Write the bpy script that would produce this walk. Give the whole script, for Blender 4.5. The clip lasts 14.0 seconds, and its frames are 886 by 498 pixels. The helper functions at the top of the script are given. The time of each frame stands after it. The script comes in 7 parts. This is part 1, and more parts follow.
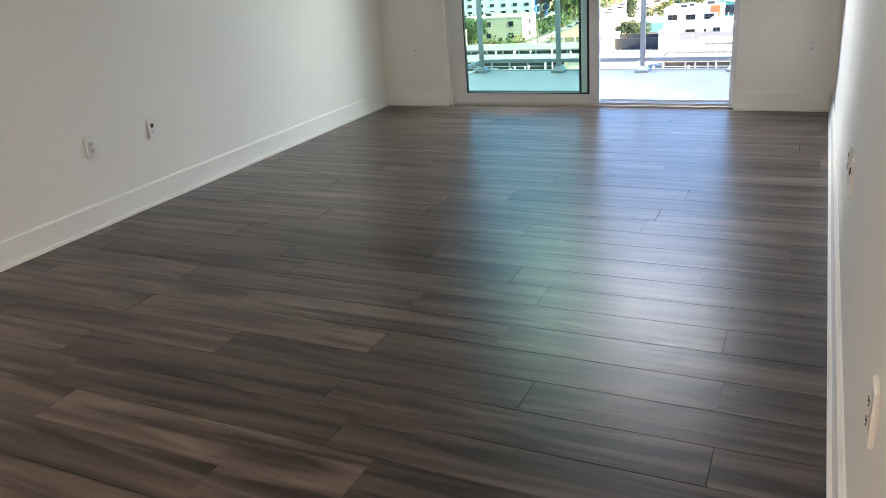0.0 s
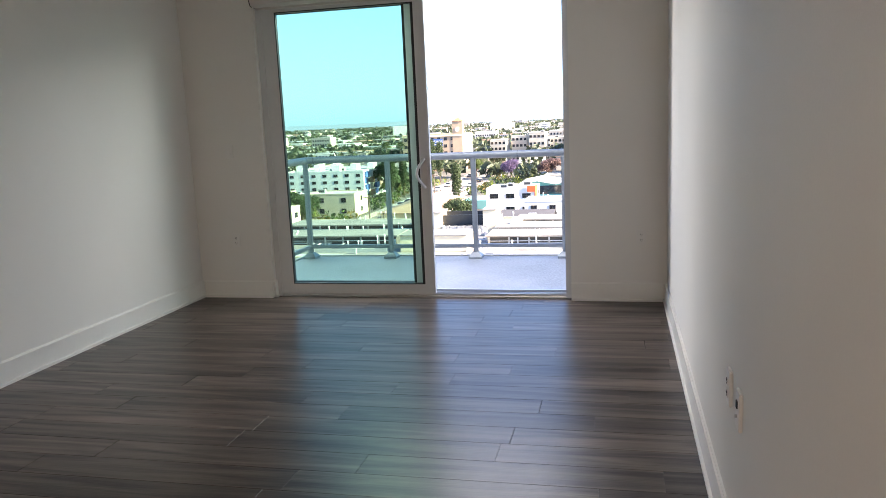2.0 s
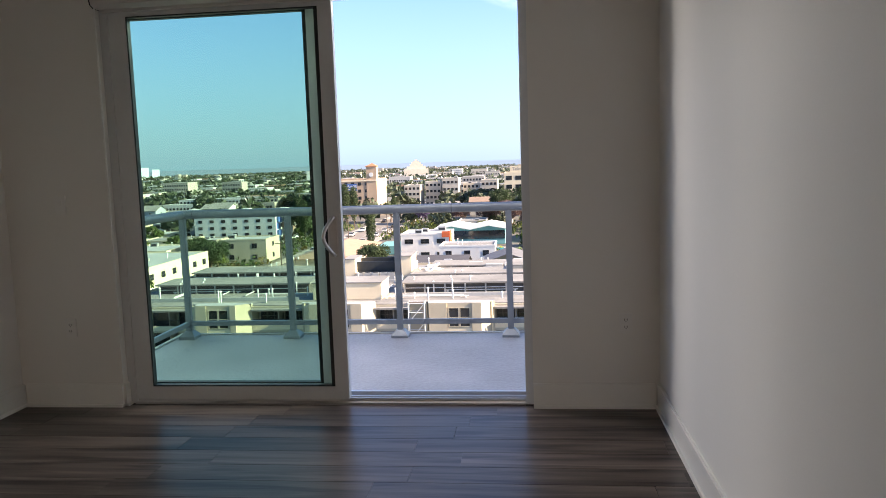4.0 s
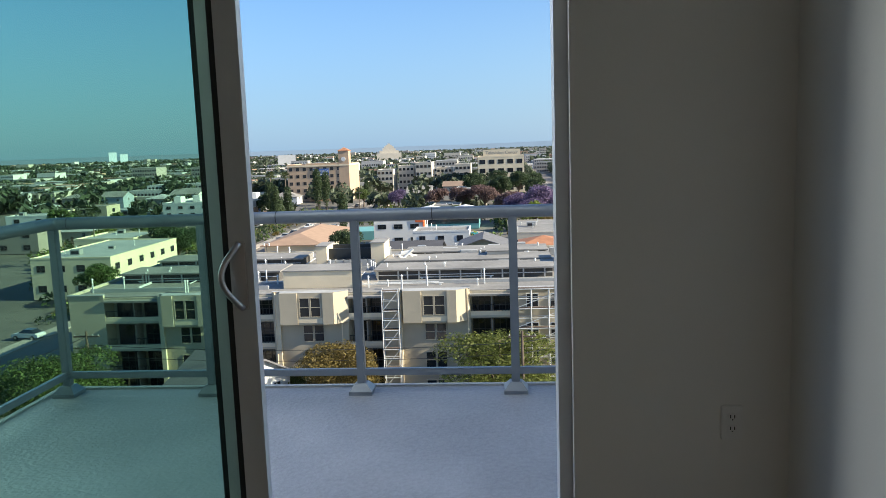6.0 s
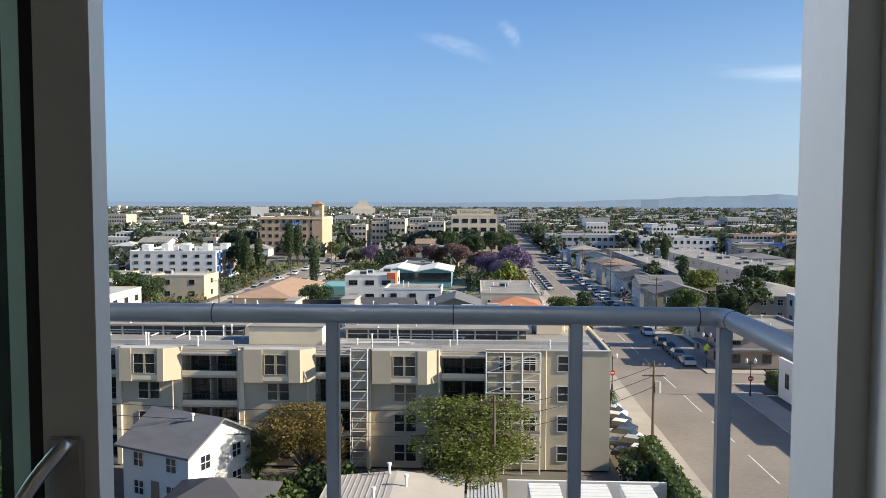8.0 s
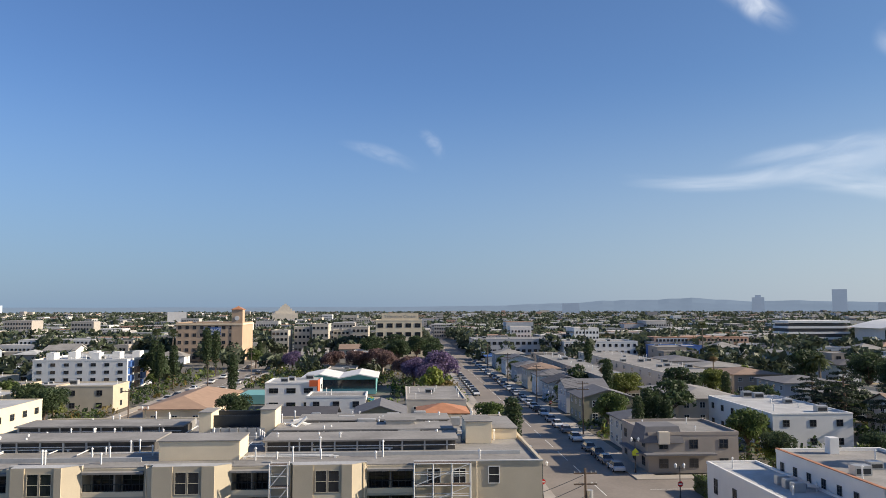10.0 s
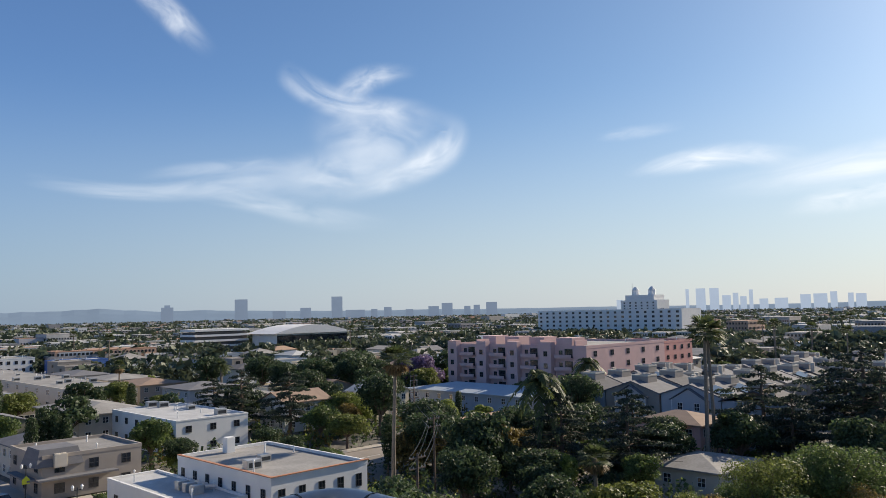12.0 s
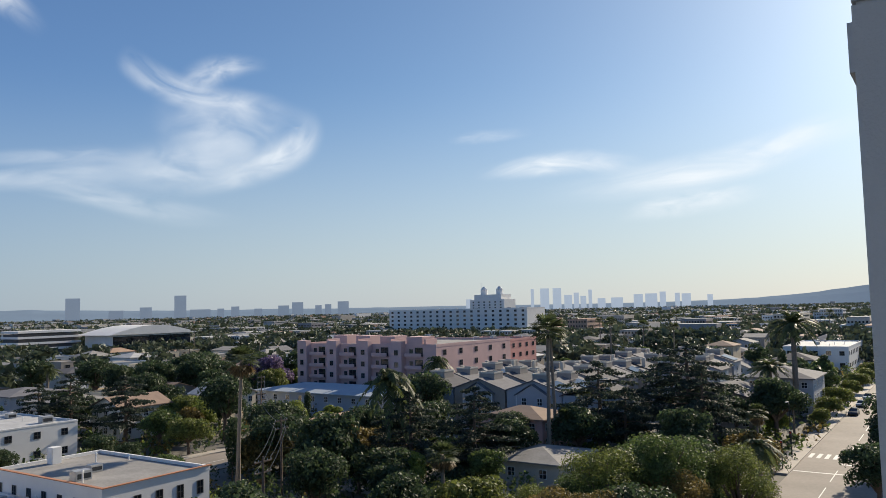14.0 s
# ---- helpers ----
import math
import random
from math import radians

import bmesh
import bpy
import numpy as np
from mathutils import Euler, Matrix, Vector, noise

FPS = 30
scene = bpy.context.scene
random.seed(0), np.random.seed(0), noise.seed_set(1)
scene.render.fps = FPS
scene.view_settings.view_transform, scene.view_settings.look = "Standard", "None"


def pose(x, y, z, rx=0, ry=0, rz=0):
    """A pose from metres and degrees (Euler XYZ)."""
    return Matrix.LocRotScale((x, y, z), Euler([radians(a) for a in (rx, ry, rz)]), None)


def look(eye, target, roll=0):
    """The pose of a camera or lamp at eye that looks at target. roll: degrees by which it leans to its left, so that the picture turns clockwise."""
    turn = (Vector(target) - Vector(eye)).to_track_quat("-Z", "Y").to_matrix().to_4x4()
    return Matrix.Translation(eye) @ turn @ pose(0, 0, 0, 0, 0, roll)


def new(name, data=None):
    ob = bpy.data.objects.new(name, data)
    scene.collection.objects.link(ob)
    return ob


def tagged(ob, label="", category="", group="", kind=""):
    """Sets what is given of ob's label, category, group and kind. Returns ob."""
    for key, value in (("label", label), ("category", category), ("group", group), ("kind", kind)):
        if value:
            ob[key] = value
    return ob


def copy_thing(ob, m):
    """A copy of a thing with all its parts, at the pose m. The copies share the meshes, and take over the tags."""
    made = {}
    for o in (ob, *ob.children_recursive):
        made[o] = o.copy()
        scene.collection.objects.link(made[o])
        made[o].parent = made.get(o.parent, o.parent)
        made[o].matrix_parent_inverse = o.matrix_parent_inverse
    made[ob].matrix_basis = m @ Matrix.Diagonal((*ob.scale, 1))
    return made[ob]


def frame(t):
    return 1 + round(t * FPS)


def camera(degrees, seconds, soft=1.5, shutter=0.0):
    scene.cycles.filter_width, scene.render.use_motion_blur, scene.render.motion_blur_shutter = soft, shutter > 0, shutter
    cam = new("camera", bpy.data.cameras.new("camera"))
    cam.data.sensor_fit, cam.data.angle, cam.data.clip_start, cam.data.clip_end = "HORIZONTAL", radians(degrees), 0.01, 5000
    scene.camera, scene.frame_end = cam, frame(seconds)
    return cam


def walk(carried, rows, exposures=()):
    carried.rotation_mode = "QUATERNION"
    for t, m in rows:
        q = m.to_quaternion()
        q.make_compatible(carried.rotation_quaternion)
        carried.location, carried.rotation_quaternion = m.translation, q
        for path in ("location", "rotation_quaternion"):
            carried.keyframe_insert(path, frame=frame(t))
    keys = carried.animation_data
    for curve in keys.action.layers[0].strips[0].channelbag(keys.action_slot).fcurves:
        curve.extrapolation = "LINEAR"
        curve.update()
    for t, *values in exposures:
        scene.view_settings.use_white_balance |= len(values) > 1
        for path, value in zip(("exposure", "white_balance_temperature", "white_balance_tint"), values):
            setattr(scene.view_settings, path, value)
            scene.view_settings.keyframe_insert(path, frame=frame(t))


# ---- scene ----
G = -23.6  # street level; the flat's floor is 0
cam = camera(59.9, 14.0, soft=0.75)
PATH = [
    (0, (1.884, -6.414, 1.362), (1.052, -4.747, 0.633), -4.6),
    (0.5, (1.869, -6.37, 1.367), (1.216, -4.627, 0.636), -3.0),
    (1, (1.862, -6.28, 1.38), (1.25, -4.485, 0.744), -1.86),
    (1.5, (1.832, -6.155, 1.395), (1.27, -4.299, 0.903), -1.7),
    (2, (1.699, -5.823, 1.401), (1.25, -3.902, 1.072), -2.5),
    (2.5, (1.602, -5.498, 1.404), (1.247, -3.545, 1.156), -2.4),
    (3, (1.543, -5.103, 1.418), (1.207, -3.144, 1.196), -1.8),
    (3.5, (1.46, -4.689, 1.428), (1.168, -2.723, 1.205), -1.8),
    (3.7, (1.404, -4.531, 1.401), (1.148, -2.559, 1.181), -1.9),
    (5.8, (1.166, -2.679, 1.42), (0.99, -0.704, 1.157), -2.0),
    (6, (1.119, -2.509, 1.421), (0.958, -0.533, 1.156), -2.0),
    (6.5, (1.033, -2.118, 1.423), (0.915, -0.137, 1.171), -1.1),
    (7, (0.988, -1.745, 1.437), (0.86, 0.239, 1.216), -0.5),
    (7.5, (0.898, -1.382, 1.448), (0.795, 0.608, 1.274), -0.1),
    (9.8, (0.538, 0.196, 1.48), (0.583, 2.191, 1.609), -0.3),
    (10, (0.534, 0.294, 1.479), (0.645, 2.285, 1.632), -0.1),
    (10.5, (0.594, 0.43, 1.449), (1.025, 2.377, 1.61), -0.7),
    (11, (0.644, 0.503, 1.439), (1.434, 2.334, 1.593), -1.2),
    (11.5, (0.71, 0.549, 1.432), (1.828, 2.2, 1.587), -1.2),
    (12, (0.781, 0.608, 1.409), (2.195, 2.013, 1.572), -1.2),
    (12.5, (0.906, 0.654, 1.408), (2.539, 1.798, 1.566), -1.3),
    (13, (0.988, 0.745, 1.397), (2.726, 1.722, 1.547), -0.7),
    (13.4, (1.04, 0.75, 1.389), (2.796, 1.697, 1.535), -0.7),
    (14, (1.115, 0.75, 1.378), (2.771, 1.86, 1.531), -1.3),
]
walk(cam, [(t, look(e, g, r)) for t, e, g, r in PATH],
     [(0.0, 3.45, 6500, 9), (0.5, 3.45, 7100, 14), (1.5, 3.2, 6900, 13), (2.0, 2.8, 6700, 14), (2.5, 2.4, 6700, 15), (3.0, 2.25, 6900, 17),
      (3.7, 2.0, 6900, 17), (5.8, 1.15, 6300, 4), (6.5, 1.05, 6200, 2), (7.7, 0.9, 6300, 5), (9.8, 0.5, 6450, 10), (11.0, 0.55, 6450, 9), (12.0, 0.52, 6450, 9), (13.0, 0.42, 6500, 8), (14.0, 0.42, 6500, 8)])

# ---- light ----
SUN_AZ, SUN_EL = 96.5, 27.0
world = bpy.data.worlds.new("sky")
scene.world = world
world.use_nodes = True
wn = world.node_tree
wn.nodes.clear()
sky = wn.nodes.new("ShaderNodeTexSky")
sky.sky_type = "NISHITA"
sky.sun_disc = False
sky.sun_elevation, sky.sun_rotation = radians(SUN_EL), radians(SUN_AZ)
sky.altitude, sky.air_density, sky.dust_density, sky.ozone_density = 60, 1.0, 0.8, 4.0
bg = wn.nodes.new("ShaderNodeBackground")
bg.inputs[1].default_value = 0.085
wo = wn.nodes.new("ShaderNodeOutputWorld")
# the air grows paler and warmer towards the sun, and thickens towards the horizon all round
wtc, wsep = wn.nodes.new("ShaderNodeTexCoord"), wn.nodes.new("ShaderNodeSeparateXYZ")
wn.links.new(wtc.outputs["Generated"], wsep.inputs[0])
wdot = wn.nodes.new("ShaderNodeVectorMath")
wdot.operation = "DOT_PRODUCT"
wdot.inputs[1].default_value = (math.sin(radians(SUN_AZ)), math.cos(radians(SUN_AZ)), 0)
wn.links.new(wtc.outputs["Generated"], wdot.inputs[0])


def sky_range(socket, lo, hi, to_lo=0.0, to_hi=1.0):
    r = wn.nodes.new("ShaderNodeMapRange")
    r.interpolation_type = "SMOOTHSTEP"
    for name, value in (("From Min", lo), ("From Max", hi), ("To Min", to_lo), ("To Max", to_hi)):
        r.inputs[name].default_value = value
    wn.links.new(socket, r.inputs["Value"])
    return r.outputs[0]


def sky_mix(factor, ca, cb):
    m = wn.nodes.new("ShaderNodeMix")
    m.data_type = "RGBA"
    wn.links.new(factor, m.inputs["Factor"])
    for name, c in (("A", ca), ("B", cb)):
        if isinstance(c, tuple):
            m.inputs[name].default_value = (*c, 1)
        else:
            wn.links.new(c, m.inputs[name])
    return m.outputs["Result"]


sunward = sky_range(wdot.outputs["Value"], -0.35, 1.0)
tint = wn.nodes.new("ShaderNodeVectorMath")
tint.operation = "MULTIPLY"
wn.links.new(sky.outputs[0], tint.inputs[0])
wn.links.new(sky_mix(sunward, (0.84, 0.98, 1.20), (0.72, 0.79, 0.82)), tint.inputs[1])
hazy = sky_mix(sky_range(wsep.outputs[2], 0.30, -0.02, 0.0, 0.76), tint.outputs[0], sky_mix(sunward, (2.1, 3.05, 4.4), (5.2, 5.6, 6.0)))
wn.links.new(hazy, bg.inputs[0])
wn.links.new(bg.outputs[0], wo.inputs[0])

a, e = radians(SUN_AZ), radians(SUN_EL)
sun = new("sun", bpy.data.lights.new("sun", "SUN"))
sun.data.energy, sun.data.angle, sun.data.color = 5.0, radians(0.55), (1.0, 0.86, 0.68)
sun.matrix_world = look((300 * math.sin(a) * math.cos(e), 300 * math.cos(a) * math.cos(e), 300 * math.sin(e)), (0, 0, 0))

# warm ceiling lamp of the hall behind the living room
hall = new("hall_light", bpy.data.lights.new("hall_light", "AREA"))
hall.data.shape, hall.data.size, hall.data.energy, hall.data.color = "DISK", 0.35, 8.5, (1.0, 0.80, 0.66)
hall.matrix_world = look((0.4, -7.4, 2.66), (0.4, -7.4, 0))

# added lamp out over the balcony, stands in for sky light through the door
door_fill = new("door_fill", bpy.data.lights.new("door_fill", "AREA"))
door_fill.data.shape, door_fill.data.size, door_fill.data.size_y = "RECTANGLE", 2.3, 0.9
door_fill.data.energy, door_fill.data.color = 21, (1.0, 0.97, 0.92)
door_fill.matrix_world = look((0.1, 1.2, 2.95), (-0.3, -2.4, 0.9))

# added lamp beside the balcony, lights the long wall through the door like sky
side_fill = new("side_fill_light", bpy.data.lights.new("side_fill_light", "AREA"))
side_fill.data.shape, side_fill.data.size, side_fill.data.size_y = "RECTANGLE", 1.3, 2.2
side_fill.data.energy, side_fill.data.color = 38, (1.0, 0.97, 0.92)
side_fill.matrix_world = look((-4.3, 3.2, 1.75), (2.0, -2.0, 1.2))

# ---- materials ----
def mat(name, color, rough=0.8, metal=0.0, scale=3.0, vary=0.15, bump=0.0, fine=40.0, spec=0.5, island=0.0, objvar=0.0, stretch=(1, 1, 1)):
    m = bpy.data.materials.new(name)
    m.use_nodes = True
    n, l = m.node_tree.nodes, m.node_tree.links
    b = n["Principled BSDF"]
    b.inputs["Roughness"].default_value = rough
    b.inputs["Metallic"].default_value = metal
    b.inputs["Specular IOR Level"].default_value = spec
    tc = n.new("ShaderNodeTexCoord")
    mp = n.new("ShaderNodeMapping")
    mp.inputs["Scale"].default_value = stretch
    l.new(tc.outputs["Object"], mp.inputs[0])
    n1 = n.new("ShaderNodeTexNoise")
    n1.inputs["Scale"].default_value, n1.inputs["Detail"].default_value = scale, 4
    n2 = n.new("ShaderNodeTexNoise")
    n2.inputs["Scale"].default_value, n2.inputs["Detail"].default_value = fine, 3
    l.new(mp.outputs[0], n1.inputs["Vector"])
    l.new(mp.outputs[0], n2.inputs["Vector"])
    add = n.new("ShaderNodeMath")
    add.operation = "MULTIPLY_ADD"
    add.inputs[1].default_value, add.inputs[2].default_value = 0.45, 0.0
    l.new(n2.outputs["Fac"], add.inputs[0])
    l.new(n1.outputs["Fac"], add.inputs[2])
    mr = n.new("ShaderNodeMapRange")
    mr.inputs["From Min"].default_value, mr.inputs["From Max"].default_value = 0.4, 1.05
    mr.inputs["To Min"].default_value, mr.inputs["To Max"].default_value = 1 - vary, 1 + vary
    l.new(add.outputs[0], mr.inputs["Value"])
    last = mr.outputs[0]
    for amount, node, sock in ((island, "ShaderNodeNewGeometry", "Random Per Island"), (objvar, "ShaderNodeObjectInfo", "Random")):
        if amount:
            src = n.new(node)
            r2 = n.new("ShaderNodeMapRange")
            r2.inputs["To Min"].default_value, r2.inputs["To Max"].default_value = 1 - amount, 1 + amount
            l.new(src.outputs[sock], r2.inputs["Value"])
            mu = n.new("ShaderNodeMath")
            mu.operation = "MULTIPLY"
            l.new(last, mu.inputs[0])
            l.new(r2.outputs[0], mu.inputs[1])
            last = mu.outputs[0]
    mx = n.new("ShaderNodeVectorMath")
    mx.operation = "SCALE"
    mx.inputs[0].default_value = color
    l.new(last, mx.inputs["Scale"])
    l.new(mx.outputs[0], b.inputs["Base Color"])
    if bump:
        bp = n.new("ShaderNodeBump")
        bp.inputs["Strength"].default_value, bp.inputs["Distance"].default_value = bump, 0.01
        l.new(n2.outputs["Fac"], bp.inputs["Height"])
        l.new(bp.outputs[0], b.inputs["Normal"])
    return m


def ramp_mat(name, source, stops, rough=0.7, spec=0.5, noise_amt=0.15):
    """A material whose colour is picked by chance, by island or by object, from the stops."""
    m = bpy.data.materials.new(name)
    m.use_nodes = True
    n, l = m.node_tree.nodes, m.node_tree.links
    b = n["Principled BSDF"]
    b.inputs["Roughness"].default_value = rough
    b.inputs["Specular IOR Level"].default_value = spec
    src = n.new("ShaderNodeNewGeometry" if source == "island" else "ShaderNodeObjectInfo")
    rp = n.new("ShaderNodeValToRGB")
    rp.color_ramp.interpolation = "CONSTANT"
    while len(rp.color_ramp.elements) < len(stops):
        rp.color_ramp.elements.new(1.0)
    for i, c in enumerate(stops):
        rp.color_ramp.elements[i].position = i / len(stops)
        rp.color_ramp.elements[i].color = (*c, 1)
    l.new(src.outputs["Random Per Island" if source == "island" else "Random"], rp.inputs[0])
    tc = n.new("ShaderNodeTexCoord")
    nz = n.new("ShaderNodeTexNoise")
    nz.inputs["Scale"].default_value = 0.6
    l.new(tc.outputs["Object"], nz.inputs["Vector"])
    mr = n.new("ShaderNodeMapRange")
    mr.inputs["To Min"].default_value, mr.inputs["To Max"].default_value = 1 - noise_amt, 1 + noise_amt
    l.new(nz.outputs["Fac"], mr.inputs["Value"])
    mx = n.new("ShaderNodeVectorMath")
    mx.operation = "SCALE"
    l.new(rp.outputs[0], mx.inputs[0])
    l.new(mr.outputs[0], mx.inputs["Scale"])
    l.new(mx.outputs[0], b.inputs["Base Color"])
    return m


def leaf_mat(name, color, vary=0.45, glow=0.42):
    m = mat(name, color, 0.55, 0, 0.35, 0.3, island=vary, spec=0.3)
    n, l = m.node_tree.nodes, m.node_tree.links
    b, out = n["Principled BSDF"], n["Material Output"]
    tr = n.new("ShaderNodeBsdfTranslucent")
    src = b.inputs["Base Color"].links[0].from_socket
    l.new(src, tr.inputs[0])
    mix = n.new("ShaderNodeMixShader")
    mix.inputs[0].default_value = glow
    l.new(b.outputs[0], mix.inputs[1])
    l.new(tr.outputs[0], mix.inputs[2])
    l.new(mix.outputs[0], out.inputs[0])
    return m


def glass_mat(name, tint, gloss=0.05):
    """A thin pane: tinted see-through with a mirror film."""
    m = bpy.data.materials.new(name)
    m.use_nodes = True
    n, l = m.node_tree.nodes, m.node_tree.links
    n.remove(n["Principled BSDF"])
    t = n.new("ShaderNodeBsdfTransparent")
    t.inputs[0].default_value = (*tint, 1)
    g = n.new("ShaderNodeBsdfGlossy")
    g.inputs["Roughness"].default_value = 0.01
    f = n.new("ShaderNodeFresnel")
    f.inputs["IOR"].default_value = 1.35
    mix = n.new("ShaderNodeMixShader")
    l.new(f.outputs[0], mix.inputs[0])
    l.new(t.outputs[0], mix.inputs[1])
    l.new(g.outputs[0], mix.inputs[2])
    l.new(mix.outputs[0], n["Material Output"].inputs[0])
    return m


def plank_mat():
    """Grey-brown vinyl oak: every plank its own tone, long grain along x."""
    m = bpy.data.materials.new("vinyl_oak")
    m.use_nodes = True
    n, l = m.node_tree.nodes, m.node_tree.links
    b = n["Principled BSDF"]
    tc, oi = n.new("ShaderNodeTexCoord"), n.new("ShaderNodeObjectInfo")
    off = n.new("ShaderNodeVectorMath")
    off.operation = "MULTIPLY_ADD"
    off.inputs[1].default_value = (37.0, 11.0, 5.0)
    l.new(oi.outputs["Random"], off.inputs[0])
    l.new(tc.outputs["Object"], off.inputs[2])
    mp = n.new("ShaderNodeMapping")
    mp.inputs["Scale"].default_value = (1.3, 16.0, 1.0)
    l.new(off.outputs[0], mp.inputs[0])
    n1 = n.new("ShaderNodeTexNoise")
    n1.inputs["Scale"].default_value, n1.inputs["Detail"].default_value, n1.inputs["Distortion"].default_value = 1.0, 5, 0.6
    l.new(mp.outputs[0], n1.inputs["Vector"])
    mp2 = n.new("ShaderNodeMapping")
    mp2.inputs["Scale"].default_value = (6.0, 150.0, 1.0)
    l.new(off.outputs[0], mp2.inputs[0])
    n2 = n.new("ShaderNodeTexNoise")
    n2.inputs["Scale"].default_value, n2.inputs["Detail"].default_value = 1.0, 3
    l.new(mp2.outputs[0], n2.inputs["Vector"])
    rp = n.new("ShaderNodeValToRGB")
    rp.color_ramp.elements[0].position, rp.color_ramp.elements[0].color = 0.36, (0.024, 0.018, 0.016, 1)
    rp.color_ramp.elements[1].position, rp.color_ramp.elements[1].color = 0.68, (0.135, 0.108, 0.092, 1)
    l.new(n1.outputs["Fac"], rp.inputs[0])
    tone = n.new("ShaderNodeMapRange")
    tone.inputs["To Min"].default_value, tone.inputs["To Max"].default_value = 0.7, 1.35
    l.new(oi.outputs["Random"], tone.inputs["Value"])
    fine = n.new("ShaderNodeMapRange")
    fine.inputs["To Min"].default_value, fine.inputs["To Max"].default_value = 0.75, 1.25
    l.new(n2.outputs["Fac"], fine.inputs["Value"])
    mu = n.new("ShaderNodeMath")
    mu.operation = "MULTIPLY"
    l.new(tone.outputs[0], mu.inputs[0])
    l.new(fine.outputs[0], mu.inputs[1])
    mx = n.new("ShaderNodeVectorMath")
    mx.operation = "SCALE"
    l.new(rp.outputs[0], mx.inputs[0])
    l.new(mu.outputs[0], mx.inputs["Scale"])
    l.new(mx.outputs[0], b.inputs["Base Color"])
    rr = n.new("ShaderNodeMapRange")
    rr.inputs["To Min"].default_value, rr.inputs["To Max"].default_value = 0.24, 0.40
    l.new(n2.outputs["Fac"], rr.inputs["Value"])
    l.new(rr.outputs[0], b.inputs["Roughness"])
    b.inputs["Specular IOR Level"].default_value = 0.3
    bp = n.new("ShaderNodeBump")
    bp.inputs["Strength"].default_value, bp.inputs["Distance"].default_value = 0.25, 0.002
    l.new(n2.outputs["Fac"], bp.inputs["Height"])
    l.new(bp.outputs[0], b.inputs["Normal"])
    return m


PAINT = mat("wall_paint", (0.80, 0.785, 0.745), 0.62, 0, 1.2, 0.03, 0.05, 180)
CEIL = mat("ceiling_paint", (0.82, 0.81, 0.78), 0.8, 0, 1.0, 0.03, 0.1, 120)
TRIM = mat("trim_enamel", (0.82, 0.81, 0.77), 0.35, 0, 2.0, 0.03)
PLANK = plank_mat()
UNDER = mat("underlay", (0.03, 0.025, 0.022), 0.9)
PLATE = mat("white_plastic", (0.80, 0.79, 0.76), 0.3, 0, 5, 0.02)
SLOT = mat("dark_slot", (0.02, 0.02, 0.02), 0.6)
VINYL = mat("door_frame_vinyl", (0.68, 0.69, 0.69), 0.4, 0, 2, 0.05)
GASKET = mat("rubber_gasket", (0.02, 0.025, 0.025), 0.5)
STEEL = mat("satin_steel", (0.62, 0.62, 0.62), 0.3, 0.9, 8, 0.06)
TEAL = glass_mat("teal_pane", (0.60, 0.77, 0.68))
BLIND = mat("shade_cassette", (0.66, 0.63, 0.60), 0.5, 0, 2, 0.04)
RAIL = mat("rail_paint", (0.25, 0.28, 0.32), 0.35, 0.3, 6, 0.08)
DECK = mat("deck_coating", (0.35, 0.35, 0.365), 0.5, 0, 1.3, 0.30, 0.9, 38)
STUCCO = mat("pale_grey_stucco", (0.48, 0.485, 0.475), 0.85, 0, 0.8, 0.06, 0.5, 60)
DARKMETAL = mat("dark_metal", (0.03, 0.035, 0.04), 0.5, 0.3)
ASPHALT = mat("asphalt", (0.225, 0.195, 0.165), 0.85, 0, 0.12, 0.25, 0, 2.0)
GROUND = mat("city_ground", (0.135, 0.125, 0.105), 0.9, 0, 0.03, 0.45, 0, 0.4)
CONCRETE = mat("concrete", (0.38, 0.34, 0.29), 0.85, 0, 0.4, 0.15, 0, 4.0)
LINE = mat("road_paint", (0.6, 0.6, 0.56), 0.7, 0, 2, 0.2)
BEIGE = mat("beige_stucco", (0.53, 0.46, 0.34), 0.85, 0, 0.5, 0.10, 0.2, 12)
CREAM = mat("cream_stucco", (0.78, 0.66, 0.47), 0.85, 0, 0.4, 0.10, 0.2, 10)
WHITE = mat("white_render", (0.72, 0.71, 0.68), 0.8, 0, 0.4, 0.07, 0.2, 10)
GREYW = mat("grey_siding", (0.42, 0.43, 0.45), 0.8, 0, 0.5, 0.08, 0.2, 10)
BLUEGREY = mat("bluegrey_siding", (0.33, 0.38, 0.43), 0.8, 0, 0.5, 0.08, 0.2, 10)
PINK = mat("pink_stucco", (0.60, 0.40, 0.37), 0.85, 0, 0.4, 0.08, 0.2, 10)
ROSE = mat("rose_stucco", (0.58, 0.29, 0.25), 0.85, 0, 0.4, 0.08, 0.2, 10)
ORANGEB = mat("orange_brick", (0.52, 0.37, 0.25), 0.85, 0, 0.3, 0.10, 0.2, 10)
OLIVE = mat("olive_siding", (0.27, 0.25, 0.17), 0.85, 0, 0.5, 0.10)
TAUPE = mat("taupe_stucco", (0.33, 0.29, 0.25), 0.85, 0, 0.5, 0.10)
SAND = mat("sand_stucco", (0.55, 0.50, 0.42), 0.85, 0, 0.5, 0.10)
BLUEP = mat("blue_panel", (0.06, 0.14, 0.38), 0.6, 0, 0.5, 0.08)
REDP = mat("orange_red_panel", (0.62, 0.13, 0.04), 0.6, 0, 0.5, 0.08)
FLATROOF = mat("gravel_roof", (0.26, 0.248, 0.23), 0.9, 0, 0.25, 0.35, 0.2, 3.0)
WHITEROOF = mat("white_roof_coating", (0.43, 0.43, 0.42), 0.75, 0, 0.3, 0.25, 0, 3.0)
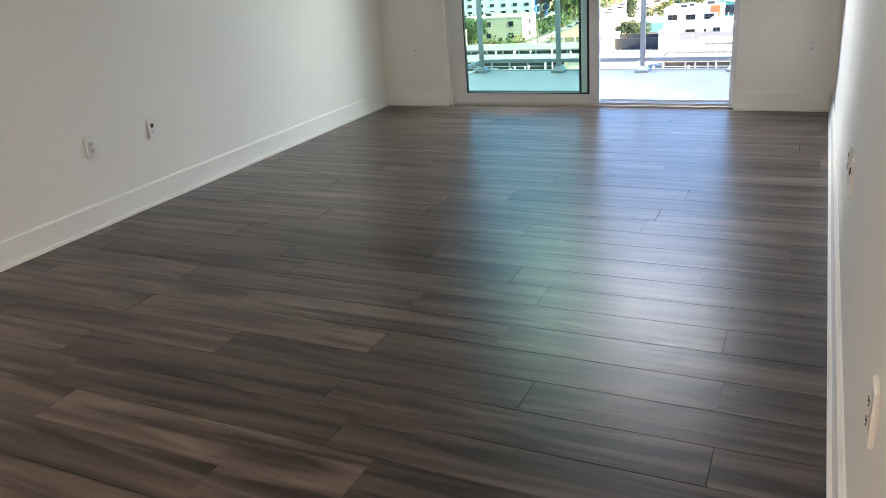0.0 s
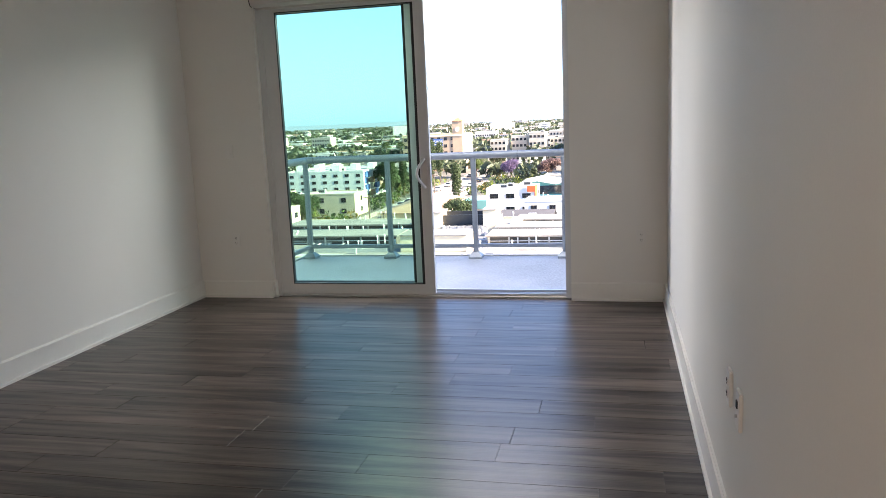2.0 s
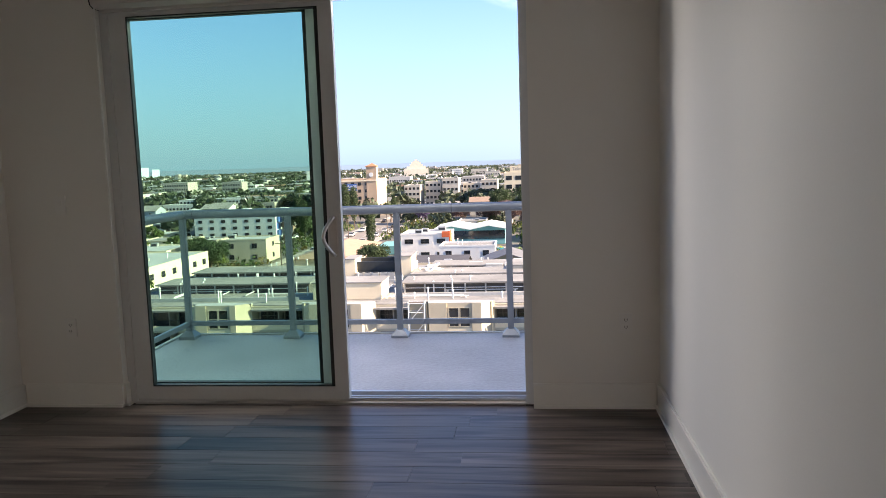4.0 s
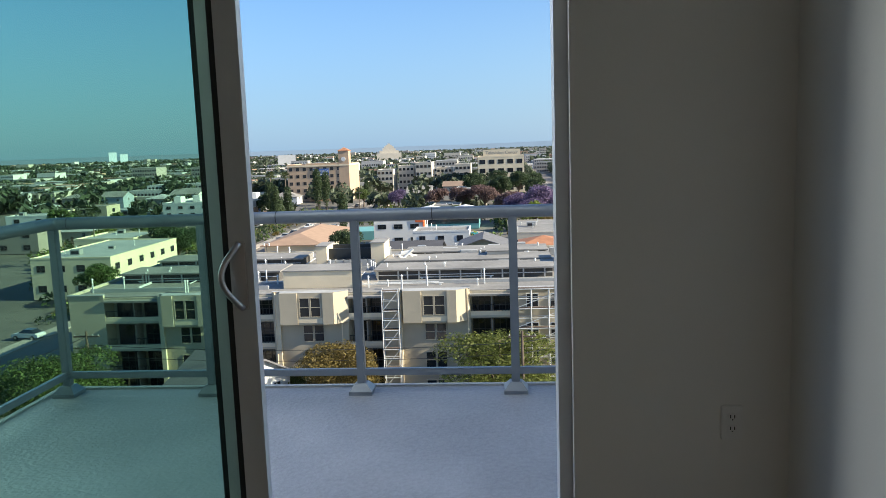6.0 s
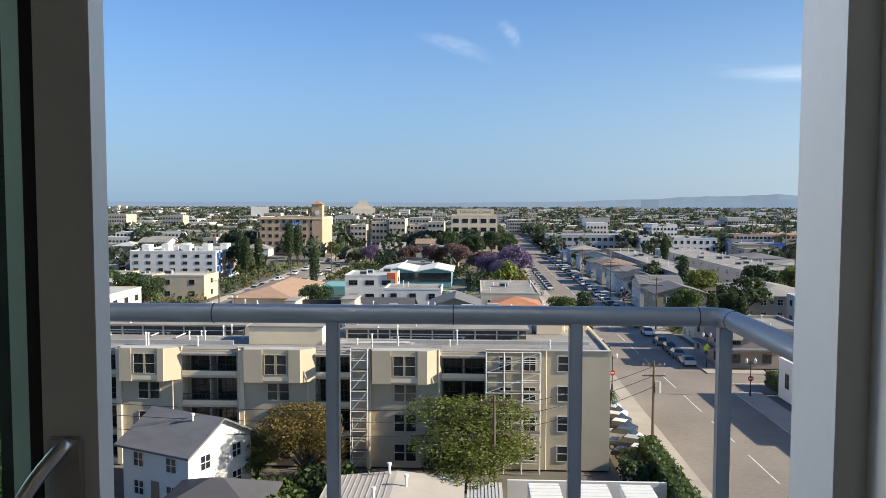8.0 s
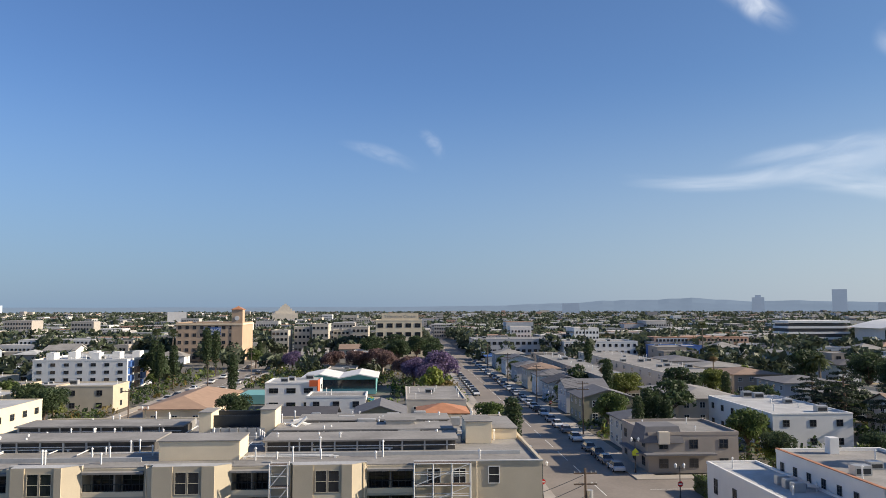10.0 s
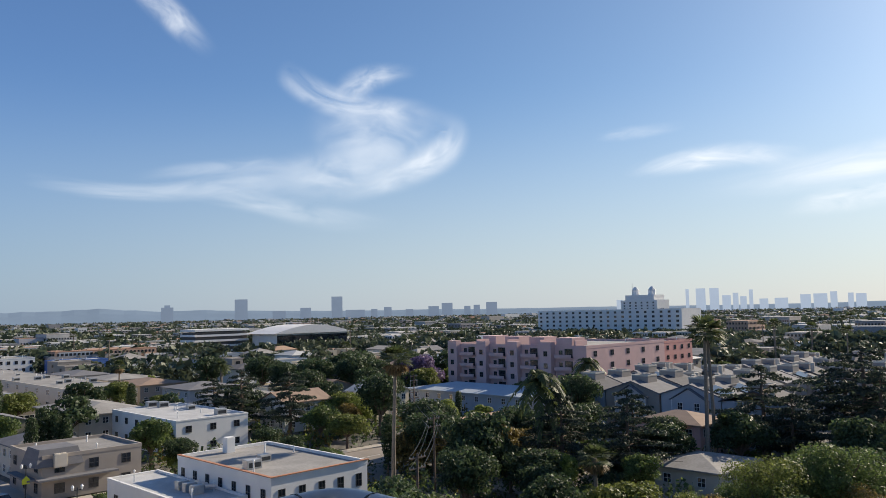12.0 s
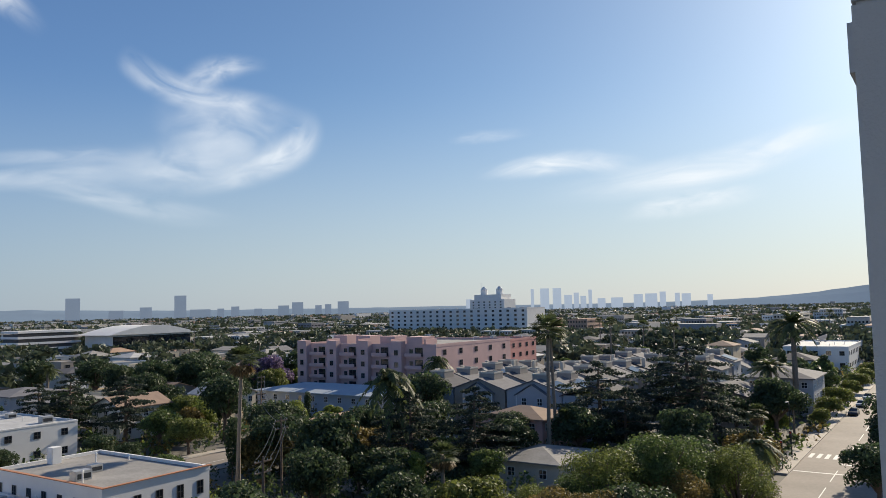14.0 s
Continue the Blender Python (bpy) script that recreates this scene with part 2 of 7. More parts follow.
GREYROOF = mat("grey_shingle", (0.15, 0.15, 0.16), 0.9, 0, 0.6, 0.18, 0.4, 8, stretch=(1, 1, 4))
SHEDROOF = mat("cream_metal_roof", (0.46, 0.42, 0.37), 0.7, 0, 0.5, 0.12)
DARKROOF = mat("dark_shingle", (0.075, 0.075, 0.085), 0.9, 0, 0.6, 0.18, 0.4, 8, stretch=(1, 1, 4))
BROWNROOF = mat("brown_shingle", (0.27, 0.19, 0.14), 0.9, 0, 0.6, 0.18, 0.4, 8)
TERRA = mat("terracotta_tile", (0.42, 0.19, 0.10), 0.85, 0, 0.8, 0.2, 0.4, 8)
TANROOF = mat("tan_shingle", (0.36, 0.24, 0.165), 0.9, 0, 0.6, 0.15, 0.4, 8)
WGLASS = mat("window_glass", (0.022, 0.027, 0.033), 0.08, 0, 0.8, 0.5, spec=0.8)
WFRAME = mat("window_frame", (0.70, 0.70, 0.68), 0.5)
DFRAME = mat("dark_window_frame", (0.06, 0.06, 0.06), 0.5)
CREAMFRAME = mat("cream_window_frame", (0.52, 0.46, 0.35), 0.5)
# flat dark colour that stands for shade inside openings
SHADE = mat("painted_shade", (0.09, 0.085, 0.08), 0.9)
AC = mat("galvanised_unit", (0.45, 0.45, 0.44), 0.5, 0.5, 2, 0.12)
PIPE = mat("white_pipe", (0.72, 0.72, 0.70), 0.5)
SOLAR = mat("solar_panel", (0.015, 0.018, 0.03), 0.15, 0, 1, 0.2)
BARK = mat("bark", (0.13, 0.095, 0.07), 0.95, 0, 3, 0.3, 0.5, 20)
PALMBARK = mat("palm_bark", (0.20, 0.165, 0.13), 0.95, 0, 3, 0.3, 0.5, 20, stretch=(1, 1, 6))
LEAF = leaf_mat("leaf_mid", (0.10, 0.14, 0.042))
LEAFD = leaf_mat("leaf_dark", (0.055, 0.082, 0.036))
LEAFY = leaf_mat("leaf_yellow_green", (0.19, 0.23, 0.05))
LEAFO = leaf_mat("leaf_olive_brown", (0.17, 0.13, 0.04))
LEAFC = leaf_mat("leaf_cedar", (0.042, 0.058, 0.040))
LEAFG = leaf_mat("leaf_fresh_green", (0.15, 0.175, 0.045))
JACA = leaf_mat("jacaranda_bloom", (0.17, 0.125, 0.22))
MAUVE = leaf_mat("mauve_leaf", (0.17, 0.11, 0.10))
FROND = leaf_mat("palm_frond", (0.075, 0.095, 0.035))
DRYFROND = leaf_mat("dry_frond", (0.21, 0.15, 0.075))
POLEWOOD = mat("weathered_pole", (0.12, 0.09, 0.07), 0.9, 0, 3, 0.25)
POOL = mat("pool_water", (0.06, 0.42, 0.50), 0.1, 0, 0.5, 0.12)
TEALC = mat("teal_court", (0.16, 0.38, 0.38), 0.8, 0, 0.2, 0.1)
LAWN = mat("lawn", (0.09, 0.14, 0.03), 0.95, 0, 0.5, 0.3, 0, 6)
CONT = mat("white_container", (0.72, 0.72, 0.70), 0.5, 0, 1, 0.06)
ROLLBLUE = mat("blue_roll_door", (0.03, 0.12, 0.42), 0.5)
SIGNRED = mat("sign_red", (0.55, 0.02, 0.02), 0.5)
SIGNYEL = mat("sign_yellow_green", (0.55, 0.60, 0.03), 0.5)
TYRE = mat("tyre", (0.02, 0.02, 0.02), 0.85)
CARPAINT = ramp_mat("car_paint", "object", ((0.65, 0.65, 0.65), (0.04, 0.04, 0.045), (0.70, 0.70, 0.70), (0.22, 0.23, 0.25), (0.05, 0.06, 0.08), (0.35, 0.36, 0.38), (0.60, 0.60, 0.60), (0.62, 0.62, 0.62)), 0.25, 0.6, 0.02)
FARWALL = ramp_mat("far_walls", "island", ((0.48, 0.46, 0.43), (0.42, 0.38, 0.33), (0.60, 0.59, 0.57), (0.38, 0.35, 0.32), (0.55, 0.50, 0.42), (0.28, 0.27, 0.27), (0.70, 0.69, 0.66), (0.45, 0.30, 0.22), (0.42, 0.44, 0.46)), 0.85)
FARROOF = ramp_mat("far_roofs", "island", ((0.33, 0.31, 0.29), (0.48, 0.47, 0.45), (0.20, 0.21, 0.21), (0.50, 0.48, 0.44), (0.34, 0.20, 0.13)), 0.9)
# base colour lightened to put distance haze into the far foliage
FARTREE = leaf_mat("far_foliage", (0.070, 0.088, 0.052), 0.5, 0.25)
HILL = mat("hills_haze_glow", (0.11, 0.15, 0.20), 1.0, 0, 0.004, 0.12, 0, 0.02, spec=0.0)
HAZETOWER = mat("tower_haze_glow", (0.27, 0.30, 0.35), 0.7, 0, 0.02, 0.08, 0, 0.2, spec=0.1)
HAZEPALE = mat("pale_tower_haze_glow", (0.46, 0.50, 0.55), 0.8, 0, 0.02, 0.06, 0, 0.2, spec=0.1)


def haze_glow(m, color, glow):
    """Adds emission in the air's colour to a far backdrop material, as painted haze."""
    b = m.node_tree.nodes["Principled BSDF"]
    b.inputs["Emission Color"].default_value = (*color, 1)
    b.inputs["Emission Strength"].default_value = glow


# the hills and towers emit light of their own in place of distance haze
haze_glow(HILL, (0.38, 0.47, 0.58), 0.20)
haze_glow(HAZETOWER, (0.40, 0.48, 0.58), 0.25)
haze_glow(HAZEPALE, (0.58, 0.64, 0.70), 0.42)

# ---- building tools ----
class MB:
    """Collects vertices, faces and material slots of one mesh."""

    def __init__(self):
        self.v, self.f, self.m = [], [], []

    def face(self, pts, m=0):
        i = len(self.v)
        self.v += [tuple(p) for p in pts]
        self.f.append(tuple(range(i, i + len(pts))))
        self.m.append(m)
        return self

    def box(self, x0, x1, y0, y1, z0, z1, m=0):
        i = len(self.v)
        self.v += [(x0, y0, z0), (x1, y0, z0), (x1, y1, z0), (x0, y1, z0), (x0, y0, z1), (x1, y0, z1), (x1, y1, z1), (x0, y1, z1)]
        for q in ((0, 3, 2, 1), (4, 5, 6, 7), (0, 1, 5, 4), (1, 2, 6, 5), (2, 3, 7, 6), (3, 0, 4, 7)):
            self.f.append(tuple(i + k for k in q))
            self.m.append(m)
        return self

    def soft(self, x0, x1, y0, y1, z0, z1, r, m=0):
        """A box whose edges are cut off by r."""
        bm = bmesh.new()
        bmesh.ops.create_cube(bm, size=1, matrix=Matrix.LocRotScale(((x0 + x1) / 2, (y0 + y1) / 2, (z0 + z1) / 2), None, (x1 - x0, y1 - y0, z1 - z0)))
        bmesh.ops.bevel(bm, geom=bm.edges[:], offset=r, segments=2, affect="EDGES")
        i = len(self.v)
        bm.verts.index_update()
        self.v += [tuple(q.co) for q in bm.verts]
        for q in bm.faces:
            self.f.append(tuple(i + w.index for w in q.verts))
            self.m.append(m)
        bm.free()
        return self

    def tube(self, p0, p1, r0, r1=None, n=8, m=0, cap=True):
        r1 = r0 if r1 is None else r1
        p0, p1 = Vector(p0), Vector(p1)
        d = (p1 - p0).normalized()
        u = d.orthogonal().normalized()
        w = d.cross(u)
        i = len(self.v)
        for p, r in ((p0, r0), (p1, r1)):
            for k in range(n):
                t = 2 * math.pi * k / n
                self.v.append(tuple(p + u * (r * math.cos(t)) + w * (r * math.sin(t))))
        for k in range(n):
            self.f.append((i + k, i + (k + 1) % n, i + n + (k + 1) % n, i + n + k))
            self.m.append(m)
        if cap:
            self.f += [tuple(i + n - 1 - k for k in range(n)), tuple(i + n + k for k in range(n))]
            self.m += [m, m]
        return self

    def chain(self, pts, r, n=8, m=0):
        for p, q in zip(pts, pts[1:]):
            self.tube(p, q, r, r, n, m)
        return self

    def sweep(self, pts, r, n=10, m=0):
        """One unbroken tube along the points; r a radius or one for each point."""
        pts = [Vector(p) for p in pts]
        rs = r if isinstance(r, (list, tuple)) else [r] * len(pts)
        i = len(self.v)
        u = None
        for k, p in enumerate(pts):
            d = (pts[min(k + 1, len(pts) - 1)] - pts[max(k - 1, 0)]).normalized()
            u = d.orthogonal().normalized() if u is None else (u - d * u.dot(d)).normalized()
            w = d.cross(u)
            for q in range(n):
                t = 2 * math.pi * q / n
                self.v.append(tuple(p + u * (rs[k] * math.cos(t)) + w * (rs[k] * math.sin(t))))
        for k in range(len(pts) - 1):
            for q in range(n):
                a, b = i + k * n + q, i + k * n + (q + 1) % n
                self.f.append((a, b, b + n, a + n))
                self.m.append(m)
        e = i + (len(pts) - 1) * n
        self.f += [tuple(i + n - 1 - q for q in range(n)), tuple(e + q for q in range(n))]
        self.m += [m, m]
        return self

    def gable(self, x0, x1, y0, y1, z, h, axis="x", t=0.18, m=0):
        """A gabled roof shell, its ridge along the axis."""
        if axis == "x":
            c = (y0 + y1) / 2
            prof = [(y0, z), (c, z + h), (y1, z), (y1, z + t), (c, z + h + t), (y0, z + t)]
            a = [(x0, p, q) for p, q in prof]
            b = [(x1, p, q) for p, q in prof]
        else:
            c = (x0 + x1) / 2
            prof = [(x0, z), (c, z + h), (x1, z), (x1, z + t), (c, z + h + t), (x0, z + t)]
            a = [(p, y0, q) for p, q in prof]
            b = [(p, y1, q) for p, q in prof]
        for k in range(6):
            j = (k + 1) % 6
            self.face((a[k], a[j], b[j], b[k]), m)
        for s in (a, b):
            self.face((s[0], s[1], s[4], s[5]), m)
            self.face((s[1], s[2], s[3], s[4]), m)
        return self

    def hip(self, x0, x1, y0, y1, z, h, m=0, t=0.2):
        self.box(x0, x1, y0, y1, z, z + t, m)
        z += t
        w, d = x1 - x0, y1 - y0
        k = min(w, d) / 2
        if w >= d:
            p, q = (x0 + k, (y0 + y1) / 2, z + h), (x1 - k, (y0 + y1) / 2, z + h)
            self.face(((x0, y0, z), (x1, y0, z), q, p), m).face(((x1, y1, z), (x0, y1, z), p, q), m)
            self.face(((x0, y1, z), (x0, y0, z), p), m).face(((x1, y0, z), (x1, y1, z), q), m)
        else:
            p, q = ((x0 + x1) / 2, y0 + k, z + h), ((x0 + x1) / 2, y1 - k, z + h)
            self.face(((x0, y1, z), (x0, y0, z), p, q), m).face(((x1, y0, z), (x1, y1, z), q, p), m)
            self.face(((x0, y0, z), (x1, y0, z), p), m).face(((x1, y1, z), (x0, y1, z), q), m)
        return self

    def mesh(self, name, mats, smooth=False):
        me = bpy.data.meshes.new(name)
        me.from_pydata(self.v, [], self.f)
        for q in mats:
            me.materials.append(q)
        me.polygons.foreach_set("material_index", self.m)
        if smooth:
            me.polygons.foreach_set("use_smooth", [True] * len(me.polygons))
        me.update()
        return me


def part(name, mb, mats, parent=None, label="", loc=(0, 0, 0), rz=0.0, smooth=False):
    """One mesh object under a thing or a part."""
    if not isinstance(mats, (list, tuple)):
        mats = [mats]
    data = mb.mesh(name, mats, smooth) if isinstance(mb, MB) else mb
    ob = new(name, data)
    ob.parent = parent
    ob.location, ob.rotation_euler = loc, (0, 0, radians(rz))
    if label:
        ob["label"] = label
    return ob


def root(name, loc, label="", category="", group="", kind="", rz=0.0):
    ob = new(name)
    ob.location, ob.rotation_euler = loc, (0, 0, radians(rz))
    return tagged(ob, label, category, group, kind)


def blk(*spans):
    mb = MB()
    for s in spans:
        mb.box(*s)
    return mb


WINDOWS = {}


def window(parent, x, y, z, w, h, side="S", frame_mat=None, bars=1, name="window", near=False):
    """A framed window on a wall: frame proud of the wall, panes set back in it. S, W, E, N: the way it faces."""
    fm = frame_mat or WFRAME
    key = (round(w, 2), round(h, 2), fm.name, bars, near)
    if key not in WINDOWS:
        t, d, back = 0.07, 0.07, -0.012
        xs = [-w / 2, -w / 2 + t]
        for k in range(bars):
            c = -w / 2 + w * (k + 1) / (bars + 1)
            xs += [c - 0.03, c + 0.03]
        xs += [w / 2 - t, w / 2]
        zs = [0, t, h * 0.5 - 0.025, h * 0.5 + 0.025, h - t, h]
        mb = MB()
        idx = {}

        def vert(i, j, q):
            if (i, j, q) not in idx:
                idx[i, j, q] = len(mb.v)
                mb.v.append((xs[i], -d if q else back, zs[j]))
            return idx[i, j, q]

        def quad(*vs, m=0):
            mb.f.append(vs)
            mb.m.append(m)

        nx, nz = len(xs) - 1, len(zs) - 1
        solid = {(i, j): i % 2 == 0 or j % 2 == 0 for i in range(nx) for j in range(nz)}
        for (i, j), full in solid.items():
            if full:
                quad(vert(i, j, 1), vert(i + 1, j, 1), vert(i + 1, j + 1, 1), vert(i, j + 1, 1))
                for di, dj, e in ((-1, 0, ((i, j + 1), (i, j))), (1, 0, ((i + 1, j), (i + 1, j + 1))), (0, -1, ((i, j), (i + 1, j))), (0, 1, ((i + 1, j + 1), (i, j + 1)))):
                    if not solid.get((i + di, j + dj), False):
                        (p, q), (r, u) = e
                        quad(vert(p, q, 0), vert(r, u, 0), vert(r, u, 1), vert(p, q, 1))
            elif not near:
                quad(vert(i, j, 0), vert(i + 1, j, 0), vert(i + 1, j + 1, 0), vert(i, j + 1, 0), m=1)
        glass = MB().box(-w / 2 + t, w / 2 - t, -0.03, -0.01, t, h - t)
        WINDOWS[key] = (mb.mesh(name, [fm, WGLASS]), glass.mesh("pane", [WGLASS]) if near else None)
    ob = part(name, WINDOWS[key][0], [], parent, "", (x, y, z), {"S": 0, "W": -90, "E": 90, "N": 180}[side])
    if near:
        part("pane", WINDOWS[key][1], [], ob)
    return ob


def win_row(parent, side, wall, a0, a1, n, z, w=1.2, h=1.3, frame_mat=None, bars=1):
    for k in range(n):
        c = a0 + (a1 - a0) * (k + 0.5) / n
        x, y = (c, wall) if side in "SN" else (wall, c)
        window(parent, x, y, z, w, h, side, frame_mat, bars)


TAKEN = []


def block_out(x0, x1, y0, y1, pad=3.0):
    TAKEN.append((x0 - pad, x1 + pad, y0 - pad, y1 + pad))


def is_free(x, y, r):
    return not any(a - r < x < b + r and c - r < y < d + r for a, b, c, d in TAKEN)


def roof_kit(parent, x0, x1, y0, y1, z, n, rng):
    """Vents, pipes and units that stand on a flat roof."""
    for k in range(n):
        x, y = rng.uniform(x0 + 0.8, x1 - 0.8), rng.uniform(y0 + 0.8, y1 - 0.8)
        c = rng.random()
        if c < 0.35:
            s = rng.uniform(0.5, 1.1)
            mb = MB().soft(-s, s, -s * 0.7, s * 0.7, 0, s * 1.1, 0.05).box(-s * 0.8, s * 0.8, -s * 0.7 - 0.02, -s * 0.7, 0.2, s * 0.8, 1)
            part("roof_unit", mb, [AC, DARKMETAL], parent, "grey metal air unit", (x, y, z), rng.uniform(-4, 4))
        else:
            h = rng.uniform(0.5, 1.4)
            mb = MB().tube((0, 0, 0), (0, 0, h), 0.09, n=6).tube((0, 0, h), (0, 0, h + 0.18), 0.17, 0.05, 6)
            part("vent_pipe", mb, PIPE, parent, "", (x, y, z))


def flat_block(name, label, x0, x1, y0, y1, top, wall_mat, roof_mat, storeys, cols=(0, 0), side="W", parapet=0.5, win=(1.3, 1.3), frame_mat=None, kit=6, category="building", base=None, group="", bars=1):
    """A flat-roofed building with a parapet; cols: windows a storey on the south face and on the side face."""
    base = G if base is None else base
    block_out(x0, x1, y0, y1)
    cx, cy, w, d, h = (x0 + x1) / 2, (y0 + y1) / 2, (x1 - x0) / 2, (y1 - y0) / 2, top - base
    r = root(name, (cx, cy, base), label, category, group)
    part("wall", blk((-w, w, -d, d, 0, h - parapet)), wall_mat, r)
    part("parapet", blk((-w - .05, w + .05, -d - .05, -d + .25, h - parapet, h), (-w - .05, w + .05, d - .25, d + .05, h - parapet, h), (-w - .05, -w + .25, -d + .25, d - .25, h - parapet, h), (w - .25, w + .05, -d + .25, d - .25, h - parapet, h)), wall_mat, r)
    part("roof", blk((-w + .25, w - .25, -d + .25, d - .25, h - parapet, h - parapet + 0.08)), roof_mat, r)
    s = h / storeys if parapet < 0.2 else (h - parapet) / storeys
    for k in range(storeys):
        z = s * k + (s - win[1]) * 0.55
        win_row(r, "S", -d, -w, w, cols[0], z, win[0], win[1], frame_mat, bars)
        win_row(r, side, -w if side == "W" else w, -d, d, cols[1], z, win[0], win[1], frame_mat, bars)
    roof_kit(r, -w, w, -d, d, h - parapet + 0.08, kit, random.Random(int(cx * 7 + cy)))
    return r


def house(name, label, x0, x1, y0, y1, eave, rise, wall_mat, roof_mat, style="hip", axis="x", cols=(3, 3), side="W", storeys=2, over=0.5, frame_mat=None, group="", base=None):
    base = G if base is None else base
    block_out(x0, x1, y0, y1)
    cx, cy, w, d, h = (x0 + x1) / 2, (y0 + y1) / 2, (x1 - x0) / 2, (y1 - y0) / 2, eave - base
    r = root(name, (cx, cy, base), label, "house", group)
    mb = blk((-w, w, -d, d, 0, h))
    if style == "gable":
        if axis == "x":
            for s in (-w, w):
                mb.face(((s, -d, h), (s, d, h), (s, 0, h + rise)))
        else:
            for s in (-d, d):
                mb.face(((-w, s, h), (w, s, h), (0, s, h + rise)))
    part("wall", mb, wall_mat, r)
    k = 1 + over / (w if axis == "y" else d)
    if style == "gable":
        drop = rise * (k - 1)
        part("roof", MB().gable(-w - over, w + over, -d - over, d + over, h - drop, rise + drop, axis), roof_mat, r)
    else:
        part("roof", MB().hip(-w - over, w + over, -d - over, d + over, h, rise), roof_mat, r)
    s = h / storeys
    for q in range(storeys):
        z = s * q + (s - 1.3) * 0.55
        win_row(r, "S", -d, -w, w, cols[0], z, 1.2, 1.3, frame_mat)
        win_row(r, side, -w if side == "W" else w, -d, d, cols[1], z, 1.2, 1.3, frame_mat)
    if cols[0]:
        part("door", blk((-0.45, 0.45, -d - 0.06, -d, 0, 2.05)), BROWNROOF, r)
    return r

# ---- the flat ----
XL, XR, YB, HC = -1.783, 2.037, -9.4, 2.74
OX0, OX1, OZ, WT = -1.13, 1.335, 2.445, 0.24  # door opening and the outer wall's thickness

tagged(part("wall_left", blk((XL - 0.15, XL, YB - 0.15, 0, 0, HC)), PAINT), kind="structure")
tagged(part("wall_right", blk((XR, XR + 0.15, YB - 0.15, 0, 0, HC)), PAINT), kind="structure")
tagged(part("wall_back", blk((XL, XR, YB - 0.15, YB, 0, HC)), PAINT), kind="structure")
tagged(part("wall_front", blk((XL - 0.15, OX0, 0, WT, 0, HC), (OX1, XR + 0.15, 0, WT, 0, HC), (OX0, OX1, 0, WT, OZ, HC)), PAINT), kind="structure")
tagged(part("ceiling", blk((XL - 0.15, XR + 0.15, YB - 0.15, WT, HC, HC + 0.2)), CEIL), kind="structure")
floor = tagged(part("floor", blk((XL - 0.15, XR + 0.15, YB - 0.15, WT, -0.25, -0.004)), UNDER), "dark grey-brown oak-look plank floor with a satin sheen", "floor", kind="structure")


def skirting(x0, x1, y0, y1, nx, ny):
    """A plain skirting board with a small cap moulding; nx, ny point into the room."""
    t, h = 0.016, 0.135
    mb = MB()
    ax0, ax1 = (x0, x1) if ny else (min(x0, x0 + nx * t), max(x0, x0 + nx * t))
    ay0, ay1 = (y0, y1) if nx else (min(y0, y0 + ny * t), max(y0, y0 + ny * t))
    mb.box(ax0, ax1, ay0, ay1, 0.0, h)
    bx0, bx1 = (x0, x1) if ny else (min(x0, x0 + nx * t * .5), max(x0, x0 + nx * t * .5))
    by0, by1 = (y0, y1) if nx else (min(y0, y0 + ny * t * .5), max(y0, y0 + ny * t * .5))
    mb.box(bx0, bx1, by0, by1, h, h + 0.006)
    cx0, cx1 = (x0, x1) if ny else (min(x0, x0 + nx * .028), max(x0, x0 + nx * .028))
    cy0, cy1 = (y0, y1) if nx else (min(y0, y0 + ny * .028), max(y0, y0 + ny * .028))
    mb.box(cx0, cx1, cy0, cy1, 0.0, 0.016)
    tagged(part("baseboard", mb, TRIM), "white painted baseboard along the wall", "baseboard", kind="structure")


skirting(XL, XL, YB, 0, 1, 0)
skirting(XR, XR, YB, 0, -1, 0)
skirting(XL + 0.03, OX0, 0, 0, 0, -1)
skirting(OX1, XR - 0.03, 0, 0, 0, -1)
skirting(OX0, OX0, 0.0, 0.05, 1, 0)


def outlet(loc, rz, gangs=1, style="duplex", label="white duplex wall outlet with a plain cover plate"):
    """A wall plate facing -y before it is turned."""
    r = root("wall_outlet" if style != "rocker" else "light_switch", loc, label, "outlet" if style != "rocker" else "switch", rz=rz)
    w, h = 0.035 + 0.023 * (gangs - 1) + 0.0, 0.0575
    part("cover_plate", MB().soft(-w, w, -0.011, 0, -h, h, 0.003), PLATE, r)
    for g in range(gangs):
        c = (g - (gangs - 1) / 2) * 0.046
        if style == "duplex":
            for s in (-0.02, 0.02):
                f = part("socket", MB().soft(c - 0.017, c + 0.017, -0.014, -0.010, s - 0.014, s + 0.014, 0.002), PLATE, r)
                part("slot", blk((c - 0.008, c - 0.005, -0.0152, -0.0135, s - 0.003, s + 0.008), (c + 0.005, c + 0.008, -0.0152, -0.0135, s - 0.003, s + 0.008), (c - 0.002, c + 0.002, -0.0152, -0.0135, s - 0.010, s - 0.006)), SLOT, f)
        elif style == "data":
            f = part("jack", MB().soft(c - 0.011, c + 0.011, -0.0145, -0.010, 0.005, 0.03, 0.002), SLOT, r)
            part("coax_stud", MB().tube((c, -0.006, -0.018), (c, -0.018, -0.018), 0.005), STEEL, r)
        else:
            part("rocker", MB().soft(c - 0.016, c + 0.016, -0.017, -0.010, -0.033, 0.033, 0.003), PLATE, r)
    return r


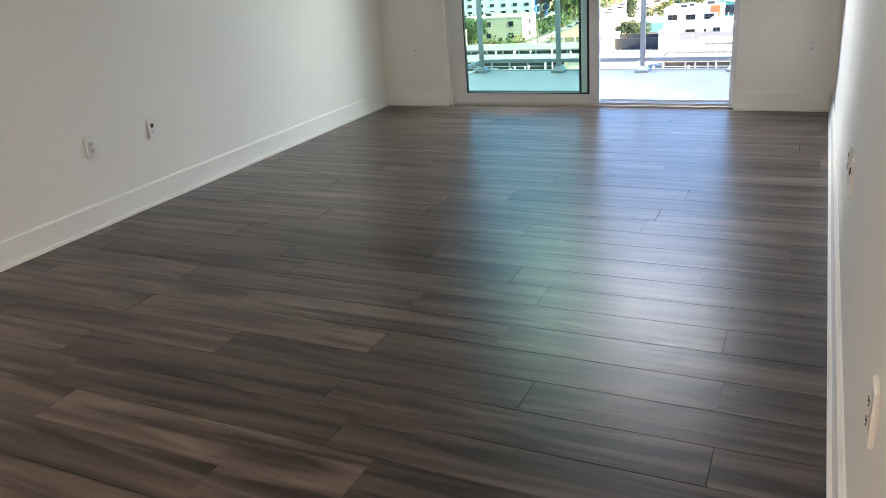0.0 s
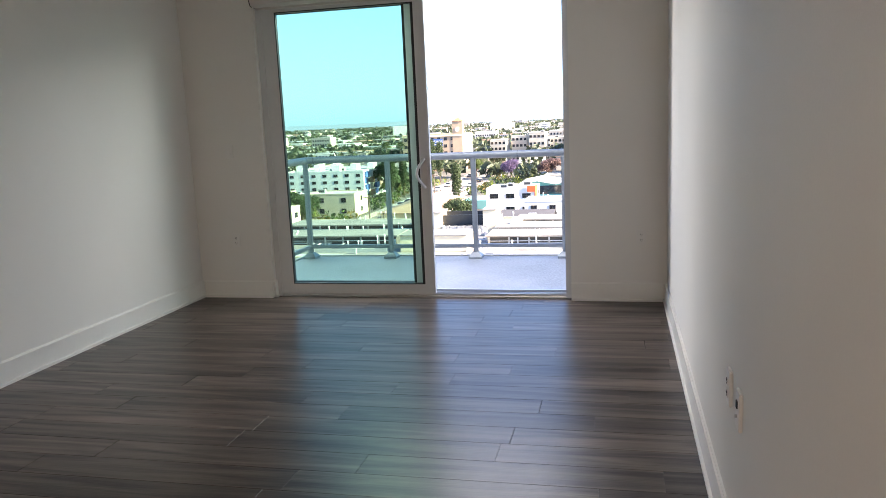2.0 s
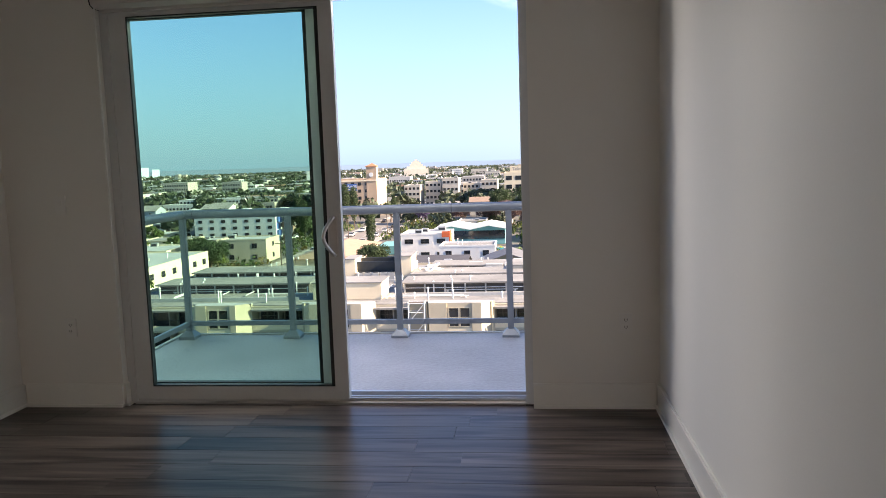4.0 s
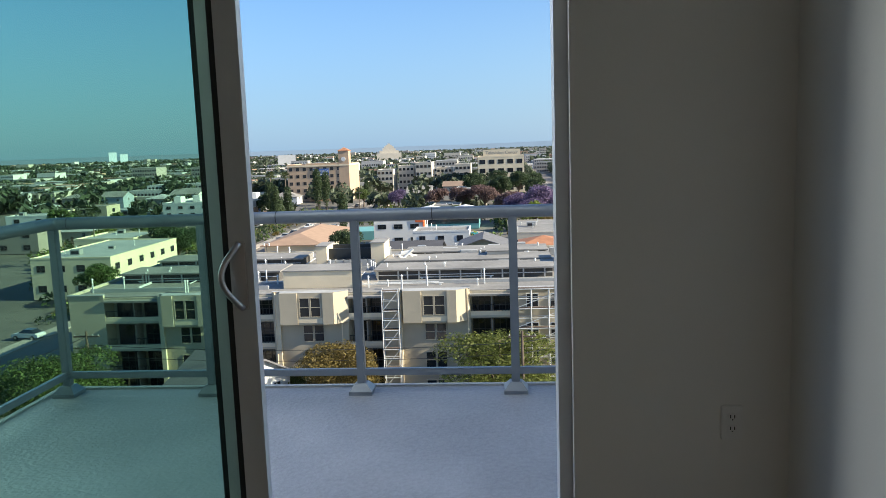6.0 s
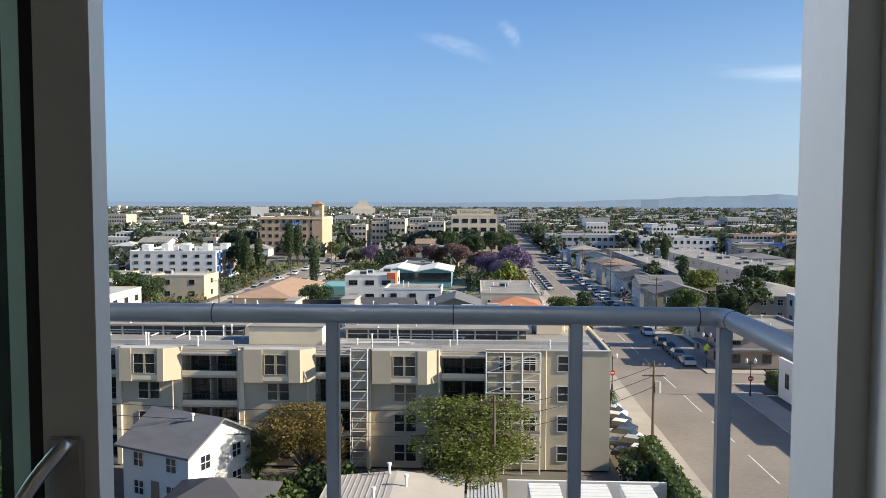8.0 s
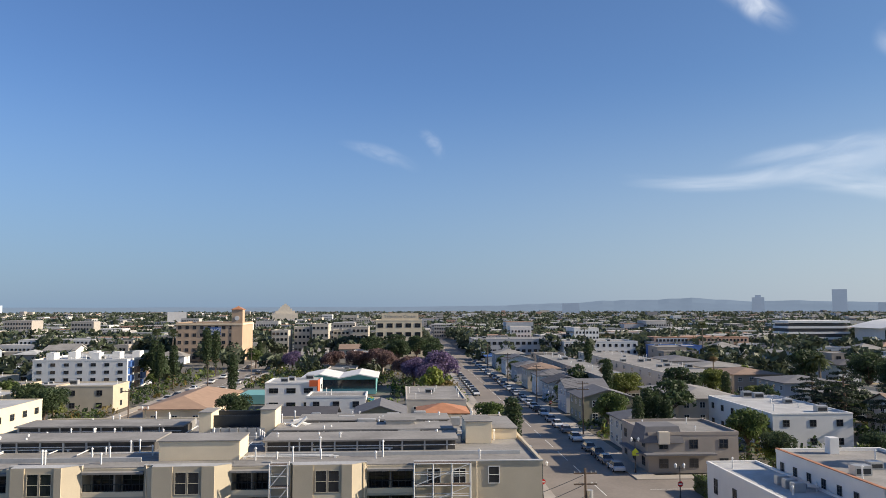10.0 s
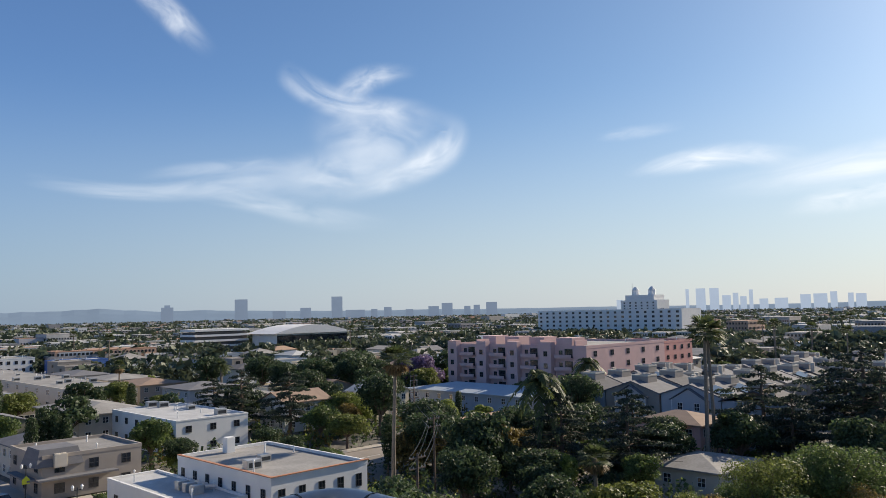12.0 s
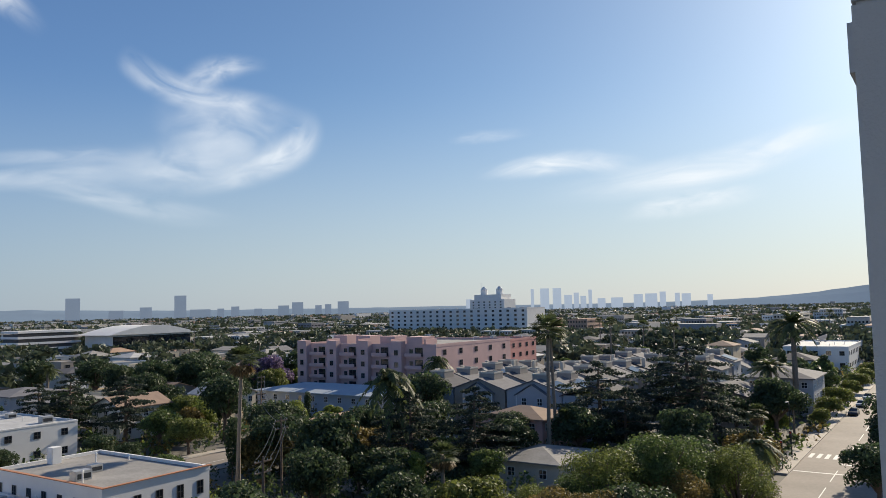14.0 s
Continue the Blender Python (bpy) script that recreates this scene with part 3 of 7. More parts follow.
outlet((XL, -3.42, 0.46), 90)
outlet((XL, -2.95, 0.46), 90, 1, "data", "white data and cable jack plate with dark ports")
outlet((-1.43, 0, 0.486), 0)
outlet((-1.43, 0, 1.226), 0, 1, "rocker", "white single light switch on the cream wall")
outlet((1.851, 0, 0.485), 0)
outlet((XR, -3.38, 0.54), -90)
outlet((XR, -3.58, 0.54), -90, 1, "data", "white data and cable jack plate with dark ports")
outlet((XR, -5.08, 0.55), -90)
outlet((XR, -5.45, 1.2), -90, 3, "rocker", "white three-gang light switch beside the living room")

# ---- sliding glass door ----
door = root("sliding_door", (0, 0, 0), "white-grey sliding glass door with teal panes, slid open", "door")
fy0, fy1 = 0.055, 0.20
part("door_frame", blk((OX0, OX0 + 0.05, fy0, fy1, 0.0, OZ - 0.09), (OX1 - 0.045, OX1, fy0, fy1, 0.0, OZ - 0.09), (OX0, OX1, fy0, fy1, OZ - 0.09, OZ - 0.035)), VINYL, door)
sill = part("sill_track", blk((OX0 + 0.05, OX1 - 0.045, fy0 - 0.02, WT + 0.03, 0.0, 0.012), (OX0 + 0.05, OX1 - 0.045, 0.075, 0.083, 0.012, 0.03), (OX0 + 0.05, OX1 - 0.045, 0.118, 0.126, 0.012, 0.03), (OX0 + 0.05, OX1 - 0.045, 0.175, 0.2, 0.012, 0.04)), STEEL, door)


def leaf_panel(name, x0, x1, y0, y1, stile_l, stile_r, z0, z1, frame_mat):
    p = part(name, blk((x0, x0 + stile_l, y0, y1, z0, z1), (x1 - stile_r, x1, y0, y1, z0, z1), (x0 + stile_l, x1 - stile_r, y0, y1, z0, z0 + 0.075), (x0 + stile_l, x1 - stile_r, y0, y1, z1 - 0.055, z1)), frame_mat, door)
    c = (y0 + y1) / 2
    a, b, e, f = x0 + stile_l, x1 - stile_r, z0 + 0.075, z1 - 0.055
    part("gasket", blk((a, a + 0.008, y0 + 0.004, y1 - 0.004, e, f), (b - 0.022, b, y0 + 0.004, y1 - 0.004, e, f), (a, b, y0 + 0.004, y1 - 0.004, e, e + 0.008), (a, b, y0 + 0.004, y1 - 0.004, f - 0.008, f)), GASKET, p)
    pane = part("pane", MB().face(((a, c, e), (b, c, e), (b, c, f), (a, c, f))), TEAL, p, "clear teal-tinted glass pane")
    pane.visible_shadow = False
    return p


inner = leaf_panel("sliding_panel", OX0 + 0.05, 0.248, 0.062, 0.106, 0.105, 0.082, 0.028, OZ - 0.085, VINYL)
outer = leaf_panel("fixed_panel", OX0 + 0.05, 0.178, 0.130, 0.172, 0.06, 0.10, 0.028, OZ - 0.085, VINYL)
part("lock_plate", MB().soft(0.176, 0.228, 0.052, 0.062, 0.88, 1.12, 0.004), STEEL, inner, "satin steel lock plate")
arc = [(0.208 - 0.055 * math.sin(math.pi * k / 14), 0.052 - 0.045 * math.sin(math.pi * k / 14), 0.885 + 0.23 * k / 14) for k in range(15)]
part("handle", MB().sweep(arc, 0.011), STEEL, inner, "curved satin steel pull handle", smooth=True)

blind = root("roller_shade", (0, 0, OZ), "pale grey roller shade cassette above the glass door", "roller shade")
prof = [(0.055, -0.10), (-0.01, -0.10), (-0.045, -0.085), (-0.055, -0.05), (-0.045, -0.015), (-0.02, 0.0), (0.055, 0.0)]
mb = MB()
for (ya, za), (yb, zb) in zip(prof, prof[1:] + prof[:1]):
    mb.face(((OX0 + 0.012, ya, za - 0.002), (OX1 - 0.012, ya, za - 0.002), (OX1 - 0.012, yb, zb - 0.002), (OX0 + 0.012, yb, zb - 0.002)))
part("cassette", mb, BLIND, blind)
for s in (OX0 + 0.004, OX1 - 0.012):
    mb = MB().face([(s, y, z - 0.002) for y, z in prof]).face([(s + 0.008, y, z - 0.002) for y, z in prof])
    for (ya, za), (yb, zb) in zip(prof, prof[1:] + prof[:1]):
        mb.face(((s, ya, za - 0.002), (s + 0.008, ya, za - 0.002), (s + 0.008, yb, zb - 0.002), (s, yb, zb - 0.002)))
    part("end_cap", mb, DARKMETAL, blind)
part("bottom_bar", blk((OX0 + 0.03, OX1 - 0.03, 0.02, 0.045, -0.118, -0.102)), BLIND, blind)
part("pull_cord", MB().tube((OX0 + 0.018, -0.022, -0.1), (OX0 + 0.018, -0.022, -2.05), 0.0025, n=6).tube((OX0 + 0.026, -0.03, -0.1), (OX0 + 0.026, -0.03, -2.05), 0.0025, n=6), PLATE, blind, "thin white bead chain")

# ---- ceiling lamp of the hall ----
lamp = root("ceiling_lamp", (0.4, -7.4, HC), "round warm flush ceiling lamp", "lamp")
part("ring", MB().tube((0, 0, -0.07), (0, 0, -0.001), 0.2, 0.2, 24), STEEL, lamp)

# ---- balcony ----
RY, RX0, RX1, RZ = 1.822, -1.545, 1.705, 1.045
tagged(part("balcony_floor", blk((RX0 - 0.1, RX1 + 0.1, WT, RY + 0.10, -0.30, 0.0), ), DECK), "grey coated concrete balcony floor", "balcony floor", kind="structure")
tagged(part("slab_edge", blk((RX0 - 0.14, RX1 + 0.14, RY + 0.1, RY + 0.13, -0.32, 0.012), (RX0 - 0.13, RX0 - 0.1, WT, RY + 0.1, -0.32, 0.012), (RX1 + 0.1, RX1 + 0.13, WT, RY + 0.1, -0.32, 0.012)), STUCCO), kind="structure")
rail = root("balcony_railing", (0, RY, 0), "blue-grey painted metal balcony railing with a round handrail", "railing")


def bend(a, c, b, n=6):
    return [tuple((Vector(a) * (1 - t) + Vector(c) * t) * (1 - t) + (Vector(c) * (1 - t) + Vector(b) * t) * t) for t in [k / n for k in range(n + 1)]]


hand = [(RX0, WT - RY, RZ), *bend((RX0, -0.07, RZ), (RX0, 0, RZ), (RX0 + 0.07, 0, RZ)), *bend((RX1 - 0.07, 0, RZ), (RX1, 0, RZ), (RX1, -0.07, RZ)), (RX1, WT - RY, RZ)]
mb = MB().sweep(hand, 0.036, 16)
part("handrail", mb, RAIL, rail, "round blue-grey handrail", smooth=True)
for s in (RX1 - 0.10, RX0 + 0.10, 0.71, -0.19):
    part("joint_ring", MB().tube((s, 0, RZ), (s + 0.004, 0, RZ), 0.0372, n=16), DARKMETAL, rail)
part("joint_ring", MB().tube((RX1, -0.10, RZ), (RX1, -0.104, RZ), 0.0372, n=16), DARKMETAL, rail)
part("bottom_rail", MB().soft(RX0 + 0.02, RX1 - 0.02, -0.016, 0.016, 0.105, 0.145, 0.004), RAIL, rail)
part("bottom_rail", MB().soft(RX0 - 0.016, RX0 + 0.016, WT - RY, -0.02, 0.105, 0.145, 0.004), RAIL, rail)
part("bottom_rail", MB().soft(RX1 - 0.016, RX1 + 0.016, WT - RY, -0.02, 0.105, 0.145, 0.004), RAIL, rail)
for px, py in ((RX0, 0), (-0.642, 0), (0.261, 0), (1.163, 0), (RX1, 0), (RX0, WT - RY + 0.03), (RX1, WT - RY + 0.03)):
    p = part("post", MB().soft(px - 0.024, px + 0.024, py - 0.024, py + 0.024, 0.03, RZ - 0.02, 0.005), RAIL, rail)
    mb = MB()
    a, b = 0.068, 0.033
    lo = [(px - a, py - a, 0.022), (px + a, py - a, 0.022), (px + a, py + a, 0.022), (px - a, py + a, 0.022)]
    hi = [(px - b, py - b, 0.062), (px + b, py - b, 0.062), (px + b, py + b, 0.062), (px - b, py + b, 0.062)]
    for k in range(4):
        mb.face((lo[k], lo[(k + 1) % 4], hi[(k + 1) % 4], hi[k]))
    mb.face(hi).box(px - a, px + a, py - a, py + a, 0, 0.022)
    part("base_cover", mb, RAIL, p)

# ---- our tower block ----
tower = root("tower_block", (0, 0, G), "white stucco apartment tower with stacked balconies", "building")
part("wall", blk((-14, XL - 0.15, -14, WT, 0, 40), (XR + 0.15, 5.0, -14, WT, 0, 40), (XL - 0.15, XR + 0.15, -14, WT, 0, -G - 0.32), (XL - 0.15, XR + 0.15, -14, WT, -G + HC + 0.2, 40)), STUCCO, tower)
PX, PY = 5.0, 1.085
pier = part("pier", blk((PX, PX + 1.3, -14, PY, 0, 26.31), (PX, PX + 1.3, -14, PY, 26.33, 40), (PX + 0.02, PX + 1.28, -14, PY - 0.02, 26.30, 26.34)), STUCCO, tower, "white stucco pier with a dark joint")
part("ledge", blk((PX + 0.3, PX + 1.3, PY, PY + 0.05, 26.08, 26.33)), STUCCO, pier)
hood = part("vent_hood", blk((PX - 0.28, PX, 0.25, 0.80, 26.24, 26.29), (PX - 0.28, PX, 0.25, 0.80, 26.42, 26.47), (PX - 0.28, PX, 0.76, 0.80, 26.29, 26.42), (PX - 0.03, PX, 0.25, 0.74, 26.29, 26.42)), DARKMETAL, tower, "dark metal vent hood")
part("wall", blk((PX + 1.3, 24, -14, WT, 0, 40)), STUCCO, tower)
part("balcony_slab", blk((9.2, 12.4, WT, 1.44, -G - 0.36, -G)), STUCCO, tower)
part("balcony_rail", MB().tube((9.28, 1.36, -G + 1.03), (12.3, 1.36, -G + 1.03), 0.036).tube((9.28, WT, -G + 1.03), (9.28, 1.36, -G + 1.03), 0.036).box(9.3, 12.3, 1.345, 1.375, -G + 0.1, -G + 0.14), RAIL, tower)
for px in (9.28, 10.3, 11.3, 12.3):
    part("balcony_post", MB().soft(px - 0.025, px + 0.025, 1.335, 1.385, -G, -G + 1.03, 0.004).box(px - 0.07, px + 0.07, 1.29, 1.43, -G, -G + 0.05), RAIL, tower)
block_out(-16, 26, -16, 3)

# ---- ground, streets, hills ----
tagged(part("ground", MB().face(((-4800, -900, G - 0.16), (4800, -900, G - 0.16), (4800, 4800, G - 0.16), (-4800, 4800, G - 0.16))), GROUND), kind="structure")


def street(name, x0, x1, y0, y1, along="y", walks=2.6, lines=True):
    """An asphalt carriageway between raised kerbs and pavements."""
    tagged(part(name, blk((x0, x1, y0, y1, G - 0.15, G - 0.02)), ASPHALT), kind="structure")
    block_out(x0, x1, y0, y1, walks)
    if lines:
        mb = MB()
        if along == "y":
            c = (x0 + x1) / 2
            for k in range(int((min(y1, 500) - y0) / 12)):
                mb.box(c - 0.07, c + 0.07, y0 + k * 12, y0 + k * 12 + 8, G - 0.02, G - 0.014)
        else:
            c = (y0 + y1) / 2
            for k in range(int((min(x1, 500) - x0) / 12)):
                mb.box(x0 + k * 12, x0 + k * 12 + 8, c - 0.07, c + 0.07, G - 0.02, G - 0.014)
        tagged(part("road_marking", mb, LINE), kind="structure")


def pavement(x0, x1, y0, y1):
    tagged(part("pavement", MB().box(x0, x1, y0, y1, G - 0.15, G + 0.13), CONCRETE), kind="structure")


street("road_main", 21.2, 35.2, 20, 1500)
street("road_cross", 35.2, 400, 101.5, 113, "x")
street("road_left", -64, -52, 20, 1200)
street("road_far_cross", 37.5, 600, 385, 397, "x")
street("road_right", 60, 700, 11.5, 23, "x")
street("road_right_cross", 108, 122, -200, 11.5)
pavement(17.8, 21.2, 20, 900)
pavement(35.2, 38.7, 113, 385)
pavement(35.2, 38.7, 40, 101.5)
pavement(-52, -49.4, 20, 700)
pavement(-66.6, -64, 20, 700)
pavement(38.7, 140, 113, 115.5)
pavement(122, 320, 23, 26)
pavement(62, 108, 23, 26)
pavement(122, 300, 8.5, 11.5)
mb = MB()
for k in range(9):
    mb.box(136.5, 140.5, 12.4 + k * 1.2, 13.0 + k * 1.2, G - 0.02, G - 0.012)
mb.box(132.5, 133.1, 11.8, 17.0, G - 0.02, G - 0.012).box(125, 125.5, 11.8, 22.8, G - 0.02, G - 0.012)
tagged(part("crosswalk", mb, LINE), kind="structure")
tagged(part("parking_lot", blk((14.2, 17.8, 55, 112, G - 0.15, G - 0.01)), CONCRETE), kind="structure")
tagged(part("alley_court", blk((-20, 16, 44, 61.5, G - 0.15, G - 0.01)), CONCRETE), kind="structure")
tagged(part("driveway_court", blk((84, 128, 50, 92, G - 0.15, G - 0.01)), CONCRETE), kind="structure")
tagged(part("lawn", blk((97, 107, 24, 30, G - 0.15, G + 0.02)), LAWN), kind="structure")
tagged(part("lawn", blk((94, 106, 330, 380, G - 0.15, G + 0.02)), LAWN), kind="structure")

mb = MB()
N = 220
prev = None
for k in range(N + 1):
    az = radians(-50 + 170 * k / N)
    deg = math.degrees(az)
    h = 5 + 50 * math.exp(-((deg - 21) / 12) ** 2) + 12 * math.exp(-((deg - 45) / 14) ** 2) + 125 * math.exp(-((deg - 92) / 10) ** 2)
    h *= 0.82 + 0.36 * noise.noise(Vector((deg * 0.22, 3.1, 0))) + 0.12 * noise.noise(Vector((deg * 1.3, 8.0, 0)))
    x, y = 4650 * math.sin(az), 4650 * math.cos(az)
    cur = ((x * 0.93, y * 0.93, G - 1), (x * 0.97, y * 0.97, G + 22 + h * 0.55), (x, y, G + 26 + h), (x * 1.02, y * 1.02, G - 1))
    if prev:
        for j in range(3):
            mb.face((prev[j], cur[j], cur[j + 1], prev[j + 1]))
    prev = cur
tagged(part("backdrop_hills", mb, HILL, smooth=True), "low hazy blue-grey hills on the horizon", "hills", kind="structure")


# ---- clouds: thin ribbons of vapour far off ----
def cloud_mat(name, seed, power):
    m = bpy.data.materials.new(name)
    m.use_nodes = True
    n, l = m.node_tree.nodes, m.node_tree.links
    n.remove(n["Principled BSDF"])
    tc = n.new("ShaderNodeTexCoord")
    sep = n.new("ShaderNodeSeparateXYZ")
    l.new(tc.outputs["UV"], sep.inputs[0])

    def hump(sock):
        a = n.new("ShaderNodeMath")
        a.operation = "SUBTRACT"
        a.inputs[1].default_value = 0.5
        l.new(sock, a.inputs[0])
        b = n.new("ShaderNodeMath")
        b.operation = "ABSOLUTE"
        l.new(a.outputs[0], b.inputs[0])
        r = n.new("ShaderNodeMapRange")
        r.interpolation_type = "SMOOTHERSTEP"
        r.inputs["From Min"].default_value, r.inputs["From Max"].default_value = 0.5, 0.02
        l.new(b.outputs[0], r.inputs["Value"])
        return r.outputs[0]

    def mul(p, q):
        a = n.new("ShaderNodeMath")
        a.operation = "MULTIPLY"
        for k, s in enumerate((p, q)):
            if isinstance(s, float):
                a.inputs[k].default_value = s
            else:
                l.new(s, a.inputs[k])
        return a.outputs[0]

    mp = n.new("ShaderNodeMapping")
    mp.inputs["Location"].default_value = (seed, seed * 2, 0)
    mp.inputs["Scale"].default_value = (3.0, 1.6, 1)
    l.new(tc.outputs["UV"], mp.inputs[0])
    nz = n.new("ShaderNodeTexNoise")
    nz.inputs["Scale"].default_value, nz.inputs["Detail"].default_value, nz.inputs["Distortion"].default_value = 1.2, 7, 0.9
    l.new(mp.outputs[0], nz.inputs["Vector"])
    r = n.new("ShaderNodeMapRange")
    r.inputs["From Min"].default_value, r.inputs["From Max"].default_value = 0.22, 0.78
    l.new(nz.outputs["Fac"], r.inputs["Value"])
    fac = mul(mul(hump(sep.outputs[0]), hump(sep.outputs[1])), mul(r.outputs[0], power))
    t, e = n.new("ShaderNodeBsdfTransparent"), n.new("ShaderNodeEmission")
    e.inputs[0].default_value, e.inputs[1].default_value = (0.93, 0.96, 1.0, 1), 0.78
    mix = n.new("ShaderNodeMixShader")
    l.new(fac, mix.inputs[0])
    l.new(t.outputs[0], mix.inputs[1])
    l.new(e.outputs[0], mix.inputs[2])
    l.new(mix.outputs[0], n["Material Output"].inputs[0])
    return m


def cloud(seed, power, pts):
    """A ribbon along points of azimuth, elevation and half width in degrees."""
    D = 4000
    knots = [Vector(p) for p in pts]
    fine = []
    for k in range(len(knots) - 1):
        p0, p1, p2, p3 = knots[max(k - 1, 0)], knots[k], knots[k + 1], knots[min(k + 2, len(knots) - 1)]
        for j in range(8):
            t = j / 8
            fine.append(0.5 * ((2 * p1) + (p2 - p0) * t + (2 * p0 - 5 * p1 + 4 * p2 - p3) * t * t + (3 * p1 - p0 - 3 * p2 + p3) * t ** 3))
    fine.append(knots[-1])
    v, f, uv = [], [], []
    for k, p in enumerate(fine):
        d = fine[min(k + 1, len(fine) - 1)] - fine[max(k - 1, 0)]
        nx, ny = -d.y, d.x
        s = math.hypot(nx, ny) or 1
        for j in range(5):
            q = (j / 4 - 0.5) * 2 * p.z
            az, el = radians(p.x + nx / s * q), radians(p.y + ny / s * q)
            R = D + seed * 9
            v.append((R * math.sin(az) * math.cos(el), R * math.cos(az) * math.cos(el), R * math.sin(el)))
            uv.append((k / (len(fine) - 1), j / 4))
    for k in range(len(fine) - 1):
        for j in range(4):
            a = k * 5 + j
            f.append((a, a + 1, a + 6, a + 5))
    me = bpy.data.meshes.new("cloud")
    me.from_pydata(v, [], f)
    lay = me.uv_layers.new(name="UVMap")
    for lp in me.loops:
        lay.data[lp.index].uv = uv[lp.vertex_index]
    me.materials.append(cloud_mat("cloud_vapour", seed, power))
    ob = new("cloud", me)
    ob.visible_shadow = False
    tagged(ob, "thin wispy white cloud in the blue sky", "cloud", kind="structure")


cloud(1, 0.85, ((32.9, 17.9, 0.7), (33.4, 17.6, 1.2), (34.2, 17.0, 1.4), (35.6, 16.2, 1.5), (37.5, 15.5, 1.5), (39.5, 15.0, 1.6), (41.5, 14.8, 1.5), (43.5, 14.6, 1.4), (45.3, 13.9, 1.3), (46.9, 13.0, .8)))
cloud(2, 0.6, ((37.0, 15.2, 0.8), (38.0, 16.2, 1.4), (39.6, 17.1, 1.4), (41.6, 17.6, 1.0), (43.8, 17.7, .6)))
cloud(5, 0.8, ((44.0, 15.0, 0.7), (46.2, 13.8, 1.3), (45.8, 12.3, 1.7), (43.9, 11.0, 1.7), (41.4, 10.0, 1.5), (39.0, 9.2, 1.2), (36.5, 8.6, .7)))
cloud(4, 0.62, ((34.6, 14.4, 1.5), (37.4, 13.4, 3.0), (40.4, 12.7, 3.4), (43.4, 12.8, 2.6), (45.6, 13.2, 1.2)))
cloud(12, 0.6, ((30.0, 9.8, 1.0), (33.8, 10.0, 2.2), (37.6, 10.4, 2.8), (41.2, 11.0, 2.2), (43.6, 11.6, 1.0)))
cloud(3, 0.55, ((15.9, 9.5, 0.4), (17.2, 9.2, 0.7), (20.7, 8.8, 0.8), (25.0, 8.8, 0.9), (28.4, 9.2, 1.1), (31.7, 9.6, 1.3), (35.0, 9.6, 1.6), (38.6, 9.2, 1.2)))
cloud(14, 0.4, ((22.4, 9.6, 0.4), (26.3, 10.3, 0.8), (30.1, 10.7, 0.9), (32.6, 11.0, 0.9), (36.0, 10.6, 0.8)))
cloud(16, 0.45, ((24.0, 9.4, 0.6), (28.3, 8.7, 0.9), (31.7, 8.2, 1.1), (35.0, 7.4, 1.3), (38.6, 6.9, 1.2), (42.5, 6.7, .6)))
cloud(13, 0.3, ((56.4, 12.4, .4), (59.3, 12.6, .7), (63.5, 12.9, .5)))
cloud(6, 0.8, ((21.0, 24.6, 0.9), (23.2, 22.8, 1.4), (25.2, 21.1, 1.4), (26.8, 19.8, 1.3), (28.8, 18.3, 0.8)))
cloud(7, 1.0, ((58.2, 9.6, 0.4), (60.5, 10.0, 0.9), (63.5, 10.4, 1.2), (66.5, 10.5, 1.2), (69.5, 10.2, 1.1), (73.0, 9.8, 0.7)))
cloud(8, 1.25, ((61.5, 7.9, 0.7), (66.9, 8.4, 1.4), (71.9, 8.9, 1.7), (75.5, 9.4, 1.7), (78.7, 10.0, 1.7), (81.7, 10.9, 1.6), (84.9, 11.6, 1.5), (90, 13.2, 1.2)))
cloud(9, .8, ((68.5, 6.2, 0.6), (71.0, 6.7, 1.1), (74.0, 7.1, 1.3), (77.0, 7.4, 1.2), (80.0, 7.6, 0.6)))
cloud(10, 0.24, ((-5.0, 12.3, 0.3), (-2.6, 11.8, 0.7), (-0.6, 11.2, 0.8), (1.8, 10.2, 0.6)))
cloud(11, 0.22, ((1.2, 13.1, 0.4), (2.1, 12.7, 0.7), (2.8, 11.9, 0.7), (3.1, 10.8, 0.4)))

# ---- trees and plants: one model of each kind, then copies ----
def leaves(n, blobs, size, rng, squash=1.0, droop=0.0):
    """n small leaf clumps over the shells of the blobs (x, y, z, radius, height)."""
    tot = sum(b[3] ** 2 for b in blobs)
    v, f = [], []
    for bx_, by_, bz_, br, bh in blobs:
        k = max(6, int(n * br * br / tot))
        d = rng.normal(size=(k, 3))
        d /= np.linalg.norm(d, axis=1)[:, None]
        d[:, 2] = np.where(d[:, 2] < -0.45, -d[:, 2] * 0.6, d[:, 2])
        rad = rng.uniform(0.55, 1.08, k) ** 0.6
        c = d * rad[:, None] * np.array([br, br, bh]) + np.array([bx_, by_, bz_])
        a = rng.normal(size=(k, 3)) * 0.6 + np.cross(d, rng.normal(size=(k, 3)))
        a /= np.linalg.norm(a, axis=1)[:, None]
        b = np.cross(a, d + rng.normal(size=(k, 3)) * 0.7)
        b /= np.linalg.norm(b, axis=1)[:, None] + 1e-6
        s = size * rng.uniform(0.5, 1.3, k)[:, None]
        dn = np.array([0, 0, -droop])
        quad = np.stack([c - a * s, c - b * s * 0.55 + dn * s, c + a * s, c + b * s * 0.55 + dn * s], 1)
        i = len(v)
        v += [tuple(p) for p in quad.reshape(-1, 3)]
        f += [(i + 4 * q, i + 4 * q + 1, i + 4 * q + 2, i + 4 * q + 3) for q in range(k)]
    mb = MB()
    mb.v, mb.f, mb.m = v, f, [0] * len(f)
    return mb


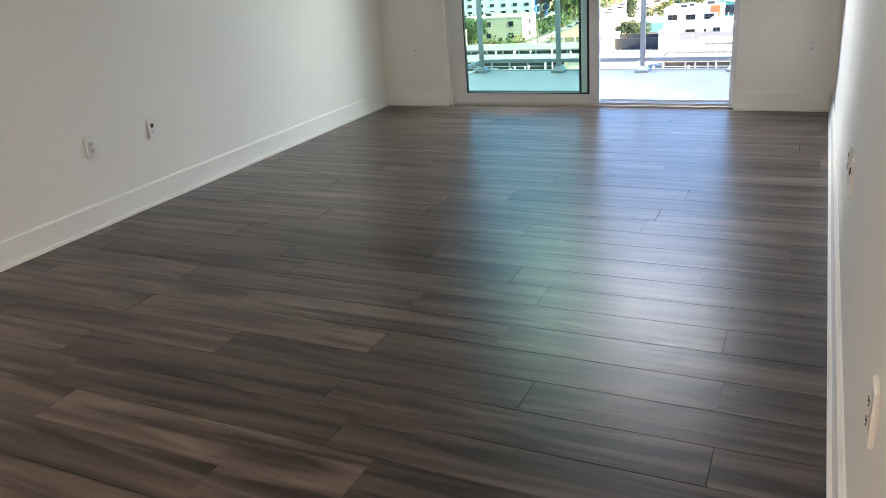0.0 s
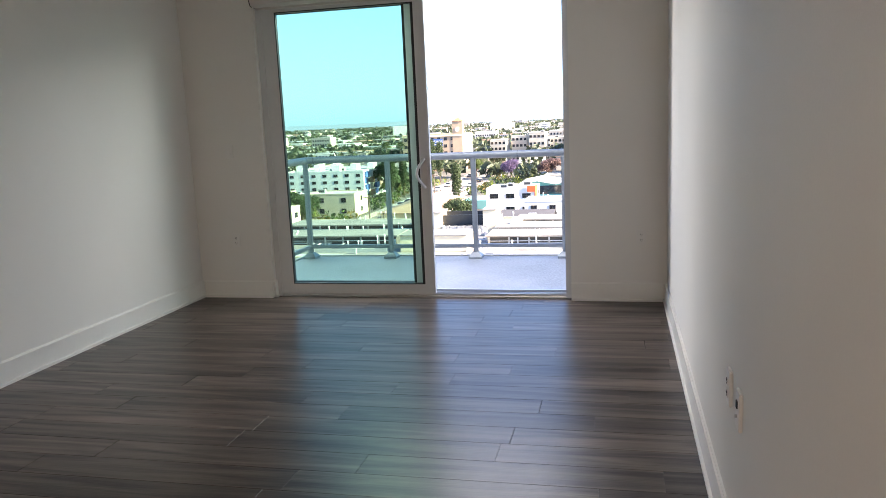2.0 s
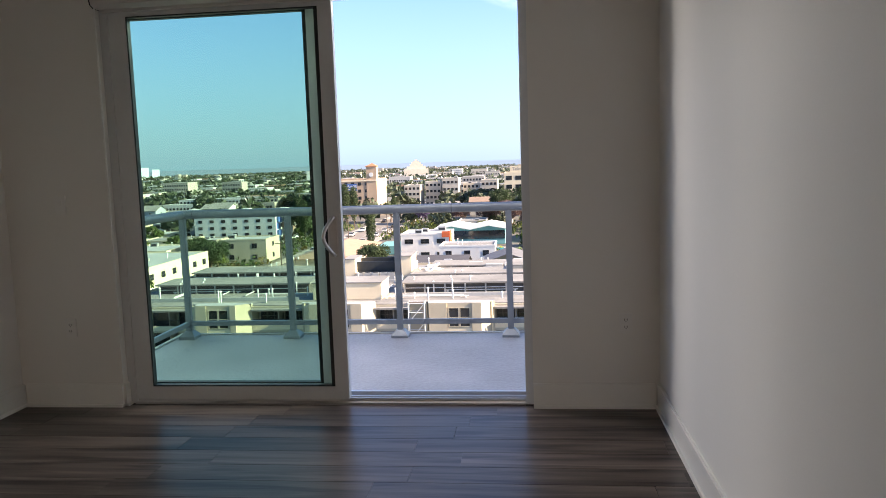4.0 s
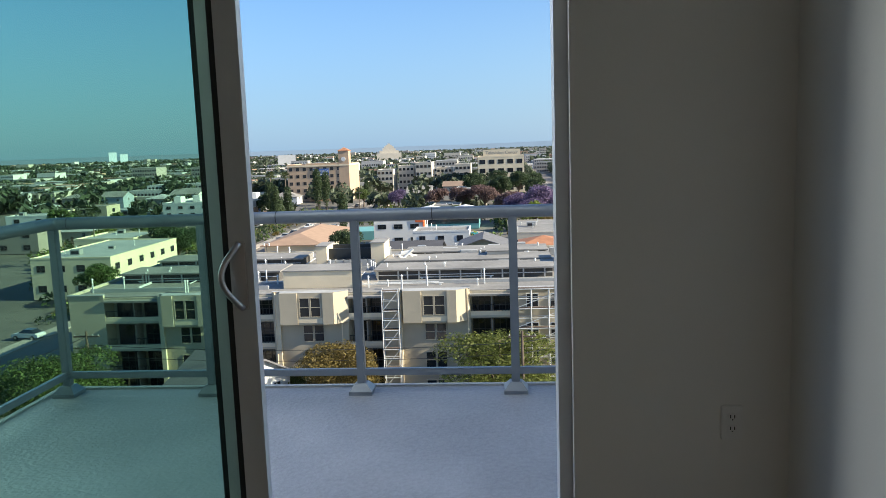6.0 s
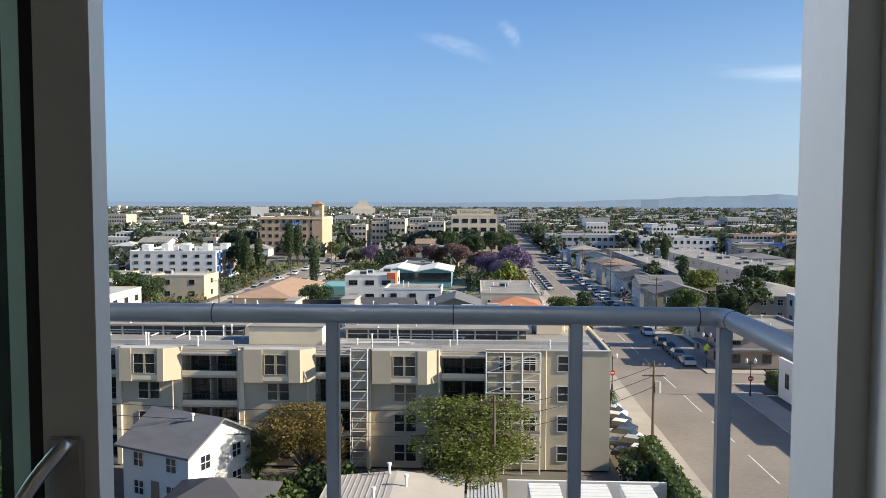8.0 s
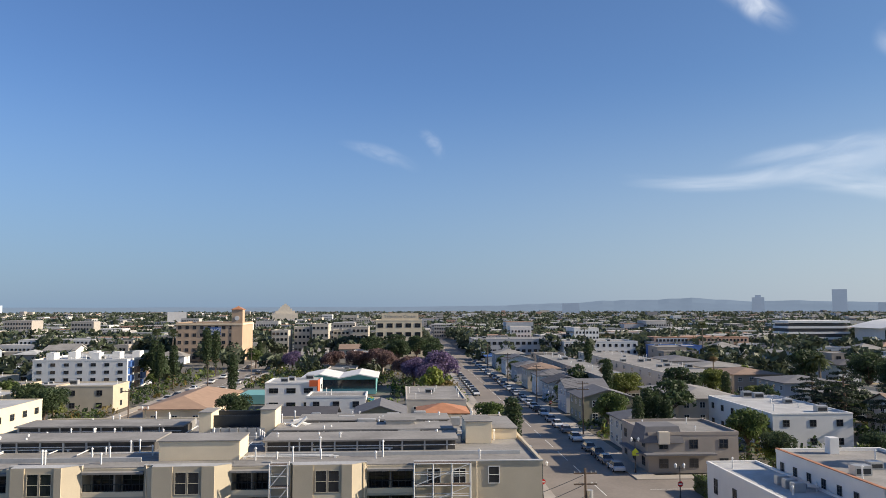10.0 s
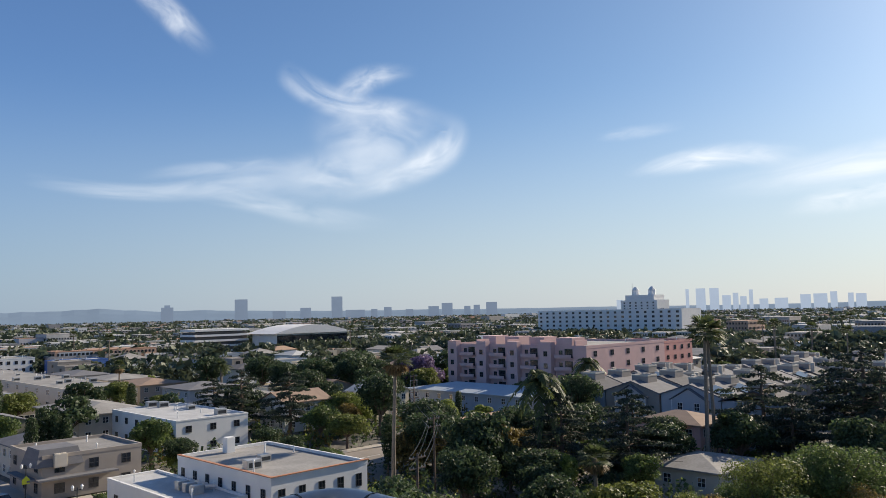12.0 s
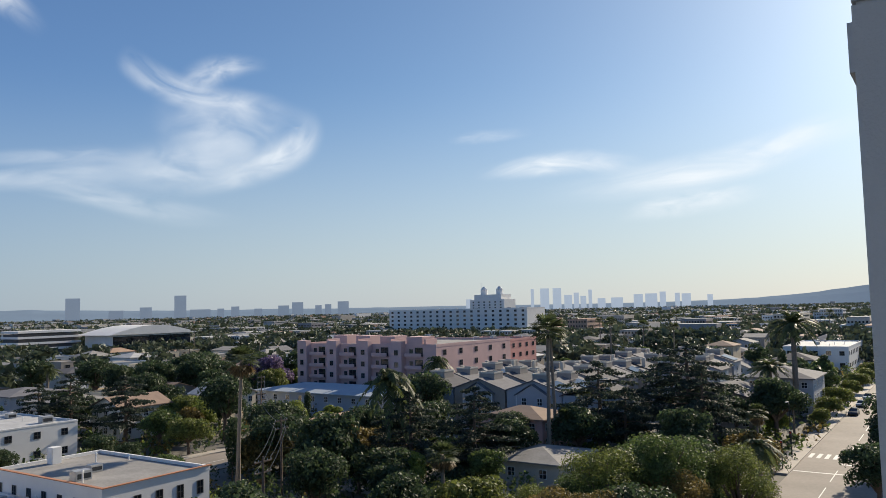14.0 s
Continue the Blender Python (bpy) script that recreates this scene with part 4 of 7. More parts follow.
def trunk_mb(h, r, limbs, rng, lean=0.4):
    mb = MB()
    pts = [(lean * (k / 4) ** 2 * rng.uniform(-.5, 1), lean * (k / 4) * rng.uniform(-.5, .5), h * k / 4) for k in range(5)]
    mb.sweep(pts, [r * (1.25 - 0.6 * k / 4) for k in range(5)], 7)
    for x, y, z in limbs:
        a = Vector(pts[3]) * 0.6 + Vector(pts[2]) * 0.4
        b = a.lerp(Vector((x, y, z)), 0.55) + Vector((0, 0, 0.3))
        mb.sweep([a, b, (x, y, z)], [r * 0.5, r * 0.32, r * 0.12], 5)
    return mb


def broadleaf(name, label, seed, h, spread, leaf, n=2200, size=0.45, lobes=9, low=0.35, category="tree", bark=None):
    rng = np.random.RandomState(seed)
    blobs = []
    for k in range(lobes):
        t = 2 * math.pi * k / lobes + rng.uniform(-0.4, 0.4)
        rr = spread * rng.uniform(0.25, 0.68)
        blobs.append((rr * math.cos(t), rr * math.sin(t), h * rng.uniform(low + 0.1, 0.82), spread * rng.uniform(0.32, 0.52), spread * rng.uniform(0.28, 0.42)))
    blobs.append((0, 0, h * 0.82, spread * 0.45, h * 0.16))
    r = root(name, (0, 0, G), label, category)
    part("trunk", trunk_mb(h * low + 1, 0.035 * h, [b[:3] for b in blobs], rng), bark or BARK, r)
    part("crown", leaves(n, blobs, size, rng), leaf, r)
    return r


def shrub(name, label, seed, h, spread, leaf, n=900, size=0.3):
    rng = np.random.RandomState(seed)
    blobs = [(rng.uniform(-.5, .5) * spread, rng.uniform(-.5, .5) * spread, h * rng.uniform(.35, .6), spread * .5, h * .42) for _ in range(6)]
    r = root(name, (0, 0, G), label, "shrub")
    part("trunk", trunk_mb(h * .5, 0.08, [b[:3] for b in blobs[:3]], rng), BARK, r)
    part("crown", leaves(n, blobs, size, rng), leaf, r)
    return r


def cypress(seed=3):
    rng = np.random.RandomState(seed)
    r = root("cypress_tree", (0, 0, G), "slender dark green cypress tree", "tree")
    part("trunk", MB().tube((0, 0, 0), (0, 0, 4), 0.2, 0.1), BARK, r)
    blobs = [(rng.uniform(-.12, .12), rng.uniform(-.12, .12), 0.9 + k * 0.95, 1.25 * math.sin(math.pi * (0.12 + 0.86 * (1 - k / 12)) ** 0.8) + 0.15, 1.1) for k in range(12)]
    part("crown", leaves(2600, blobs, 0.24, rng), LEAFD, r)
    return r


def cedar(seed=9, h=15.0):
    """Tiers of flat, drooping boughs with gaps between them."""
    rng = np.random.RandomState(seed)
    r = root("cedar_tree", (0, 0, G), "dark broad cedar with flat drooping boughs", "tree")
    mb = MB().sweep([(0, 0, 0), (0.1, 0.1, h * .4), (-0.1, 0.05, h * .75), (0, 0, h * .97)], [0.42, 0.3, 0.17, 0.05], 7)
    blobs = []
    for k in range(26):
        u = k / 25
        z = h * (0.28 + 0.68 * u)
        L = (1 - u ** 2.4) ** 0.6 * 4.9 + 0.6
        t = k * 2.4 + rng.uniform(-.3, .3)
        L *= rng.uniform(0.7, 1.15)
        e = (L * math.cos(t), L * math.sin(t), z - 0.12 * L)
        mb.sweep([(0, 0, z), (e[0] * .5, e[1] * .5, z + 0.1), e], [0.11, 0.07, 0.03], 5)
        for s in (0.4, 0.75, 1.0):
            blobs.append((e[0] * s, e[1] * s, z - 0.1 * L * s, 0.75 + 0.9 * (1 - u), 0.42))
    part("trunk", mb, BARK, r)
    part("crown", leaves(8500, blobs, 0.22, rng, droop=0.25), LEAFC, r)
    return r


def frond(mb, base, az, up, L, m=0, hang=1.0, wide=0.5):
    """One feather frond: a bowed midrib with leaflets on both sides."""
    dx, dy = math.cos(az), math.sin(az)
    pts = []
    for k in range(7):
        t = k / 6
        out = L * t * math.cos(up) * (1 - 0.12 * t)
        z = L * (t * math.sin(up) - hang * 0.55 * t * t)
        pts.append(Vector((base[0] + dx * out, base[1] + dy * out, base[2] + z)))
    side = Vector((-dy, dx, 0))
    for k in range(6):
        p, q = pts[k], pts[k + 1]
        w = wide * math.sin(math.pi * (0.18 + 0.8 * (k + 0.5) / 6.5))
        for s in (-1, 1):
            for j in range(2):
                a = p.lerp(q, j / 2)
                b = p.lerp(q, j / 2 + 0.42)
                o = side * (s * w) + (q - p) * 0.35 + Vector((0, 0, -0.45 * w))
                mb.face((a, b, b + o * 1.02, a + o), m)


def feather_palm(name, label, h, L, n, seed, r0=0.3, hang=1.0):
    rng = random.Random(seed)
    r = root(name, (0, 0, G), label, "palm tree")
    bow = rng.uniform(-.4, .4)
    part("trunk", MB().sweep([(0, 0, 0), (bow * .3, 0, h * .4), (bow, 0.1, h)], [r0 * 1.3, r0, r0 * 0.85], 8), PALMBARK, r)
    mb = MB()
    for k in range(n):
        frond(mb, (bow, 0.1, h), k * 2.399, radians(rng.uniform(-25, 75)), L * rng.uniform(0.85, 1.1), 0, hang)
    part("crown", mb, FROND, r)
    return r


def fan_palm(name, label, h, seed, skirt=True, R=2.1):
    rng = random.Random(seed)
    r = root(name, (0, 0, G), label, "palm tree")
    bow = rng.uniform(-.5, .5)
    part("trunk", MB().sweep([(0, 0, 0), (bow * .2, 0, h * .35), (bow * .6, 0, h * .7), (bow, 0, h)], [0.34, 0.24, 0.21, 0.2], 8), PALMBARK, r)

    def fans(mb, count, lo, hi, s):
        for k in range(count):
            az, up = k * 2.399 + rng.uniform(-.2, .2), radians(rng.uniform(lo, hi))
            d = Vector((math.cos(az) * math.cos(up), math.sin(az) * math.cos(up), math.sin(up)))
            side = Vector((-math.sin(az), math.cos(az), 0))
            nrm = d.cross(side)
            c = Vector((bow, 0, h)) + d * (R * 0.6 * s)
            mb.face((Vector((bow, 0, h)), Vector((bow, 0, h)) + side * 0.03, c + side * 0.03, c))
            for j in range(9):
                t = radians(-75 + 150 * j / 8)
                tip = c + (d * math.cos(t) + side * math.sin(t)) * (R * 0.72 * s) - Vector((0, 0, 0.28 * s)) + nrm * rng.uniform(-.1, .1)
                a = radians(-75 + 150 * (j - .42) / 8)
                b = radians(-75 + 150 * (j + .42) / 8)
                mb.face((c, c + (d * math.cos(a) + side * math.sin(a)) * (R * 0.4 * s), tip, c + (d * math.cos(b) + side * math.sin(b)) * (R * 0.4 * s)))
        return mb

    part("crown", fans(MB(), 34, -22, 80, 1.0), FROND, r)
    if skirt:
        part("dead_fronds", fans(MB(), 26, -85, -38, 0.95), DRYFROND, r, "dry brown hanging fronds")
    return r


def hedge(x0, x1, y0, y1, h, leaf, seed, label="clipped green hedge along the pavement"):
    rng = np.random.RandomState(seed)
    block_out(x0, x1, y0, y1, 0.5)
    cx, cy = (x0 + x1) / 2, (y0 + y1) / 2
    r = root("hedge", (cx, cy, G), label, "hedge")
    n = int(((x1 - x0) + (y1 - y0)) * h * 26)
    u = rng.uniform(-1, 1, (n, 3))
    ax = rng.choice(3, n, p=[0.3, 0.3, 0.4])
    u[np.arange(n), ax] = np.where(rng.uniform(size=n) < 0.5, -1, 1)
    u[ax == 2, 2] = 1
    c = u * np.array([(x1 - x0) / 2, (y1 - y0) / 2, h / 2]) + np.array([0, 0, h / 2]) + rng.normal(size=(n, 3)) * 0.07
    a, b = rng.normal(size=(n, 3)), rng.normal(size=(n, 3))
    a /= np.linalg.norm(a, axis=1)[:, None]
    b /= np.linalg.norm(b, axis=1)[:, None]
    q = np.stack([c - a * .2, c - b * .13, c + a * .2, c + b * .13], 1).reshape(-1, 3)
    mb = MB()
    mb.v, mb.f = [tuple(p) for p in q], [(4 * k, 4 * k + 1, 4 * k + 2, 4 * k + 3) for k in range(n)]
    mb.m = [0] * n
    part("foliage", mb, leaf, r)
    part("core", blk((-(x1 - x0) / 2 + .12, (x1 - x0) / 2 - .12, -(y1 - y0) / 2 + .12, (y1 - y0) / 2 - .12, 0, h - .12)), LEAFD, r)
    return r


KINDS = {
    "broad": broadleaf("street_tree", "leafy mid-green broadleaf tree", 11, 9, 4.2, LEAF, 6500, .26, 13),
    "broad2": broadleaf("street_tree", "leafy mid-green broadleaf tree", 12, 8, 4.6, LEAFG, 6500, .26, 13),
    "dark": broadleaf("ficus_tree", "dense dark green ficus tree", 13, 11, 5.2, LEAFD, 7500, 0.27, 15),
    "dark2": broadleaf("ficus_tree", "dense dark green ficus tree", 14, 10, 5.0, LEAFD, 7500, 0.27, 15),
    "lime": broadleaf("lime_tree", "bright yellow-green leafy tree", 15, 7, 3.6, LEAFY, 6000, 0.22, 13),
    "olive": broadleaf("bronze_tree", "bushy olive-brown leafy garden tree", 16, 6, 3.8, LEAFO, 6500, 0.22, 13, low=0.2),
    "jaca": broadleaf("jacaranda_tree", "purple flowering jacaranda tree", 17, 9, 5.4, JACA, 7500, 0.26, 13),
    "mauve": broadleaf("plum_tree", "round brownish mauve leafy tree", 18, 8, 4.8, MAUVE, 6000, 0.26, 12),
    "near": broadleaf("ash_tree", "full fresh-green ash tree with bare twigs showing", 19, 12.5, 5.2, LEAFG, 21000, 0.15, 22, 0.12),
    "near2": broadleaf("ash_tree", "airy green-brown ash tree", 20, 11, 4.6, LEAFO, 16000, 0.15, 18, 0.16),
    "nearg": broadleaf("elm_tree", "full mid-green elm tree", 21, 12, 5.4, LEAF, 18000, 0.16, 18, 0.35),
    "bush": shrub("shrub", "rounded green garden shrub", 22, 2.6, 2.2, LEAF),
    "bushd": shrub("shrub", "rounded dark green garden shrub", 23, 3.0, 2.4, LEAFD),
    "bushy": shrub("shrub", "loose yellow-green garden shrub", 24, 2.4, 2.0, LEAFY),
    "cyp": cypress(),
    "cedar": cedar(),
    "cedar2": cedar(10, 13.0),
    "fan": fan_palm("fan_palm", "tall fan palm with dry hanging fronds", 20.5, 31),
    "fan2": fan_palm("fan_palm", "tall green fan palm", 17.0, 32, False),
    "fans": fan_palm("fan_palm", "short fan palm with a thick dry skirt", 10.0, 33, True, 1.7),
    "date": feather_palm("date_palm", "broad date palm with arching fronds", 15.0, 4.6, 46, 34, 0.42),
    "queen": feather_palm("queen_palm", "queen palm with drooping fronds", 9.0, 3.8, 26, 35, 0.2, 1.5),
}
for k, (leaf, hh, sp) in {"broad": (LEAF, 9, 4.2), "dark": (LEAFD, 11, 5.2), "dark2": (LEAFD, 10, 5.0), "lime": (LEAFY, 7, 3.6), "mauve": (MAUVE, 8, 4.8), "olive": (LEAFO, 6, 3.8)}.items():
    KINDS[k + "_far"] = broadleaf("garden_tree", "broad leafy tree between the city houses", 50 + len(k), hh, sp, leaf, 1500, .5, 9)
USED = {}


def plant(kind, x, y, s=1.0, sz=None, turn=None):
    """Sets one tree of the kind on the ground; the first one is the model itself."""
    ob = KINDS[kind]
    turn = (x * 37.7 + y * 11.3) % 360 if turn is None else turn
    sz = s if sz is None else sz
    if kind not in USED:
        USED[kind] = ob
        ob.location, ob.rotation_euler, ob.scale = (x, y, G - 0.05), (0, 0, radians(turn)), (s, s, sz)
        ob["base_scale"] = 1
        return ob
    c = copy_thing(ob, Matrix.LocRotScale((x, y, G - 0.05), Euler((0, 0, radians(turn))), (s / ob.scale[0], s / ob.scale[1], sz / ob.scale[2])))
    return c

# ---- the beige apartment block across the alley ----
AX0, AX1, AY0, AY1, AZ = -42.9, 13.4, 70.5, 100.0, -12.2
block_out(AX0, AX1, AY0 - 3, AY1)
apt = root("apartment_block", (0, 0, G), "four-storey beige stucco apartment block with recessed balconies", "building")
AH, ST = AZ - G, 2.85
RECESS = ((-39.2, -33.4), (-27.2, -21.9), (-14.4, -10.8), (-2.4, 1.8))
mb = blk((AX0, AX1, AY0 + 1.9, AY1, 0, AH - 0.35))
edge = AX0
for a0, a1 in RECESS:
    mb.box(edge, a0, AY0, AY0 + 1.9, 0, AH - 0.35)
    for k in range(4):
        mb.box(a0, a1, AY0, AY0 + 1.9, ST * k - 0.12 if k else 0, ST * k + 0.10)
    mb.box(a0, a1, AY0 + 0.05, AY0 + 1.9, AH - 0.6, AH - 0.35)
    edge = a1
mb.box(edge, AX1, AY0, AY0 + 1.9, 0, AH - 0.35)
part("wall", mb, BEIGE, apt)
part("roof", blk((AX0 + .2, AX1 - .2, AY0 + .2, AY1 - .2, AH - 0.35, AH - 0.25)), FLATROOF, apt)
part("parapet", blk((AX0 - .1, AX1 + .1, AY1 - .2, AY1 + .1, AH - .35, AH), (AX0 - .1, AX0 + .2, AY0 + .2, AY1 - .2, AH - .35, AH), (AX1 - .2, AX1 + .1, AY0 + .2, AY1 - .2, AH - .35, AH)), BEIGE, apt)
edge = AX0 - .1
for a0, a1 in RECESS + ((AX1 + .1, 0),):
    part("parapet", blk((edge, a0, AY0 - .06, AY0 + .25, AH - .35, AH - .08)), BEIGE, apt)
    part("coping", blk((edge, a0, AY0 - .12, AY0 + .3, AH - .08, AH)), WHITEROOF, apt)
    edge = a1
for a0, a1 in RECESS:
    # a grey canopy slopes down over the balconies
    part("canopy", MB().face(((a0, AY0 - .25, AH - .62), (a1, AY0 - .25, AH - .62), (a1, AY0 + 1.7, AH - .1), (a0, AY0 + 1.7, AH - .1))).face(((a0, AY0 - .25, AH - .8), (a1, AY0 - .25, AH - .8), (a1, AY0 - .25, AH - .62), (a0, AY0 - .25, AH - .62))).face(((a0, AY0 - .25, AH - .8), (a0, AY0 + 1.7, AH - .3), (a1, AY0 + 1.7, AH - .3), (a1, AY0 - .25, AH - .8))), FLATROOF, apt)
    for k in range(4):
        z = ST * k + 0.10
        bal = part("balcony", blk((a0 + .02, a1 - .02, AY0 + 0.02, AY0 + 0.14, z - .2, z + 0.42)), CREAM, apt)
        n = int((a1 - a0) / .3)
        part("guard", blk((a0 + .05, a1 - .05, AY0 + .05, AY0 + .10, z + 1.02, z + 1.07), *[(a0 + .1 + j * .3, a0 + .125 + j * .3, AY0 + .06, AY0 + .085, z + .42, z + 1.02) for j in range(n)]), DARKMETAL, bal, "dark metal balcony guard")
        part("side_wall", blk(((a0 + a1) / 2 - .06, (a0 + a1) / 2 + .06, AY0 + .3, AY0 + 1.9, z, z + 2.4)), TAUPE, bal)
        n = 2 if a1 - a0 > 3 else 1
        for j in range(n):
            c = a0 + (a1 - a0) * (j + .5) / n
            window(apt, c, AY0 + 1.9, z + .05, min(2.2, (a1 - a0) / n - .3), 2.1, "S", DFRAME, 2, near=True)
# window bays that stand out on the upper storey, cut off slantwise on the sunny side
for b0, b1, w0 in ((-33.0, -27.3, -30.4), (-21.1, -14.3, -17.9), (-9.0, -2.4, -5.8)):
    lo, hi, ch, pr = ST * 3 - 0.3, AH - 0.02, 1.25, 1.0
    pts = [(b0, AY0), (b0 + .2, AY0 - pr), (b1 - ch, AY0 - pr), (b1, AY0)]
    bay = MB()
    for (xa, ya), (xb, yb) in zip(pts, pts[1:]):
        bay.face(((xa, ya, lo), (xb, yb, lo), (xb, yb, hi), (xa, ya, hi)))
    bay.face([(x, y, lo) for x, y in reversed(pts)]).face([(x, y, hi) for x, y in pts])
    bp = part("window_bay", bay, BEIGE, apt)
    part("bay_roof", MB().face([(x, y, hi + .012) for x, y in pts]), WHITEROOF, bp)
    part("pilaster", blk((b0 + .2, w0 - 1.25, AY0 - pr - .1, AY0 - pr, lo, hi)), BEIGE, bp)
    part("pilaster", blk((w0 + 1.25, b1 - ch, AY0 - pr - .1, AY0 - pr, lo, hi)), BEIGE, bp)
    part("spandrel", blk((w0 - 1.2, w0 + 1.2, AY0 - pr - .03, AY0 - pr, lo + .15, ST * 3 + .35)), CREAM, bp)
    for q in (-0.55, 0.55):
        window(apt, w0 + q, AY0 - pr, ST * 3 + .42, 1.04, 1.95, "S", CREAMFRAME, 0, near=True)
        for k in range(3):
            window(apt, w0 + q, AY0, ST * k + .6, 1.04, 1.7, "S", CREAMFRAME, 0, near=True)
    part("wall_rib", blk((b0 - .5, b0 - .05, AY0 - .3, AY0, 0, AH - .2)), CREAM, apt)
for k in range(4):
    window(apt, 9.0, AY0, ST * k + .8, 1.05, 1.55, "S", WFRAME, 0, near=True)
    window(apt, 5.9, AY0, ST * k + .8, 1.2, 1.4, "S", WFRAME, 1, near=True)
    window(apt, 3.6, AY0, ST * k + .8, 1.2, 1.4, "S", WFRAME, 1, near=True)
win_row(apt, "W", AX0, AY0 + 2, AY1 - 2, 6, ST * 2 + .8)
win_row(apt, "W", AX0, AY0 + 2, AY1 - 2, 6, ST * 3 + .8)
for x in (-28, -21.6, -15, -2.6, 7.4):
    part("downpipe", MB().tube((x, AY0 - .3, .1), (x, AY0 - .3, AH), 0.06, n=6), CREAM, apt)
# roof: clerestory slots, stair heads, pipes and ducts
RZ0 = AH - 0.25
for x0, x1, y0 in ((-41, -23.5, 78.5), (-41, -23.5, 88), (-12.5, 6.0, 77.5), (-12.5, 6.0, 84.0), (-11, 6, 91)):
    # a solid dark block paints the shade inside each open slot
    slot = part("light_well", blk((x0, x1, y0, y0 + 3.0, RZ0, RZ0 + .95)), SHADE, apt, "dark block painted as the shade of a roof slot")
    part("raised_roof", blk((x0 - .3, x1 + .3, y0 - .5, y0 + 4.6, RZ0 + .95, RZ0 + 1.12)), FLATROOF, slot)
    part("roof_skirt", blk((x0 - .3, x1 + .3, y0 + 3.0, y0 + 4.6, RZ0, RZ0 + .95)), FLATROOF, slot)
    part("well_rail", MB().tube((x0, y0 - .3, RZ0 + .5), (x1, y0 - .3, RZ0 + .5), 0.04, n=5), PIPE, slot)
    for j in range(int((x1 - x0) / 2.2) + 1):
        part("support", blk((x0 + j * 2.2, x0 + j * 2.2 + .16, y0 - .36, y0 - .2, RZ0, RZ0 + .95)), AC, slot)
for x0, x1, y0, y1, z1, m in ((-21.5, -14.2, 73.2, 77.5, 1.75, CREAM), (-21.2, -19.9, 86.2, 90, 2.6, CREAM), (-14.6, -13.0, 86.0, 90.2, 2.9, CREAM), (7.3, 10.0, 80.5, 85, 2.2, CREAM), (-1.0, 2.2, 86.5, 88.6, 1.5, SAND), (10.0, 13.0, 83, 92, 1.1, CREAM)):
    sh = part("stair_head", MB().soft(x0, x1, y0, y1, RZ0, RZ0 + z1, .04), m, apt, "tan stucco roof housing")
    part("cap", blk((x0 - .1, x1 + .1, y0 - .1, y1 + .1, RZ0 + z1, RZ0 + z1 + .1)), FLATROOF, sh)
part("equipment_screen", blk((-19.9, -14.6, 87.2, 87.4, RZ0, RZ0 + 2.2), (-19.9, -14.6, 89.6, 89.8, RZ0, RZ0 + 2.4)), DARKMETAL, apt)
rr = random.Random(71)
for k in range(6):
    part("roof_unit", MB().soft(-.45, .45, -.45, .45, 0, 1.0, .05).tube((0, 0, 1.0), (0, 0, 1.06), .36, n=12, m=1), [AC, DARKMETAL], apt, "", (-19.3 + k * .95, 86.2 + .2 * rr.random(), RZ0))
for k in range(96):
    x, y = rr.uniform(AX0 + 1, AX1 - 1), rr.uniform(AY0 + 1, AY1 - 1)
    h = rr.uniform(.5, 1.5)
    part("vent_pipe", MB().tube((0, 0, 0), (0, 0, h), .08, n=6).tube((0, 0, h), (0, 0, h + .16), .15, .04, 6), PIPE, apt, "", (x, y, RZ0))
for k in range(54):
    x, y = rr.uniform(AX0 + 2, AX1 - 9), rr.uniform(AY0 + 2, AY1 - 2)
    L = rr.uniform(3, 9)
    if rr.random() < .6:
        part("roof_pipe", MB().tube((x, y, RZ0 + .2), (x + L, y, RZ0 + .2), .06, n=5).box(x + .2, x + .4, y - .1, y + .1, RZ0, RZ0 + .2).box(x + L - .4, x + L - .2, y - .1, y + .1, RZ0, RZ0 + .2), PIPE, apt)
    else:
        part("roof_pipe", MB().tube((x, y, RZ0 + .2), (x, min(y + L, AY1 - 1), RZ0 + .2), .06, n=5), PIPE, apt)
for k in range(30):
    x, y, s = rr.uniform(-12, 8), rr.uniform(78, 98), rr.uniform(.5, 1.2)
    part("roof_unit", MB().soft(-s, s, -.5, .5, 0, rr.uniform(.6, 1.2), .05), AC if k % 2 else WHITEROOF, apt, "", (x, y, RZ0), rr.uniform(-3, 3))
mb = MB()
for k in range(9):
    t = k * .8
    mb.tube((-11.2 + rr.uniform(-.3, .3), 85.5 + .25 * t, RZ0 + rr.uniform(.2, 1.6)), (-9.6 + rr.uniform(-.3, .3), 85.9 + .25 * t, RZ0 + rr.uniform(.5, 2.2)), .16, n=7)
part("duct_cluster", mb, PIPE, apt, "tangle of white roof ducts")
mb = MB().box(AX0 + 1, -23, 73.0, 73.15, RZ0, RZ0 + .4).box(-12, 12, 74.6, 74.8, RZ0, RZ0 + .35).box(-24, 12, 84.6, 84.8, RZ0, RZ0 + .3)
part("roof_upstand", mb, WHITEROOF, apt)


